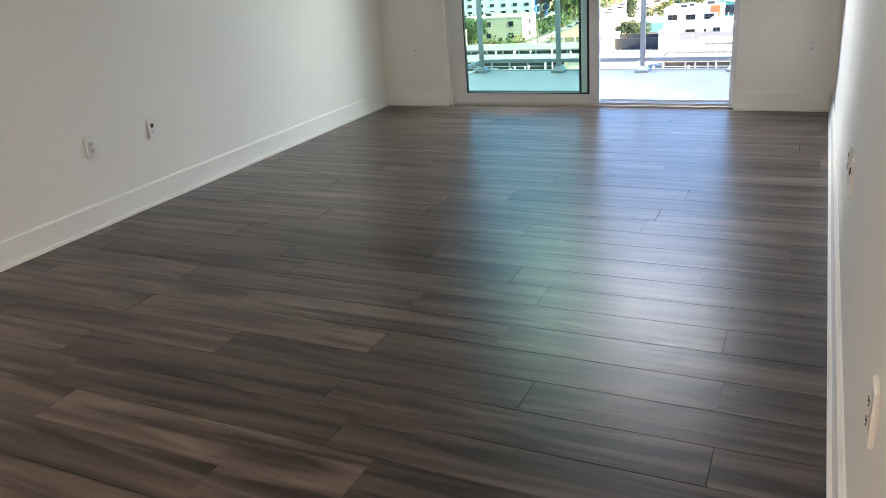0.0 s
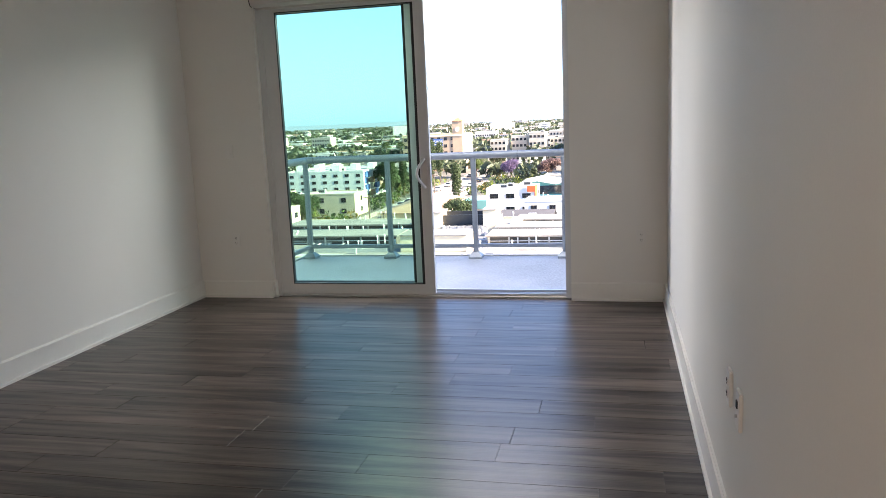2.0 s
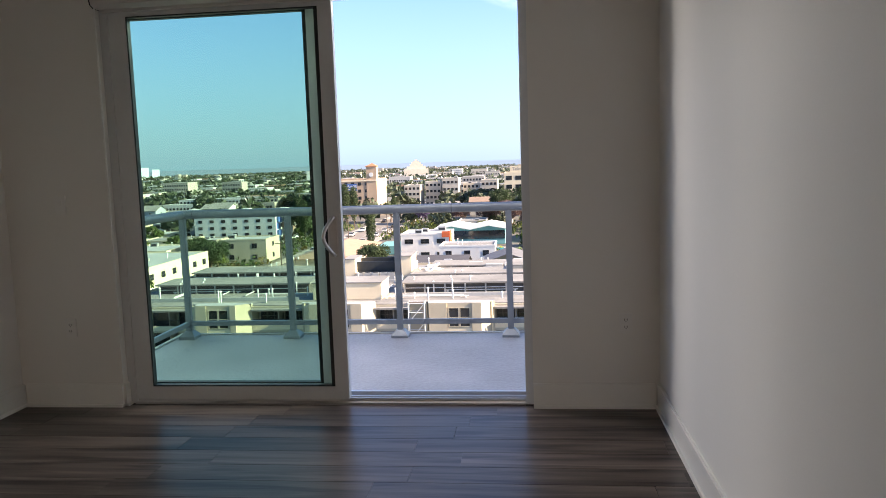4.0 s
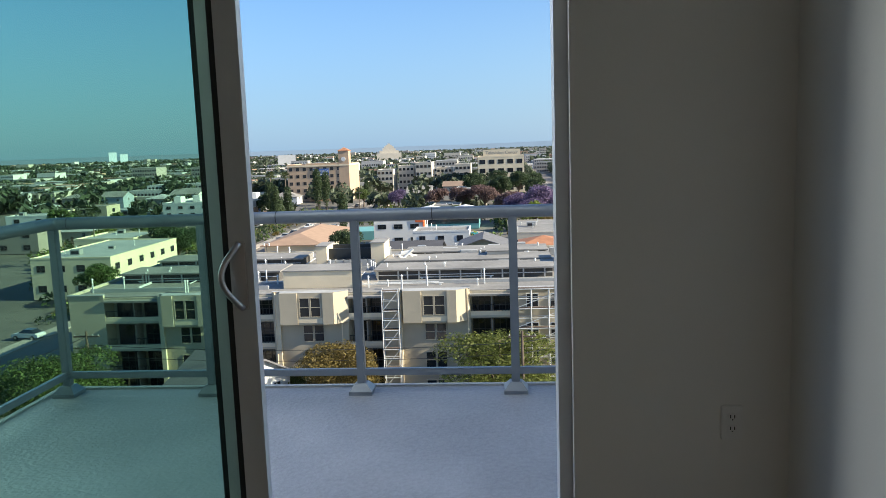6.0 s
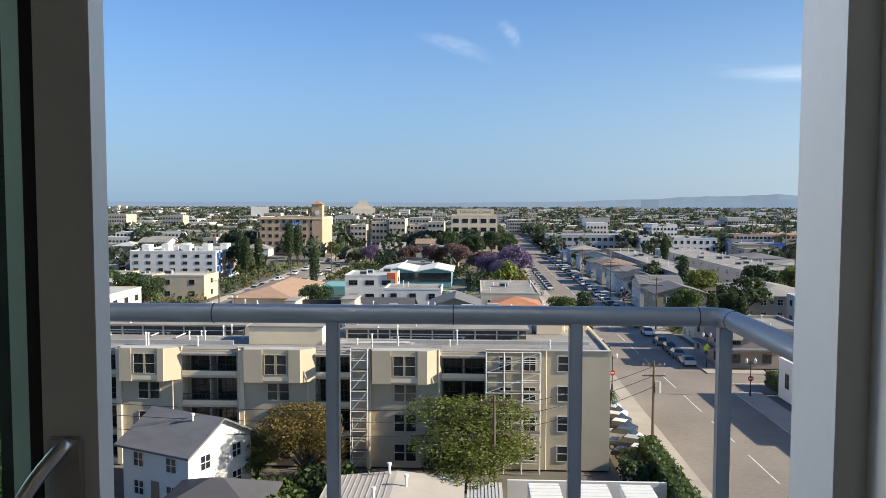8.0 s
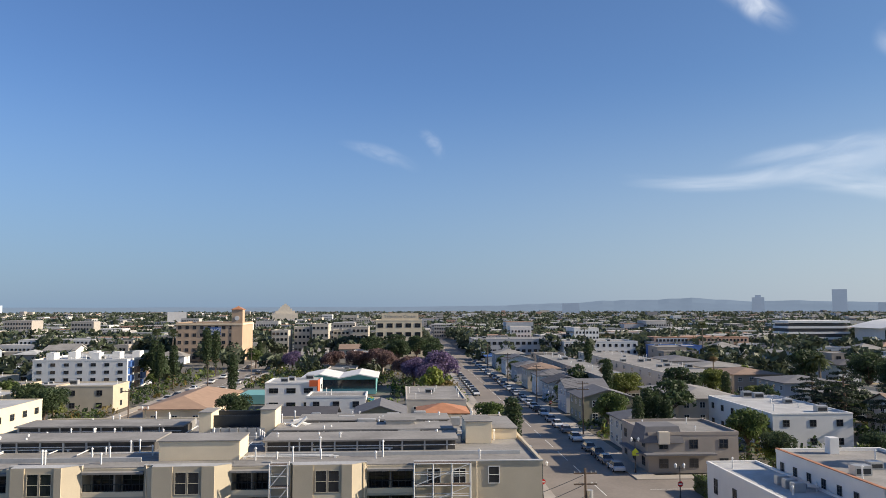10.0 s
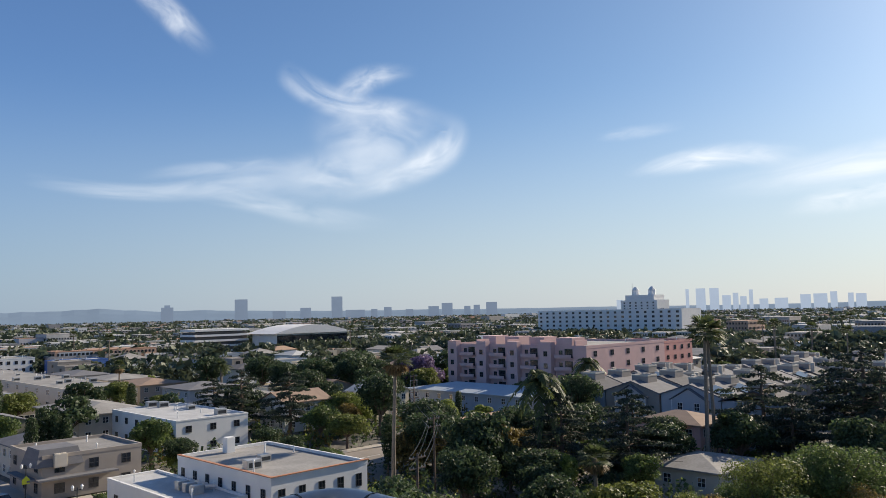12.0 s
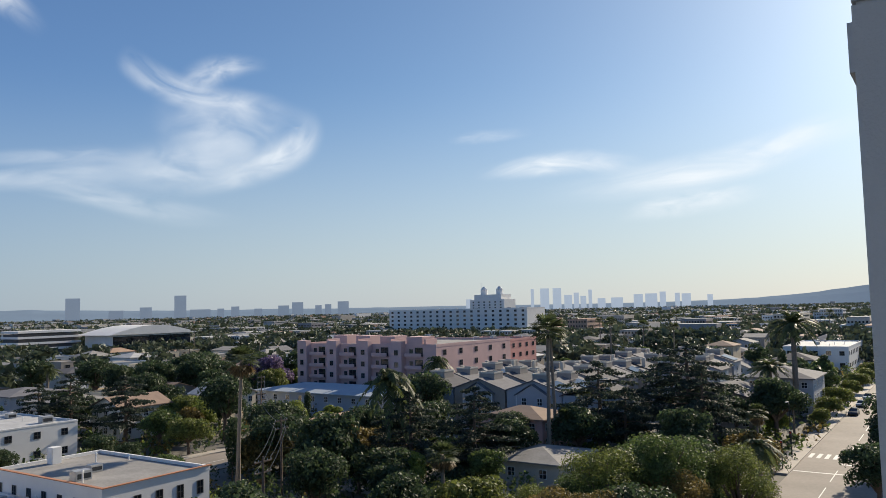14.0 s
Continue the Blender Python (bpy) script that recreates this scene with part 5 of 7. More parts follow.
def scaffold(x0, x1, z1, label, bay=1.2, y0=69.2, y1=70.1):
    r = root("scaffolding", ((x0 + x1) / 2, 0, G), label, "scaffolding")
    c = (x0 + x1) / 2
    n = max(1, round((x1 - x0) / bay))
    for j in range(n + 1):
        x = x0 + (x1 - x0) * j / n - c
        for y in (y0, y1):
            part("standard", MB().tube((x, y, 0), (x, y, z1), .05, n=5), PIPE, r)
    for k in range(1, int(z1 / 1.9) + 1):
        for y in (y0, y1):
            part("ledger", MB().tube((x0 - c, y, k * 1.9), (x1 - c, y, k * 1.9), .045, n=5), PIPE, r)
            part("guard_rail", MB().tube((x0 - c, y, k * 1.9 - .9), (x1 - c, y, k * 1.9 - .9), .04, n=5), PIPE, r)
        part("deck_board", blk((x0 - c, x1 - c, y0 + .1, y1 - .1, k * 1.9, k * 1.9 + .05)), POLEWOOD, r)
        part("brace", MB().tube((x0 - c, y0, k * 1.9 - 1.9), (x1 - c, y0, k * 1.9), .04, n=5), PIPE, r)


scaffold(-10.8, -9.2, 11.6, "steel scaffold tower against the beige block", 1.6)
scaffold(1.8, 6.8, 11.4, "wide steel scaffolding before the beige wall", 1.7)

# ---- small buildings below the balcony ----
gh = house("white_gable_house", "white house with a grey shingle gable roof", -27.8, -20.4, 60, 67.5, -18.8, 2.0, WHITE, GREYROOF, "gable", "x", (2, 2), "E", 2)
gh.rotation_euler = (0, 0, radians(-24))
part("roof_vent", MB().tube((-23.2, 62.5, -17.9), (-23.2, 62.5, -16.6), .09, n=8).tube((-23.2, 62.5, -16.6), (-23.2, 62.5, -16.4), .16, .16, 8), PIPE, None)
tagged(bpy.data.objects["roof_vent"], "white metal vent pipe on the shingle roof", "vent")
house("dark_hip_house", "low house with a dark shingle hip roof", -22.4, -15.2, 52.5, 58.8, -21.2, 1.6, WHITE, DARKROOF, "hip", "x", (2, 1), "E", 1)
shed = root("long_shed", (-5.5, 56.3, G), "long pale shed with a ribbed low-pitched metal roof", "shed")
part("wall", blk((-5.2, 5.2, -3.9, 3.9, 0, 2.7)), SAND, shed)
part("roof", MB().gable(-5.5, 5.5, -4.2, 4.2, 2.6, .55, "y", .1), SHEDROOF, shed)
part("ribs", blk(*[(-5.5 + k * .45, -5.44 + k * .45, -4.2, 4.2, 2.70 + .55 * (k * .45) / 5.5, 2.735 + .55 * (k * .45) / 5.5) for k in range(12)]), SHEDROOF, shed)
for px, py in ((-.6, 3.6), (1.0, 1.0), (-1.2, -1.8)):
    part("vent_pipe", MB().tube((px, py, 3.0), (px, py, 3.9), .1, n=8).tube((px, py, 3.9), (px, py, 4.1), .18, .18, 8), PIPE, shed)
block_out(-11, 0, 52, 61)
for k, x in enumerate((6.3, 10.1, 13.6)):
    c = root("storage_container", (x, 57.0, G), "white storage container with a blue roll-up door", "container", "containers by the alley wall")
    part("body", MB().soft(-1.25, 1.25, -.6, 2.9, .1, 2.65, .05), CONT, c)
    part("roof_ribs", blk(*[(-1.2, 1.2, -.5 + j * .7, -.44 + j * .7, 2.65, 2.69) for j in range(5)]), CONT, c)
    d = part("roll_door", blk(*[(-1.05, 1.05, -.66 + .01 * (j % 2), -.6, .25 + j * .12, .36 + j * .12) for j in range(17)]), ROLLBLUE, c, "blue ribbed roll-up door")
    part("skid", blk((-1.1, -.8, -.5, 2.8, 0, .1), (.8, 1.1, -.5, 2.8, 0, .1)), DARKMETAL, c)
block_out(5, 15, 53, 61)
tagged(part("alley_wall", blk((3.5, 16.5, 61.3, 61.55, G, G + 2.3)), WHITE), "white rendered garden wall", "wall", kind="structure")
cp = root("carport", (1.6, 57.5, G), "small pale corrugated carport roof on posts", "carport")
part("roof", blk((-1.4, 1.4, -3, 3, 2.3, 2.4), *[(-1.4 + j * .28, -1.34 + j * .28, -3, 3, 2.4, 2.44) for j in range(10)]), WHITEROOF, cp)
for px, py in ((-1.3, -2.9), (1.3, -2.9), (-1.3, 2.9), (1.3, 2.9)):
    part("post", blk((px - .06, px + .06, py - .06, py + .06, 0, 2.3)), POLEWOOD, cp)
hedge(16.6, 18.4, 52, 73, 2.6, LEAF, 5)
hedge(14.6, 16.4, 69, 72.5, 1.6, LEAF, 6)
hedge(40.8, 44.5, 101, 106, 2.2, LEAF, 7, "tall clipped hedge by the white house")
hedge(84, 92, 57.5, 60.5, 2.0, LEAFY, 8, "loose yellow-green hedge by the driveway")
hedge(72, 84, 57.0, 60, 2.0, LEAF, 9, "loose green hedge by the driveway")

# ---- right-hand side of the main street ----
wa = flat_block("white_low_house", "low white house with a flat white roof and air units", 40.4, 47, 78, 100, -18.4, WHITE, WHITEROOF, 1, (3, 4), "W", .35, (1.1, 1.9), DFRAME, 3)
for k in range(3):
    part("air_unit", MB().soft(-.7, .7, -.5, .5, 0, 1.0, .06).tube((.9, 0, .6), (2.2, 0, .4), .3, n=8, m=1), [AC, STEEL], wa, "grey air unit with a fat duct", (.4, -5 + 1.8 * k, 4.95))
wb = flat_block("white_house", "two-storey white house with a flat grey roof", 47.2, 60.5, 73.5, 95, -16.0, WHITE, FLATROOF, 2, (5, 7), "W", .45, (.9, 1.5), DFRAME, 5)
part("tile_coping", blk((-6.8, 6.8, -10.95, -10.55, 7.6, 7.7), (-6.8, -6.4, -10.5, 10.7, 7.6, 7.7)), TERRA, wb, "thin terracotta tile coping")
part("chimney", MB().soft(-1.0, 0.2, 8.5, 9.7, 7.2, 9.2, .04), WHITE, wb)
corner = flat_block("corner_shop", "taupe corner building with a grey mansard turret", 38.2, 52.2, 117, 131, -17.4, TAUPE, FLATROOF, 2, (3, 3), "W", .5, (1.4, 1.4), DFRAME, 5)
mb = MB()
for (a0, b0), (a1, b1) in (((-7.9, -7.3), (-1.5, -7.3)), ((-1.5, -7.3), (-1.5, -1.0)), ((-1.5, -1.0), (-7.9, -1.0)), ((-7.9, -1.0), (-7.9, -7.3))):
    sx, sy = -4.7, -4.15
    mb.face(((a0, b0, 4.6), (a1, b1, 4.6), (sx + (a1 - sx) * .8, sy + (b1 - sy) * .8, 7.0), (sx + (a0 - sx) * .8, sy + (b0 - sy) * .8, 7.0)))
mb.face([(sx + (p - sx) * .8, sy + (q - sy) * .8, 7.0) for p, q in ((-7.9, -7.3), (-1.5, -7.3), (-1.5, -1.0), (-7.9, -1.0))])
part("mansard", mb, GREYROOF, corner)
part("awning", blk((-7.9, 3, -8.6, -7.0, 2.9, 3.15), (-8.9, -7.6, -7.0, 2, 2.9, 3.15)), GREYROOF, corner)
part("arched_dormer", MB().soft(-5.6, -3.8, -7.55, -6.6, 4.4, 6.3, .1), SAND, corner)
flat_block("white_apartments", "long white two-storey apartment house with a flat roof", 65.5, 80, 133, 161, -17, WHITE, WHITEROOF, 2, (3, 6), "W", .25, (1.2, 1.2), DFRAME, 9)
house("beige_apartments", "beige two-storey apartment house with a pale hip roof", 60.5, 74.5, 165, 190, -18.2, 1.5, SAND, FLATROOF, "hip", "y", (4, 6), "W", 2, .9)
flat_block("long_terrace", "long grey apartment terrace with a pale gravel roof", 54.5, 64, 203, 305, -17, TAUPE, FLATROOF, 2, (4, 14), "W", .15, (2.2, 1.5), WFRAME, 22)
flat_block("long_terrace", "long sand-coloured terrace with a pale gravel roof", 76, 92, 218, 325, -17, SAND, FLATROOF, 2, (3, 12), "W", .15, (2.0, 1.5), WFRAME, 22)
flat_block("shop_row", "long two-storey grey shop row", 40, 84, 412, 440, -15, GREYW, FLATROOF, 2, (14, 0), "W", .5, (2.0, 1.6), DFRAME, 10)
flat_block("shop_row", "pale arched shop row", 86, 125, 400, 425, -16, WHITE, FLATROOF, 2, (12, 0), "W", .5, (1.4, 1.6), DFRAME, 8)
for k, (x0, x1, y0, y1, m, rm, st) in enumerate(((40.2, 50, 136, 146, SAND, GREYROOF, "hip"), (40.2, 51.5, 168, 180, OLIVE, GREYROOF, "gable"), (40.2, 50, 184, 194, GREYW, GREYROOF, "gable"), (40.2, 50.5, 206, 216, BLUEGREY, DARKROOF, "gable"), (40.2, 50.5, 222, 232, WHITE, GREYROOF, "hip"), (40.2, 50.5, 240, 252, SAND, BROWNROOF, "hip"), (40.2, 51, 262, 275, GREYW, GREYROOF, "hip"), (40.2, 51, 290, 302, WHITE, GREYROOF, "gable"), (40.2, 52, 318, 334, BLUEGREY, FLATROOF, "hip"))):
    house("street_house", "small two-storey street house with a shingle roof", x0, x1, y0, y1, -18.6 + .5 * (k % 3), 1.6, m, rm, st, "y" if k % 2 else "x", (2, 3), "W", 2, .5, None, "houses on the main street")
for x0, x1, y0, y1 in ((39.8, 48, 340, 362), (40.2, 48, 366, 380)):
    b = root("blue_awning_stall", ((x0 + x1) / 2, (y0 + y1) / 2, G), "low building with blue awnings", "building")
    part("wall", blk((-(x1 - x0) / 2, (x1 - x0) / 2, -8, 8, 0, 3.4)), WHITE, b)
    part("awning", blk((-(x1 - x0) / 2 - 1.5, (x1 - x0) / 2, -8.5, 8.5, 3.4, 3.7)), BLUEP, b, "blue fabric awning")
flat_block("blue_store", "low blue and white store", 128, 152, 380, 396, -17.5, BLUEP, WHITEROOF, 1, (4, 0), "W", .5)
for k, (x0, x1, y0, y1) in enumerate(((97, 110, 166, 184), (100, 116, 196, 212), (98, 112, 222, 240), (100, 116, 250, 268), (99, 113, 280, 300))):
    house("side_house", "grey two-storey house with a pale hip roof", x0, x1, y0, y1, -18.2, 1.4, (SAND, GREYW, TAUPE)[k % 3], (FLATROOF, GREYROOF, BROWNROOF)[k % 3], "hip", "x", (4, 4), "W", 2, .7, None, "houses behind the terraces")

# ---- left-hand side ----
wl = flat_block("white_apartment_building", "white four-storey apartment building with blue panels", -111.2, -83, 243, 272, -14.0, WHITE, WHITEROOF, 4, (7, 0), "E", .6, (1.5, 1.0), DFRAME, 16)
for k in range(5):
    for j in range(4):
        part("panel", blk((14.12, 14.2 + .6 * ((k + j) % 2), -13.5 + k * 5.6, -10.2 + k * 5.6, .5 + j * 2.2, 2.4 + j * 2.2)), (BLUEP, BROWNROOF, BLUEP, GREYW)[(k + 2 * j) % 4], wl)
        window(wl, 14.12, -9.0 + k * 5.6, .7 + j * 2.25, 1.5, 1.3, "E", DFRAME)
for k in range(6):
    part("roof_room", MB().soft(-13 + k * 4.6, -10.6 + k * 4.6, -8 + 5 * (k % 3), -4 + 5 * (k % 3), 9.0, 11.2, .04), WHITE, wl)
flat_block("cream_apartments", "cream flat-roofed apartment house", -96, -82, 163, 178, -16.5, CREAM, WHITEROOF, 2, (4, 3), "E", .4, (1.3, 1.0), DFRAME, 3)
flat_block("pale_apartments", "pale two-storey apartments with a white roof", -84, -69, 128, 156, -16, CREAM, WHITEROOF, 2, (4, 6), "E", .3, (1.6, 1.2), DFRAME, 5)
house("tan_hip_house", "long tan-roofed stucco apartment court", -53, -40, 166, 200, -19.6, 1.9, CREAM, TANROOF, "hip", "y", (3, 8), "E", 1, .8)
house("orange_roof_house", "low house with a terracotta hip roof", -37, -25, 127, 143, -20.2, 1.8, SAND, TERRA, "hip", "y", (3, 3), "E", 1, .6)
house("grey_roof_house", "low house with a grey hip roof", -48, -39, 128, 146, -20.4, 1.4, SAND, GREYROOF, "hip", "y", (2, 3), "E", 1, .6)
house("dark_roof_house", "low house with a dark gable roof", -24, -12, 148, 160, -19.6, 1.8, GREYW, DARKROOF, "gable", "x", (3, 3), "E", 1, .6)
house("olive_house", "olive house with a shallow gable roof", -8, 1.5, 148, 160, -18.6, 1.6, OLIVE, GREYROOF, "gable", "y", (2, 2), "E", 2, .5)
house("red_tile_house", "low house with a red tile roof", 4.5, 14.5, 160, 170, -20.2, 1.5, SAND, TERRA, "hip", "x", (2, 2), "E", 1, .5)
flat_block("concrete_roof_shop", "low shop with a broad grey roof", 2, 15.5, 176, 205, -19, SAND, FLATROOF, 1, (3, 3), "E", .3, kit=10)
flat_block("small_shop", "low cream shop by the kerb", 3, 16, 112, 140, -19.2, CREAM, WHITEROOF, 1, (3, 3), "E", .4, kit=8)
flat_block("low_block", "low grey flat-roofed block", -20, 0, 108, 138, -19.8, GREYW, FLATROOF, 1, (4, 3), "E", .4, kit=14)
wx = flat_block("white_box_building", "white box building with an orange-red panel", -32, -19.5, 190, 203, -16.4, WHITE, WHITEROOF, 2, (3, 2), "E", .4, (2.2, 1.2), DFRAME, 4)
part("red_panel", blk((6.25, 6.5, -6.6, -2.0, 2, 7.6), (4.4, 6.5, -6.75, -6.5, 6.2, 7.7)), REDP, wx)
pool = root("public_pool", (-13, 215, G), "turquoise open-air public swimming pool", "pool")
part("deck", blk((-10, 8, -9, 6, 0, .06)), CONCRETE, pool)
part("water", blk((-8.5, 6.5, -7.5, 3.5, .06, .09)), POOL, pool)
block_out(-23, -5, 206, 221)
pr = root("pool_hall", (-17, 238, G), "pool hall with a folded white plate roof and turquoise walls", "building")
part("wall", blk((-10.5, 10.5, -9, 9, 0, 4.6)), TEALC, pr)
mb, gw = MB(), MB()
for k in range(2):
    mb.gable(-11.4 + k * 11.3, -.1 + k * 11.3, -10.5, 10, 4.6, 1.1, "y", .3)
    gw.face(((-11.2 + k * 11.3, -9.02, 4.6), (-.3 + k * 11.3, -9.02, 4.6), (-5.75 + k * 11.3, -9.02, 5.65)))
part("folded_roof", mb, WHITE, pr)
part("gable_wall", gw, TEALC, pr)
part("clerestory", blk((-10.4, 10.4, -9.08, -9.0, 1.6, 4.2)), WGLASS, pr)
block_out(-28, -6, 228, 248)
court = root("sports_court", (-37, 225, G), "teal sports court behind a mesh fence", "court")
part("surface", blk((-9, 9, -18, 18, 0, .05)), TEALC, court)
part("screen", blk((-9, 9, -18.1, -18, 0, 2.4), (8.9, 9, -18, 18, 0, 2.4)), TEALC, court)
for k in range(7):
    part("fence_post", MB().tube((9, -18 + 6 * k, 0), (9, -18 + 6 * k, 4), .06, n=5), STEEL, court)
block_out(-46, -28, 207, 243)
st = flat_block("storage_building", "tall orange-brick storage building with a corner tower", -106, -75, 375, 402, -5.2, ORANGEB, FLATROOF, 5, (9, 0), "E", .8, (1.6, 1.6), DFRAME, 8)
part("corner_tower", blk((10.6, 15.7, -13.7, -8.5, 0, 24.4)), ORANGEB, st)
part("tower_cap", MB().hip(10.3, 16.0, -14.0, -8.2, 24.4, 1.6), TERRA, st)
part("clock", MB().tube((13.1, -13.72, 20.4), (13.1, -13.9, 20.4), 1.1, n=20), WHITE, st)
part("cornice", blk((-15.7, 15.7, -13.9, -13.5, 17.2, 17.9), (15.5, 15.9, -13.5, 13.5, 17.2, 17.9)), CREAM, st)
sg = part("sign_board", blk((-2.5, 5.5, -13.85, -13.52, 12.6, 16.0)), BLUEP, st)
font = bpy.data.curves.new("sign_text", "FONT")
font.body, font.size, font.align_x = "STORAGE", 1.9, "CENTER"
txt = new("sign_text", font)
txt.parent, txt.location, txt.rotation_euler = sg, (1.5, -13.88, 14.2), (radians(90), 0, 0)
font.materials.append(WHITE)
part("sign_bar", blk((-1.6, 4.6, -13.88, -13.84, 13.0, 13.6)), WHITE, sg)
tv = flat_block("office_block", "cream office block with a long rooftop sign", -12, 12, 400, 424, -4.5, CREAM, FLATROOF, 4, (5, 5), "E", .8, (3.0, 2.2), DFRAME, 8)
part("sign_frame", blk((-9, 10, -11.6, -11.2, 19.1, 22.4)), CREAM, tv)
words = bpy.data.curves.new("sign_text", "FONT")
words.body, words.size, words.align_x = "Television Center", 2.3, "CENTER"
wtx = new("sign_text", words)
wtx.parent, wtx.location, wtx.rotation_euler = tv, (.5, -11.63, 20.0), (radians(90), 0, 0)
words.materials.append(TAUPE)
for k in range(5):
    flat_block("terrace_house", "white stepped apartment house", -70 + k * 11, -61 + k * 11, 430 + 9 * (k % 2), 448, -10.5 + 1.7 * (k % 3), SAND, WHITEROOF, 4, (4, 0), "E", .5, (1.4, 1.4), DFRAME, 2, group="stepped houses")

# ---- to the right: pink block, townhouses, villas ----
pk = flat_block("pink_apartments", "pink stucco apartment building with recessed balconies", 160, 198, 110, 157, -7.6, PINK, FLATROOF, 5, (5, 0), "W", .7, (1.5, 1.4), DFRAME, 6)
for j, y in enumerate((-17, -6, 5, 16)):
    for k in range(5):
        z = .5 + k * 3.05
        b = part("balcony", blk((-20.0, -19.0, y - 2.6, y + 2.6, z, z + .15), (-20.1, -19.95, y - 2.6, y + 2.6, z + .15, z + 1.0)), PINK, pk)
        window(pk, -19.0, y - 1.2, z + .2, 2.4, 2.2, "W", DFRAME)
        window(pk, -19.0, y + 1.2, z + .6, 1.1, 1.4, "W", DFRAME)
    part("bay_wall", blk((-20.8, -19, y + 3.0, y + 6.4, 0, 16.8)), PINK, pk)
    part("stair_head", blk((-18.5 + 3 * j, -13 + 3 * j, y - 2, y + 3, 15.3, 17.8)), PINK, pk)
    part("roof_wall", blk((-19.05, -14, y - 3.4, y - 3.0, 15.9, 17.2)), PINK, pk)
    for k in range(5):
        window(pk, -20.8, y + 4.7, 1.0 + k * 3.05, 1.2, 1.3, "W", DFRAME)
flat_block("rose_apartments", "rose stucco apartment wing", 200, 226, 116, 136, -8.5, ROSE, FLATROOF, 5, (6, 6), "W", .7, (1.4, 1.3), DFRAME, 5)
bgd = house("bluegrey_apartments", "blue-grey two-storey apartments with a metal roof", 138, 155, 112, 150, -18.3, 1.4, BLUEGREY, BLUEGREY, "hip", "y", (4, 9), "W", 2, .9)
house("brown_villa", "low villa with a brown tile roof", 103, 117, 92, 104, -19.4, 1.6, SAND, TANROOF, "gable", "x", (3, 3), "W", 1, .8)
house("pink_cottage", "pink cottage with a brown tile roof", 122, 132, 62, 74, -18.4, 1.6, PINK, BROWNROOF, "hip", "y", (3, 3), "W", 2, .6)
house("sand_cottage", "sand cottage with a flat hip roof", 99, 111, 48, 58, -20.6, 1.2, SAND, FLATROOF, "hip", "x", (2, 2), "W", 1, .7)
house("dark_villa", "dark brown villa with a shingle roof", 158, 174, 34, 50, -17.6, 2.2, TAUPE, DARKROOF, "gable", "x", (4, 3), "W", 2, .8)
house("street_villa", "grey villa with white window frames", 182, 198, 28, 42, -15.6, 2.0, GREYW, GREYROOF, "hip", "x", (4, 4), "W", 3, .6)
flat_block("white_corner_house", "white two-storey corner house", 300, 345, 34, 55, -15, WHITE, WHITEROOF, 2, (9, 5), "W", .5, (1.6, 1.5), DFRAME, 6)


def townhouse(wall_mat, roof_mat):
    r = root("townhouse", (0, 0, G), "grey-blue gabled townhouse with white trim", "house", "townhouse rows")
    part("wall", blk((-4.2, 4.2, -6, 6, 0, 8.4)).face(((-4.2, -6, 8.4), (-4.2, 6, 8.4), (-4.2, 0, 10.4))), wall_mat, r)
    part("roof", MB().gable(-4.5, 4.6, -6.5, 6.5, 8.15, 2.2, "x", .2), roof_mat, r)
    part("gable_bay", blk((-5.0, -4.2, -3.4, 3.4, 0, 7.6)).face(((-5.0, -3.4, 7.6), (-5.0, 3.4, 7.6), (-5.0, 0, 9.6))), GREYW, r)
    part("bay_roof", MB().gable(-5.3, -3.0, -3.8, 3.8, 7.45, 2.3, "x", .15), GREYROOF, r)
    deck = part("roof_deck", blk((-1.0, 2.6, -1.8, 1.8, 9.0, 11.2)), TAUPE, r)
    part("deck_coping", blk((-1.05, 2.65, -1.85, -1.7, 11.2, 11.5), (-1.05, 2.65, 1.7, 1.85, 11.2, 11.5), (-1.05, -.9, -1.7, 1.7, 11.2, 11.5), (2.5, 2.65, -1.7, 1.7, 11.2, 11.5)), SAND, deck)
    part("chimney", MB().soft(3.0, 3.8, 2.6, 3.4, 8.2, 11.6, .05), SAND, r)
    part("porch_roof", blk((-5.9, -5.0, -2.0, 2.0, 2.5, 2.65)), GREYROOF, r)
    if wall_mat is GREYW:
        part("solar_rack", MB().face(((-3.4, -6.0, 8.75), (1.5, -6.0, 8.75), (1.5, -2.4, 10.0), (-3.4, -2.4, 10.0))), SOLAR, r)
    part("trim", blk((-5.06, -5.0, -3.5, -3.3, 0, 7.6), (-5.06, -5.0, 3.3, 3.5, 0, 7.6), (-5.08, -5.0, -3.5, 3.5, 5.0, 5.2)), WFRAME, r)
    for z in (1.0, 3.6, 5.7):
        for y in (-1.7, 1.7):
            window(r, -5.0, y, z, 1.1, 1.4, "W")
        window(r, -.2, -6, z, 1.4, 1.4, "S")
    return r


ths = [townhouse(BLUEGREY, DARKROOF), townhouse(TAUPE, GREYROOF), townhouse(GREYW, GREYROOF)]
for j, q in enumerate(ths):
    q.location = (141, 96 - j * 12.4, G)
ro = random.Random(3)
for i in range(10):
    for j in range(6):
        tx, ty = 141 + i * 10.6, 96 - j * 12.4
        if (i or j > 2) and not (i > 4 and j < 1) and ty / tx > (.40 if tx < 175 else .26):
            copy_thing(ths[(i + 2 * j) % 3], pose(tx + ro.uniform(-.6, .6), ty + ro.uniform(-.8, .8), G + ro.uniform(-1.0, .3), 0, 0, ro.choice((0, 0, 180))))
block_out(132, 242, 38, 106, 0)
lw = flat_block("long_white_building", "long white six-storey apartment building with balconies", 515, 545, 271, 401, .4, WHITE, FLATROOF, 7, (0, 20), "W", .6, (2.2, 1.7), DFRAME, 14)
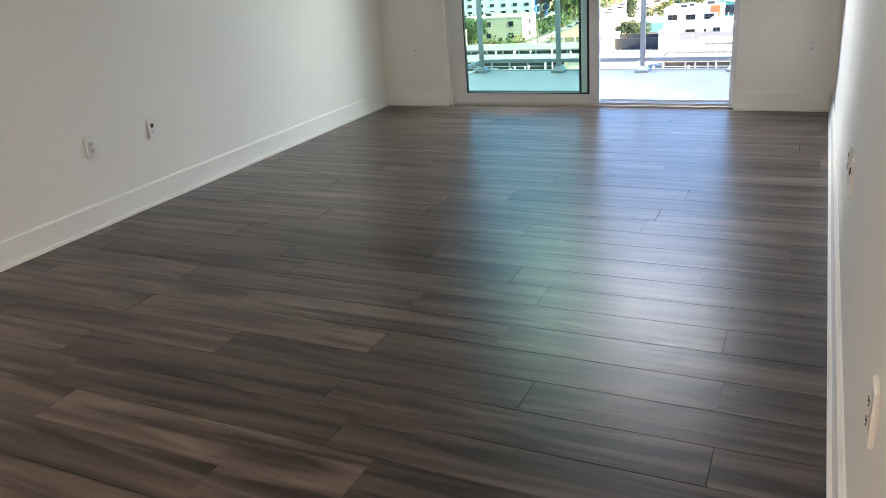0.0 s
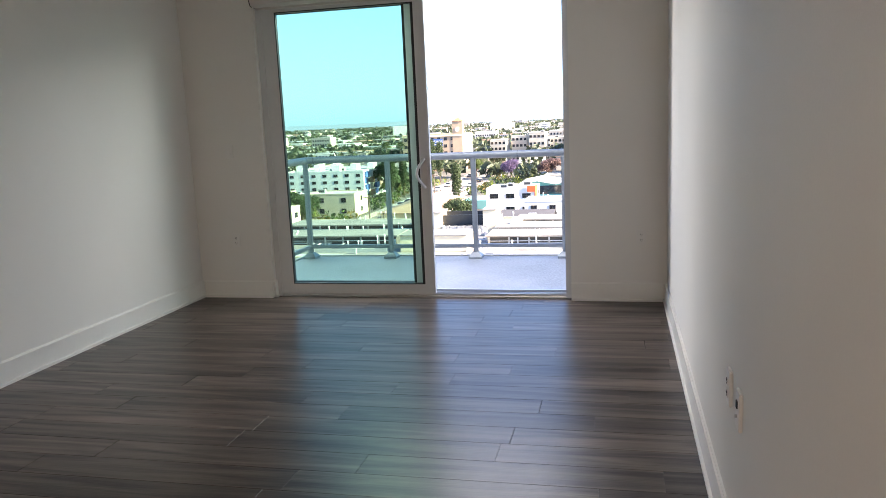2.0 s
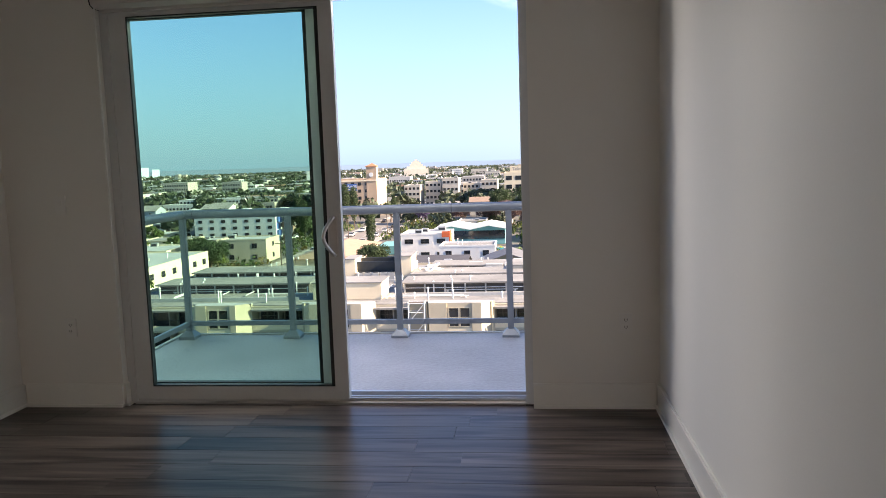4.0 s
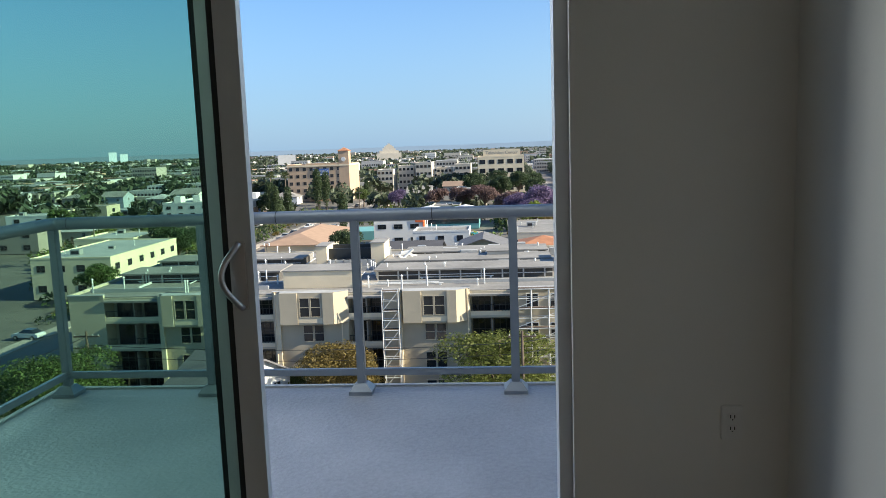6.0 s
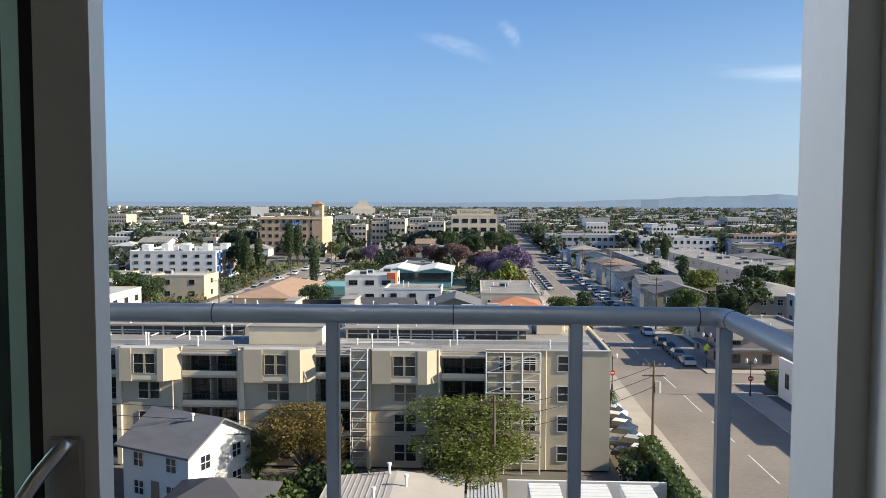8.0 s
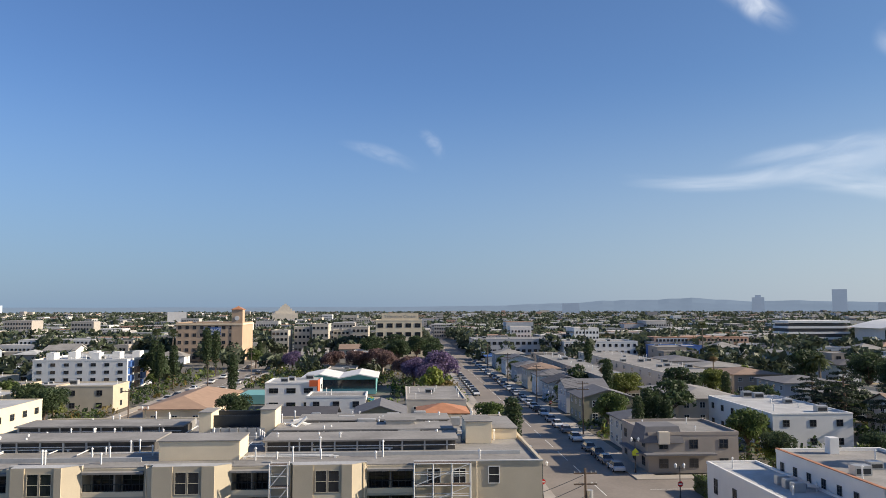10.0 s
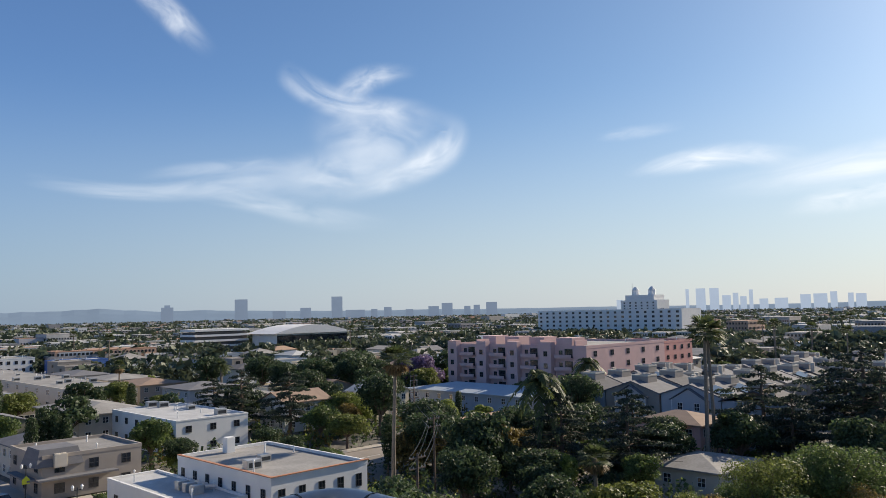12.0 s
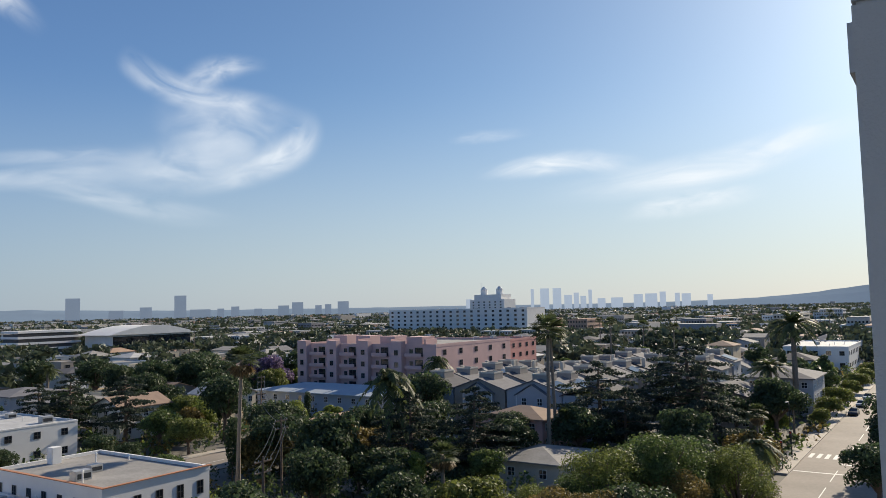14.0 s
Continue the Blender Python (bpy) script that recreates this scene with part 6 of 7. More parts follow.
hot = root("twin_cupola_hotel", (820, 478, G), "tall cream hotel with two roof cupolas", "building")
part("wall", blk((-14, 14, -24, 24, 0, 34), (-12, 12, -19, 19, 34, 40)), WHITE, hot)
for y in (-10, 12):
    part("cupola", MB().tube((0, y, 40), (0, y, 46), 4.5, 4.2, 8).tube((0, y, 46), (0, y, 50), 4.6, 1.2, 8), WHITE, hot)
part("flagpole", MB().tube((0, 16, 40), (0, 16, 55), .3, .15, 6), AC, hot)
for k in range(9):
    win_row(hot, "W", -14, -23, 23, 6, 2 + k * 3.5, 2.2, 1.8, DFRAME)
gl = root("glass_hall", (300, 440, G), "white hall with a glazed front and a curved roof", "building")
part("wall", blk((-22, 34, -12, 18, 0, 13)), WHITE, gl)
part("glass_front", blk((-22.3, 34, -12.3, -12, 2, 12)), WGLASS, gl)
mb = MB()
for k in range(8):
    a0, a1 = -26 + k * 8, -18 + k * 8
    z0, z1 = 13 + 5.5 * math.sin(math.pi * k / 8), 13 + 5.5 * math.sin(math.pi * (k + 1) / 8)
    mb.face(((a0, -14, z0), (a1, -14, z1), (a1, 20, z1), (a0, 20, z0))).face(((a0, -14, 13), (a1, -14, 13), (a1, -14, z1), (a0, -14, z0)))
part("curved_roof", mb, WHITE, gl)
pg = root("parking_deck", (258, 470, G), "long grey open parking deck", "building")
# the core's dark colour stands for shade in the open decks
part("core", blk((-19, 18, -8, 10, 0, 15)), SHADE, pg)
for k in range(5):
    part("slab", blk((-20, 19, -9, 11, k * 3.4 + 2.0, k * 3.4 + 3.3)), WHITE, pg)
block_out(230, 345, 420, 492)

# ---- trees by hand ----
plant("near", .4, 65.0, 1.12, .70)
plant("near2", -13.8, 65.0, .9, .72)
plant("nearg", -36.5, 58, 1.0, .75)
plant("nearg", -31, 50, .8, .6)
plant("nearg", -43, 62, .8, .55)
plant("near", -19, 66.8, .45, .4)
plant("bush", -16.2, 60.5, 1.0)
plant("bush", -14.2, 57, 1.1)
plant("bushy", -20, 56.2, .9)
plant("bushd", -12.6, 62.5, 1.0)
plant("bushy", -24, 68.5, 1.0)
plant("bush", -9.5, 62.8, 1.1)
plant("bushd", 15.2, 66.5, .8)
plant("queen", 16.6, 88, .35)
plant("bushd", -62.5, 114, 1.6)
for x, y, s in ((76, 31.5, .9), (90, 22, .8), (71, 38, .6)):
    plant("near", x, y, s, s * .98)
for x, y, s in ((83, 29, .95), (88, 27.5, .8), (79, 36, .62)):
    plant("nearg", x, y, s, s)
for x, y, s in ((64, 37, .66), (69, 29, .75), (81, 25.5, .75), (67, 33, .78), (73, 27, .7)):
    plant("near2", x, y, s, s)
for x, y, s in ((97.5, 60.5, 1.0), (90.5, 67, .95), (126, 53, 1.3), (136, 41, 1.75), (143, 46, 1.4), (131, 37, 1.2), (88, 149, 1.0)):
    plant("cedar", x, y, s, .5 + s * .42)
for x, y, s in ((91.5, 136, 1.05), (103, 63, .9), (122, 47, .9), (86, 157, .9), (94, 70.5, .9)):
    plant("cedar2", x, y, s)
plant("fan", 74.1, 84.3, 1.15, .9)
plant("fan2", 109.5, 54.6, 1.25, 1.25)
plant("fan2", 115, 56, 1.15, 1.2)
plant("date", 179.5, 31, 1.35, 1.35)
plant("date", 176, 35.5, 1.2, .75)
plant("queen", 90, 70.5, 1.5, 1.65)
plant("queen", 106.3, 23.4, 1.05, .75)
plant("queen", 150, 103, 1.5, 1.4)
plant("fans", 54.4, 203, 1.0, .98)
plant("date", 119.4, 214, .95, .7)
for x, y, s in ((44, 135, .9), (45.6, 134, .8), (47, 133.4, .75), (41.8, 133.5, .8), (53, 194, 1.0), (-77, 250, 1.25), (-74, 246, 1.15), (-71, 250, 1.1), (-72, 296, 1.4), (-70.5, 304, 1.35), (-60, 338, .9)):
    plant("cyp", x, y, s)
for x, y, s in ((43.2, 158, .75), (58.5, 127.5, .95), (43, 200, .6), (43, 236, .6), (42, 280, .7), (-60, 330, .9), (42, 310, .7), (12, 150, .5)):
    plant("broad", x, y, s)
for x, y, s in ((13.1, 242, 1.3), (5, 250, 1.0), (160, 170, 1.35), (168, 178, 1.1), (9, 236, .9), (-42, 310, .9)):
    plant("jaca", x, y, s)
for x, y, s in ((-6, 285, 1.3), (-15, 290, 1.2), (3, 268, 1.1), (-25, 300, 1.1)):
    plant("mauve", x, y, s)
for x, y, s in ((84, 91, 1.15), (87, 87, 1.3), (89.5, 82, 1.3), (92, 78, 1.25), (94, 83, 1.3), (96, 88, 1.3), (97, 78, 1.1), (91, 93, 1.2), (99, 84, 1.1)):
    plant("olive", x, y, s)
for x, y, s in ((109, 137, 1.1), (106, 131, 1.0), (112, 143, .9), (104, 141, .9), (96, 102, .8), (118, 108, .7), (152, 30, .8)):
    plant("lime", x, y, s)
for x, y, s in ((-77, 168, .9), (-73, 166, .8), (-75, 175, .75), (130, 180, 1.2), (136, 170, 1.25), (142, 182, 1.3), (126, 190, 1.1), (150, 190, 1.2), (120, 170, 1.0), (158, 195, 1.2), (128, 205, 1.2), (120, 222, 1.2), (165, 205, 1.2)):
    plant("dark", x, y, s)
for x, y, s in ((133, 160, 1.1), (146, 172, 1.2), (140, 196, 1.2), (115, 155, .9), (175, 190, 1.2), (185, 200, 1.2), (148, 36, .8), (152, 41, .9), (146, 60, .7), (0, 330, 1.2), (14, 320, 1.1), (-12, 345, 1.3), (8, 350, 1.3), (-2, 372, 1.3), (16, 380, 1.1), (76, 112, .5)):
    plant("dark2", x, y, s)
for k in range(10):
    plant("broad2", 168 + k * 13, 25.0, .5 + .1 * (k % 3))
for k in range(16):
    plant("bushd" if k % 2 else "bush", 64 + (k * 17) % 40, 42 + (k * 11) % 26, .8 + .1 * (k % 4))

# ---- cars ----
def car():
    r = root("parked_car", (0, 0, G), "parked car with dark windows", "car", "parked cars")
    mb = MB()
    prof = [(-2.2, .35), (-2.25, .75), (-1.9, .92), (-1.3, .98), (1.0, .95), (2.0, .82), (2.25, .6), (2.2, .35)]
    for s, e in ((-.86, .86),):
        for (a0, z0), (a1, z1) in zip(prof, prof[1:] + prof[:1]):
            mb.face(((s, a0, z0), (e, a0, z0), (e, a1, z1), (s, a1, z1)))
        mb.face([(s, p, z) for p, z in prof]).face([(e, p, z) for p, z in prof])
    part("body", mb, CARPAINT, r)
    mb = MB()
    lo = [(-.82, -1.7, .95), (.82, -1.7, .95), (.82, 1.05, .95), (-.82, 1.05, .95)]
    hi = [(-.62, -1.1, 1.42), (.62, -1.1, 1.42), (.62, .25, 1.42), (-.62, .25, 1.42)]
    for k in range(4):
        mb.face((lo[k], lo[(k + 1) % 4], hi[(k + 1) % 4], hi[k]))
    part("glasshouse", mb, WGLASS, r)
    part("car_roof", MB().soft(-.64, .64, -1.14, .3, 1.40, 1.46, .02), CARPAINT, r)
    for x in (-.86, .86):
        for y in (-1.4, 1.4):
            w = part("wheel", MB().tube((x - .1, y, .32), (x + .1, y, .32), .32, n=14).tube((x - .105, y, .32), (x + .105, y, .32), .19, n=10, m=1), [TYRE, STEEL], r)
    return r


c0 = car()
c0.location = (34.0, 120, G - .02)
rc = random.Random(4)
for y in (126, 131, 137, 147, 157, 164, 172, 181, 188, 194, 201, 208, 214, 222, 229, 236, 243, 251, 258, 266, 273, 281, 290, 299, 310, 322, 335, 350):
    copy_thing(c0, pose(34.0 + rc.uniform(-.15, .15), y, G - .02, 0, 0, rc.choice((0, 180))))
for y in (128, 134, 150, 168, 178, 224, 230.5, 237, 244, 251, 258, 266, 275, 284, 300, 320):
    copy_thing(c0, pose(22.5, y, G - .02, 0, 0, rc.choice((0, 180))))
for k in range(8):
    copy_thing(c0, pose(16.4 + rc.uniform(-.3, .3), 66 + k * 3.0 + 8, G - .01, 0, 0, 62))
for y in (213, 222, 240, 262, 280, 300, 325):
    copy_thing(c0, pose(-53.3, y, G - .02, 0, 0, 0))
    copy_thing(c0, pose(-62.7, y + 3, G - .02, 0, 0, 180))
for x, y, a in ((88.5, 66.5, 70), (118, 86, 10), (112, 80, 100), (-58, 120, 0), (-66.5, 99, 80), (160, 13, 90), (190, 21.5, 90), (205, 21.5, 90), (220, 21.5, 90)):
    copy_thing(c0, pose(x, y, G - .015, 0, 0, a))


# ---- poles, lamps, signs and wires ----
def utility_pole(x, y, h, arms=2, box=False):
    r = root("utility_pole", (x, y, G), "weathered wooden utility pole with cross-arms", "utility pole")
    part("pole", MB().tube((0, 0, -.2), (0, 0, h), .17, .11, 8), POLEWOOD, r)
    for k in range(arms):
        z = h - .5 - k * 1.1
        a = part("cross_arm", blk((-1.2, 1.2, -.07, .07, z - .07, z + .07)), POLEWOOD, r)
        for px in (-1.1, -.6, .6, 1.1):
            part("insulator", MB().tube((px, 0, z + .07), (px, 0, z + .25), .05, .03, 6), AC, a)
    if box:
        part("transformer", MB().tube((.45, 0, h - 3.4), (.45, 0, h - 2.2), .33, n=12), AC, r)
    return r


def wire(p, q, sag, n=10):
    pts = [tuple(Vector(p).lerp(Vector(q), k / n) - Vector((0, 0, sag * 4 * (k / n) * (1 - k / n)))) for k in range(n + 1)]
    tagged(part("power_line", MB().sweep(pts, .03, 4), DARKMETAL), "thin black overhead power line", "power line")


for x, y, h, n, b in ((77.8, 79.7, 10.5, 2, False), (19.6, 80, 8.6, 2, True), (36.8, 153, 10.5, 2, False), (-37, 63, 9.5, 2, False), (36.8, 205, 10, 2, False), (36.8, 260, 10, 2, False), (36.8, 320, 10, 2, False), (-50.5, 150, 10, 1, False), (-50.5, 210, 10, 1, False), (-50.5, 270, 10, 1, False), (104, 112, 10, 2, False), (130, 140, 10, 2, False), (58, 62, 10, 2, False), (2.4, 62.6, 9.0, 1, False)):
    utility_pole(x, y, h, n, b)
for z, o in ((10.2, -1.0), (10.2, 1.0), (9.0, -1.0), (9.0, .9)):
    wire((77.8 + o, 79.7, G + z), (104 + o, 112, G + z - .4), .7)
    wire((77.8 + o, 79.7, G + z), (58 + o, 62, G + z - .4), .6)
    wire((104 + o, 112, G + z - .4), (130 + o, 140, G + z - .4), .7)
    wire((36.8 + o, 153, G + z), (36.8 + o, 205, G + z - .3), .8)
    wire((36.8 + o, 205, G + z - .3), (36.8 + o, 260, G + z - .3), .8)
for z in (8.2, 7.2, 6.0):
    wire((-37, 63, G + z), (2.4, 62.6, G + z - .2), .6, 14)
    wire((2.4, 62.6, G + z - .2), (19.6, 80, G + z - .2), .5)
    wire((77.8, 79.7, G + z - .8), (97, 52, G + z - 1.5), .6)
wire((77.8, 79.7, G + 9.5), (81.5, 76, G), 0)
wire((-37, 63, G + 9), (-46, 52, G + 7), .4)


def street_lamp(x, y, h=4.6, twin=True, sign=None):
    r = root("street_lamp", (x, y, G + .13), "dark twin-globe street lamp" if twin else "tall grey street lamp", "street lamp")
    part("pole", MB().tube((0, 0, 0), (0, 0, .8), .16, .1, 8).tube((0, 0, .8), (0, 0, h), .07, .055, 8), DARKMETAL, r)
    if twin:
        part("arm", MB().tube((-.55, 0, h - .3), (.55, 0, h - .3), .04, n=6), DARKMETAL, r)
        for s in (-.55, .55):
            part("globe", MB().tube((s, 0, h - .3), (s, 0, h + .1), .1, .2, 8).tube((s, 0, h + .1), (s, 0, h + .35), .2, .05, 8), PIPE, r)
    else:
        part("arm", MB().sweep([(0, 0, h), (-.4, 0, h + .5), (-1.8, 0, h + .6)], .05, 6), AC, r)
        part("lamp_head", MB().soft(-2.5, -1.7, -.15, .15, h + .5, h + .65, .04), AC, r)
    if sign == "stop":
        s = part("stop_sign", MB().face([(.38 * math.cos(radians(22.5 + 45 * k)), -.12, 2.3 + .38 * math.sin(radians(22.5 + 45 * k))) for k in range(8)]).face([(.38 * math.cos(radians(22.5 + 45 * k)), -.10, 2.3 + .38 * math.sin(radians(22.5 + 45 * k))) for k in range(7, -1, -1)]), SIGNRED, r, "red octagonal stop sign")
        part("sign_bar", blk((-.25, .25, -.13, -.121, 2.22, 2.38)), PIPE, s)
    if sign == "school":
        part("warning_sign", MB().face(((-.5, -.12, 2.6), (.5, -.12, 2.6), (.5, -.12, 3.2), (0, -.12, 3.7), (-.5, -.12, 3.2))), SIGNYEL, r, "yellow-green warning sign")
    return r


street_lamp(19.2, 102, 4.6, True, "stop")
street_lamp(36.2, 117.2, 5.0, True, "school")
street_lamp(36.6, 99.5, 4.6, True, "stop")
street_lamp(20.2, 150, 4.6)
street_lamp(36.8, 186, 4.6, True, "stop")
street_lamp(95, 100, 8, False)
street_lamp(137, 25, 8, False)
street_lamp(108, 78, 8, False)
for y in (160, 200, 240):
    street_lamp(-50.6, y, 5)
for x, y in ((134.5, 24.5), (125, 24.2)):
    r = root("traffic_signal", (x, y, G + .13), "traffic signal on a dark pole", "traffic signal")
    part("pole", MB().tube((0, 0, 0), (0, 0, 4.2), .08, n=8), DARKMETAL, r)
    h = part("signal_head", MB().soft(-.45, -.1, -.2, .2, 3.1, 4.2, .03), DARKMETAL, r)
    part("red_lens", MB().tube((-.47, 0, 3.95), (-.45, 0, 3.95), .13, n=12), SIGNRED, h)

# ---- houses and trees that fill the blocks between ----
rf = random.Random(12)
MATS = (SAND, WHITE, GREYW, CREAM, TAUPE, WHITE, BEIGE, BLUEGREY)
ROOFS = (GREYROOF, FLATROOF, BROWNROOF, DARKROOF, TANROOF, WHITEROOF, FLATROOF)
count = 0
for gy in range(118, 400, 27):
    for gx in range(-240, 460, 28):
        az = math.degrees(math.atan2(gx, gy))
        if not -33 < az < 90:
            continue
        x, y = gx + rf.uniform(-5, 5), gy + rf.uniform(-4, 4)
        w, d = rf.uniform(10, 16), rf.uniform(9, 15)
        near = math.hypot(x, y)
        if not is_free(x, y, max(w, d) / 2 + 1):
            continue
        count += 1
        side = "W" if x > 0 else "E"
        kind = rf.random()
        if kind < (.6 if az < 25 else .45):
            flat_block("flat_roof_house", "flat-roofed city house with plain windows", x - w / 2, x + w / 2, y - d / 2, y + d / 2, G + rf.choice((4.0, 4.4, 6.4, 7)), rf.choice(MATS), rf.choice((FLATROOF, WHITEROOF, FLATROOF)), 2, (3, 3) if near < 200 else (2, 1), side, .4, (1.4, 1.3) if near < 230 else (2.0, 1.4), DFRAME, 2 if near < 300 else 0, "house", group="city houses")
        else:
            house("city_house", "pitched-roof city house with plain windows", x - w / 2, x + w / 2, y - d / 2, y + d / 2, G + rf.choice((3.4, 6, 6.4)), rf.uniform(1.4, 2.4), rf.choice(MATS), rf.choice(ROOFS), rf.choice(("hip", "gable")), rf.choice("xy"), (3, 3) if near < 200 else (2, 1), side, 2, .5, None, "city houses")
for gy in range(30, 118, 18):
    for gx in range(150, 520, 25):
        x, y = gx + rf.uniform(-4, 4), gy + rf.uniform(-3, 3)
        w, d = rf.uniform(11, 16), rf.uniform(9, 13)
        if x > 215 and is_free(x, y, 8):
            house("city_house", "pitched-roof city house with plain windows", x - w / 2, x + w / 2, y - d / 2, y + d / 2, G + rf.choice((3.4, 6, 7.4)), rf.uniform(1.2, 2.2), rf.choice(MATS), rf.choice(ROOFS), rf.choice(("hip", "gable")), rf.choice("xy"), (1, 2), "W", 2, .5, None, "city houses")
kinds = ("broad", "broad", "dark", "dark2", "dark", "lime", "dark2", "cyp", "fans", "broad", "dark2", "olive", "dark", "broad2")
SPOTS = []
n = 0
for k in range(4200):
    az, dist = radians(rf.uniform(-33, 91)), 60 + 560 * rf.random() ** .8
    x, y = dist * math.sin(az), dist * math.cos(az)
    deg = math.degrees(az)
    dens = .42 if deg > 38 else (.36 if deg > 22 else .14)
    if rf.random() > dens or (dist < 120 and deg < 38):
        continue
    if not any(a + 2.2 < x < b - 2.2 and c + 2.2 < y < d - 2.2 for a, b, c, d in TAKEN) and is_free(x, y, -1.5):
        if dist > 290:
            SPOTS.append((x, y))
            n += .35
            continue
        s = rf.uniform(.55, 1.15)
        kd = rf.choice(kinds)
        if dist > 170 and kd + "_far" in KINDS:
            kd += "_far"
        plant(kd, x, y, s, s * rf.uniform(.8, 1.1))
        n += 1
        if n >= 640:
            break
for x, y, s in ((300, 120, 1.05), (330, 132, 1.0), (270, 96, 1.0), (280, 88, .95), (362, 150, 1.0), (420, 130, 1.1), (440, 140, 1.0), (210, 150, .9), (172, 220, .8), (240, 260, .8), (260, 330, 1.0), (132, 330, 1.0), (150, 420, 1.0), (90, 370, .9), (-86, 300, .9), (-98, 320, .9), (-95, 170, .75), (500, 90, 1.1), (480, 70, 1.1), (460, 60, 1.05), (-80, 330, .9)):
    plant("fan2", x, y, s)

# ---- undergrowth: garden shrubs and ivy that cover the ground between the houses ----
rng = np.random.RandomState(21)
for leaf, share, label in ((LEAFD, .45, "dark green garden undergrowth"), (LEAF, .28, "mid-green garden undergrowth"), (LEAFY, .12, "yellow-green garden undergrowth"), (LEAFO, .15, "olive-brown garden undergrowth")):
    pts = []
    for k in range(int(9000 * share)):
        az, dist = radians(rng.uniform(-33, 91)), 55 + 260 * rng.uniform() ** .75
        x, y = dist * math.sin(az), dist * math.cos(az)
        if math.degrees(az) < 38 and dist < 112 or not is_free(x, y, -1.2 if math.degrees(az) > 40 else .5):
            continue
        r, h = rng.uniform(1.0, 2.6), rng.uniform(1.0, 3.6)
        q = 46 if dist < 140 else 22
        d = rng.normal(size=(q, 3))
        d /= np.linalg.norm(d, axis=1)[:, None]
        d[:, 2] = np.abs(d[:, 2])
        c = d * np.array([r, r, h]) * rng.uniform(.6, 1.0, (q, 1)) + np.array([x, y, G])
        a, e = rng.normal(size=(q, 3)), rng.normal(size=(q, 3))
        w = .14 if dist < 140 else .24
        pts.append(np.stack([c - a * w, c - e * w, c + a * w, c + e * w], 1).reshape(-1, 3))
    pts = np.concatenate(pts)
    mb = MB()
    mb.v, mb.f = pts.tolist(), [(4 * j, 4 * j + 1, 4 * j + 2, 4 * j + 3) for j in range(len(pts) // 4)]
    mb.m = [0] * len(mb.f)
    tagged(part("undergrowth", mb, leaf), label + " between the houses", "shrubs", kind="stuff")

# ---- the far city: what nobody could count ----
rng = np.random.RandomState(8)
wall_mb, roof_mb, glaze = MB(), MB(), MB()
for k in range(5200):
    az, dist = radians(rng.uniform(-36, 96)), 430 + 3300 * rng.uniform() ** 1.9
    x, y = dist * math.sin(az), dist * math.cos(az)
    if dist < 640 and not is_free(x, y, 9):
        continue
    if 18 < x < 39 and y < 1500 or -67 < x < -49 and y < 1200:
        continue
    w, d = rng.uniform(5, 13), rng.uniform(5, 13)
    h = rng.choice([3.5, 4.5, 6, 7, 9]) if rng.uniform() < .985 else rng.uniform(11, 16)
    if rng.uniform() < .1:
        w *= 2.2
    wall_mb.box(x - w, x + w, y - d, y + d, G - .2, G + h)
    roof_mb.box(x - w + .3, x + w - .3, y - d + .3, y + d - .3, G + h, G + h + rng.uniform(.15, .5))
    if dist < 1500:
        for s in range(int(h // 3)):
            for j in range(int(w)):
                c = x - w + 1 + j * 2.0
                glaze.face(((c, y - d - .06, G + s * 3 + 1.1), (c + 1.1, y - d - .06, G + s * 3 + 1.1), (c + 1.1, y - d - .06, G + s * 3 + 2.4), (c, y - d - .06, G + s * 3 + 2.4)))
            if x > 60:
                for j in range(int(d)):
                    c = y - d + 1 + j * 2.0
                    glaze.face(((x - w - .06, c, G + s * 3 + 1.1), (x - w - .06, c + 1.1, G + s * 3 + 1.1), (x - w - .06, c + 1.1, G + s * 3 + 2.4), (x - w - .06, c, G + s * 3 + 2.4)))
tagged(part("far_houses", wall_mb, FARWALL), "far pale city houses down to the horizon", "houses", kind="stuff")
tagged(part("far_roofs", roof_mb, FARROOF), "far flat roofs of the city", "roofs", kind="stuff")
tagged(part("far_windows", glaze, WGLASS), "dark windows of the far houses", "windows", kind="stuff")

pts, faces = [], []
for k in range(20000 + len(SPOTS)):
    az, dist = radians(rng.uniform(-37, 97)), 420 + 3600 * rng.uniform() ** 1.7
    x, y = dist * math.sin(az), dist * math.cos(az)
    if k >= 20000:
        x, y = SPOTS[k - 20000]
    elif 20 < x < 37 and y < 1500 or -65 < x < -51 and y < 1200 or (dist < 640 and not is_free(x, y, 3)):
        continue
    r, h = rng.uniform(3.5, 7.5), rng.uniform(5, 11)
    q = 110 if k >= 20000 else (44 if dist < 800 else 15)
    d = rng.normal(size=(q, 3))
    d /= np.linalg.norm(d, axis=1)[:, None]
    c = d * np.array([r, r, h * .45]) * .8 + np.array([x, y, G + h * .6])
    a, b = rng.normal(size=(q, 3)), rng.normal(size=(q, 3))
    s = r * (.13 if k >= 20000 else (.16 if dist < 800 else .27))
    quad = np.stack([c - a * s, c - b * s, c + a * s, c + b * s], 1).reshape(-1, 3)
    i = len(pts)
    pts += quad.tolist()
    faces += [(i + 4 * j, i + 4 * j + 1, i + 4 * j + 2, i + 4 * j + 3) for j in range(q)]
mb = MB()
mb.v, mb.f, mb.m = pts, faces, [0] * len(faces)
tagged(part("far_trees", mb, FARTREE), "far dark green tree crowns between the houses", "trees", kind="stuff")


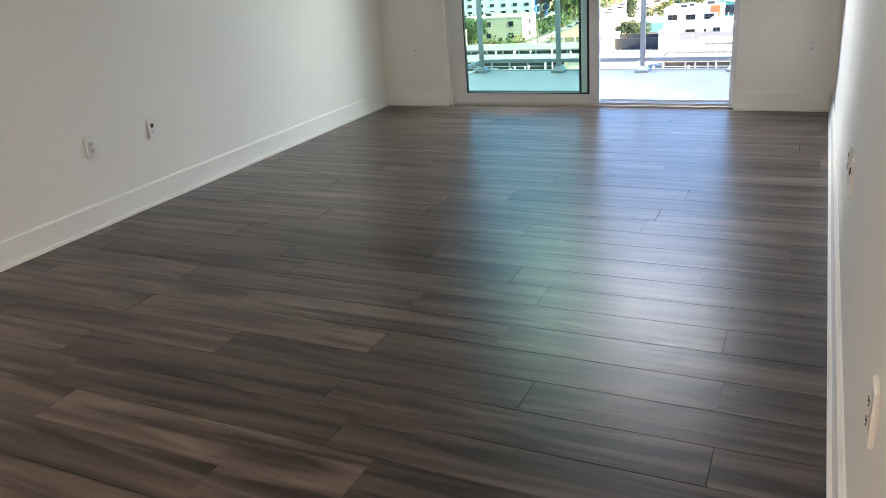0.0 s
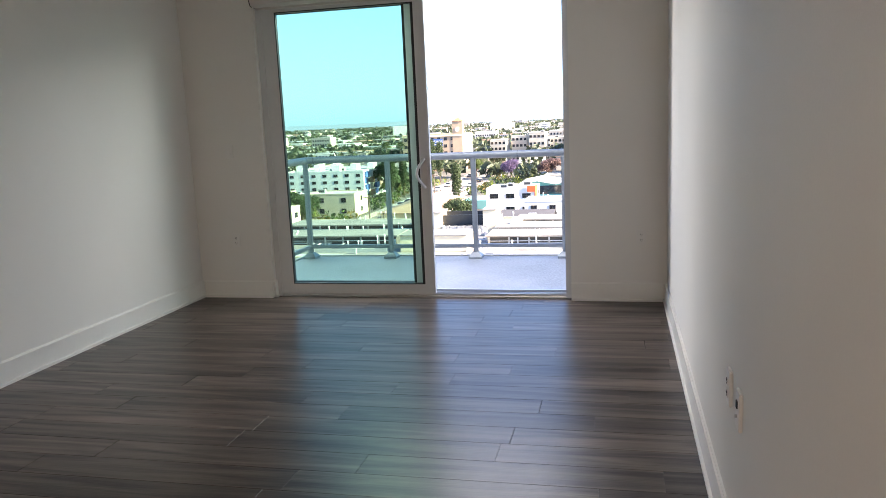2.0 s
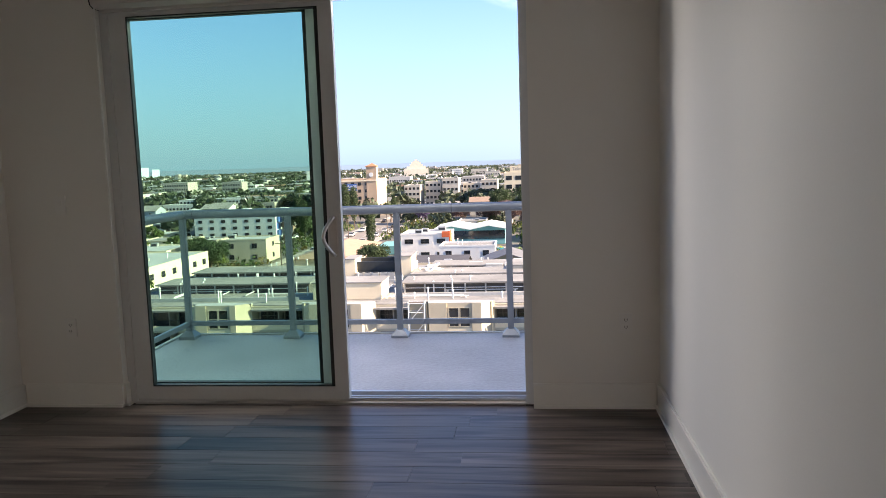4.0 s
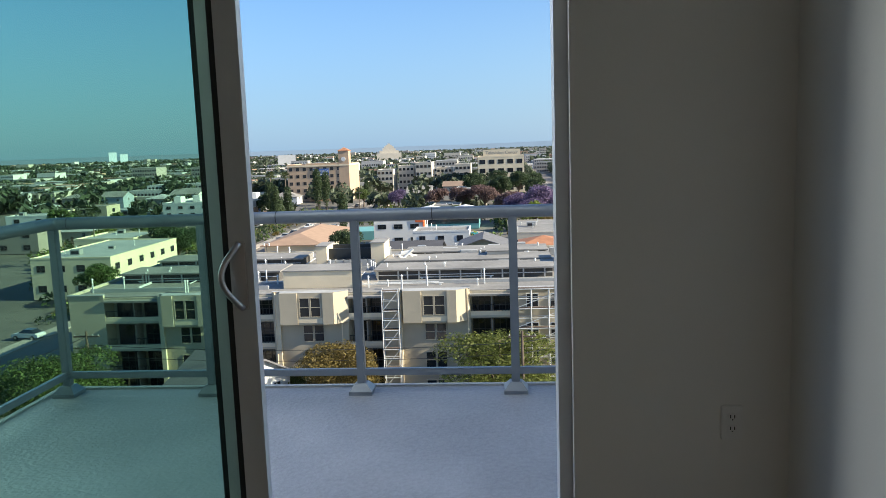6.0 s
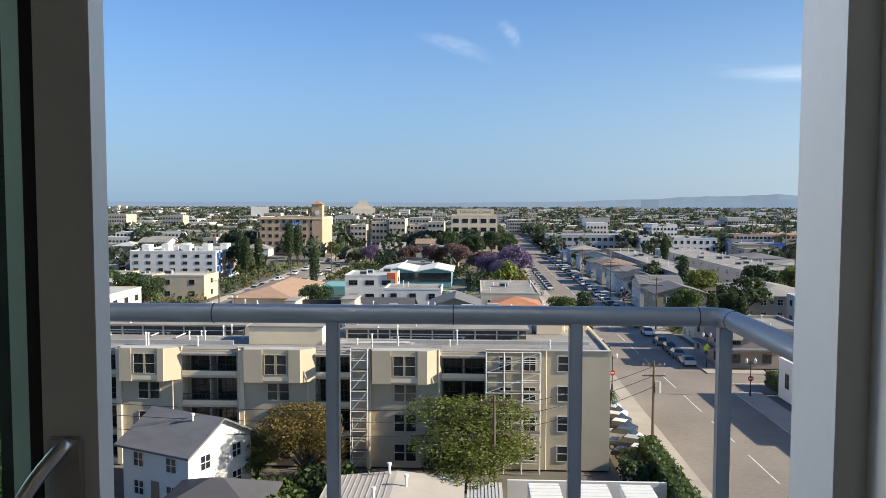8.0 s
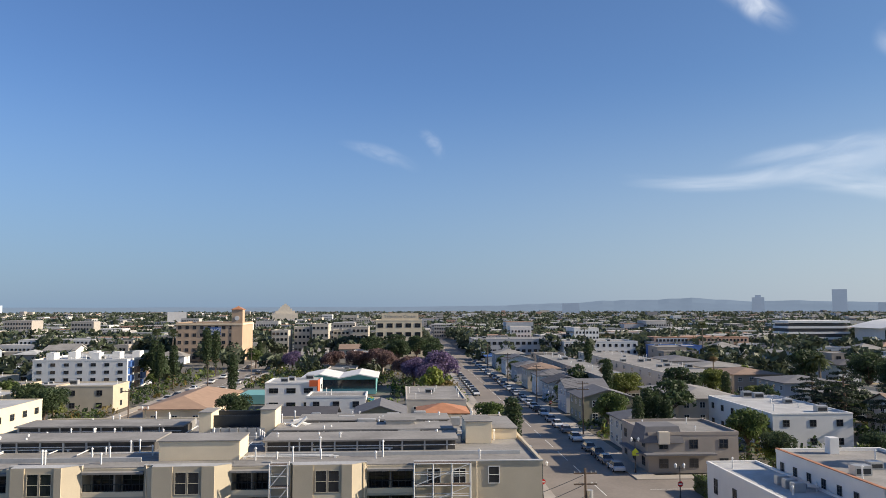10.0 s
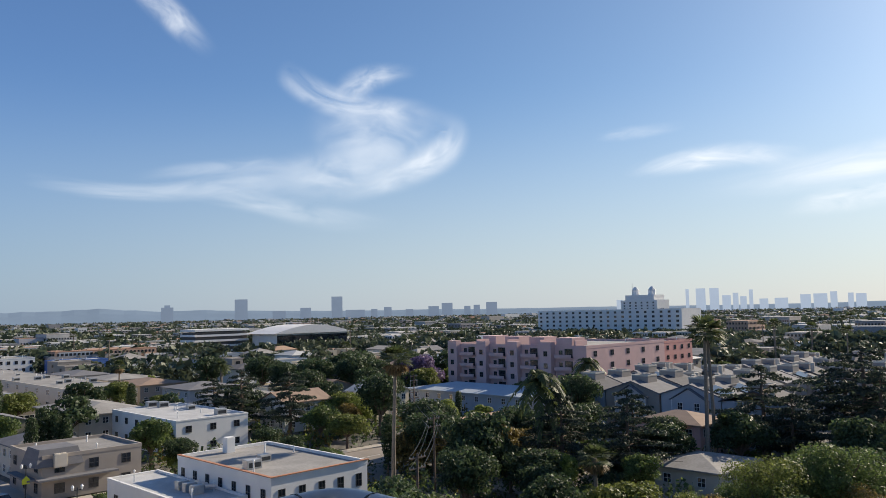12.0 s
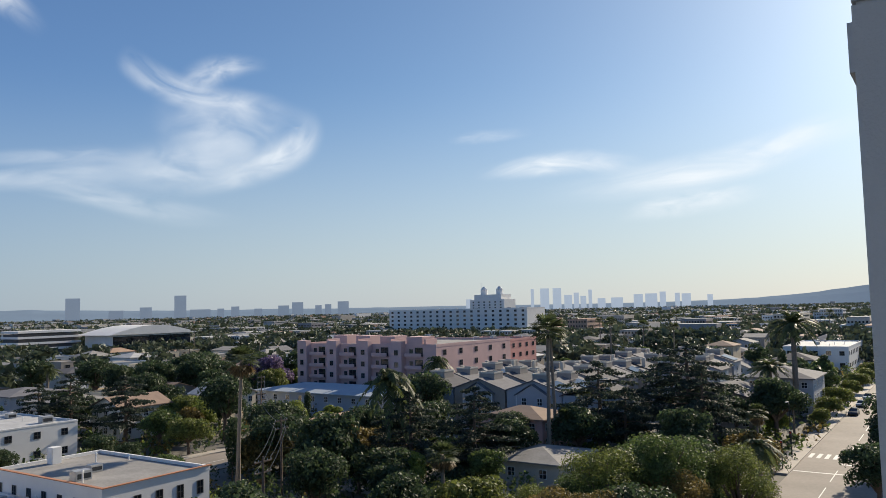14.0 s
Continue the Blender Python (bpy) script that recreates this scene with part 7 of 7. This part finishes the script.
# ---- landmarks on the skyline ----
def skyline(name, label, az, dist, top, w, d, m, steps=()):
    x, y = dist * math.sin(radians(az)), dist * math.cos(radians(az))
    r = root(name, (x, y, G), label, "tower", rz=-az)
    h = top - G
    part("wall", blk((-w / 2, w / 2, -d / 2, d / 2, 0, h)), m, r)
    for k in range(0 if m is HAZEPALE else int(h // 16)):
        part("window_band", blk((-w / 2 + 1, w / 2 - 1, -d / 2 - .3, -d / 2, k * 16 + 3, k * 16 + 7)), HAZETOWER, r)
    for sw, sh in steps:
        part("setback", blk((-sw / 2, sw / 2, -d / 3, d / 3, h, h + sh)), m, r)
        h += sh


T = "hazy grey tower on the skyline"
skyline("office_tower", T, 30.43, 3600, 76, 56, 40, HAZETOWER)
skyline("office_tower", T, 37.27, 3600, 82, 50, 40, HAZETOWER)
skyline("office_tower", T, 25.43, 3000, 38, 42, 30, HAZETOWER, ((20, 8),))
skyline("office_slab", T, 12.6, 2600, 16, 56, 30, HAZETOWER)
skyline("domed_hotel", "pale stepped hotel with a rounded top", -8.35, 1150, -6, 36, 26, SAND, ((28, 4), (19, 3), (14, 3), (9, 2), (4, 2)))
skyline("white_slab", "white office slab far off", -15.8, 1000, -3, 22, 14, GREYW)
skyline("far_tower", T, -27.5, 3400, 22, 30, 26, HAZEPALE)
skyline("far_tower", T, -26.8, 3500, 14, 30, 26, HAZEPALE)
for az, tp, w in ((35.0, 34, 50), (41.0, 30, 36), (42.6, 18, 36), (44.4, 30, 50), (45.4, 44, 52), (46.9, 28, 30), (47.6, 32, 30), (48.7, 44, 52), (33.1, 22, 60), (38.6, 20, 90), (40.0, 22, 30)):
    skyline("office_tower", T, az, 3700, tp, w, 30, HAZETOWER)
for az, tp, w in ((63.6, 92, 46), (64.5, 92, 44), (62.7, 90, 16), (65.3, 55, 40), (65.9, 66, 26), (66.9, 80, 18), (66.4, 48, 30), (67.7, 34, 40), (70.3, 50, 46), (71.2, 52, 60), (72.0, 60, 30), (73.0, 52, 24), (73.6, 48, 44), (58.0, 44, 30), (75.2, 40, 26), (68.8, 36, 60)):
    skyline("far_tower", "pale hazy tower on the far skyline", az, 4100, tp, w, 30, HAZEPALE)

# ---- floor planks: objects of their own on a few shared meshes ----
PW, GAP = 0.181, 0.0006
PLANKS = {}
rng = random.Random(5)
row = 0
y = 0.03
while y - PW > YB:
    x = XL - rng.uniform(0.0, 1.2)
    while x < XR:
        a, b = max(x, XL), min(x + 1.22, XR)
        if b - a > 0.03:
            key = round(b - a, 2)
            if key not in PLANKS:
                w, h = key / 2 - GAP, PW / 2 - GAP
                mb = MB()
                c = 0.0012
                lo = [(-w, -h, -0.004), (w, -h, -0.004), (w, h, -0.004), (-w, h, -0.004)]
                mid = [(p, q, -c * 0.6) for p, q, _ in lo]
                hi = [(-w + c, -h + c, 0), (w - c, -h + c, 0), (w - c, h - c, 0), (-w + c, h - c, 0)]
                for k in range(4):
                    j = (k + 1) % 4
                    mb.face((lo[k], lo[j], mid[j], mid[k])).face((mid[k], mid[j], hi[j], hi[k]))
                mb.face(hi)
                PLANKS[key] = mb.mesh("plank", [PLANK])
            part("plank", PLANKS[key], [], floor, "", ((a + b) / 2, y - PW / 2, 0))
        x += 1.22
    y -= PW
    row += 1
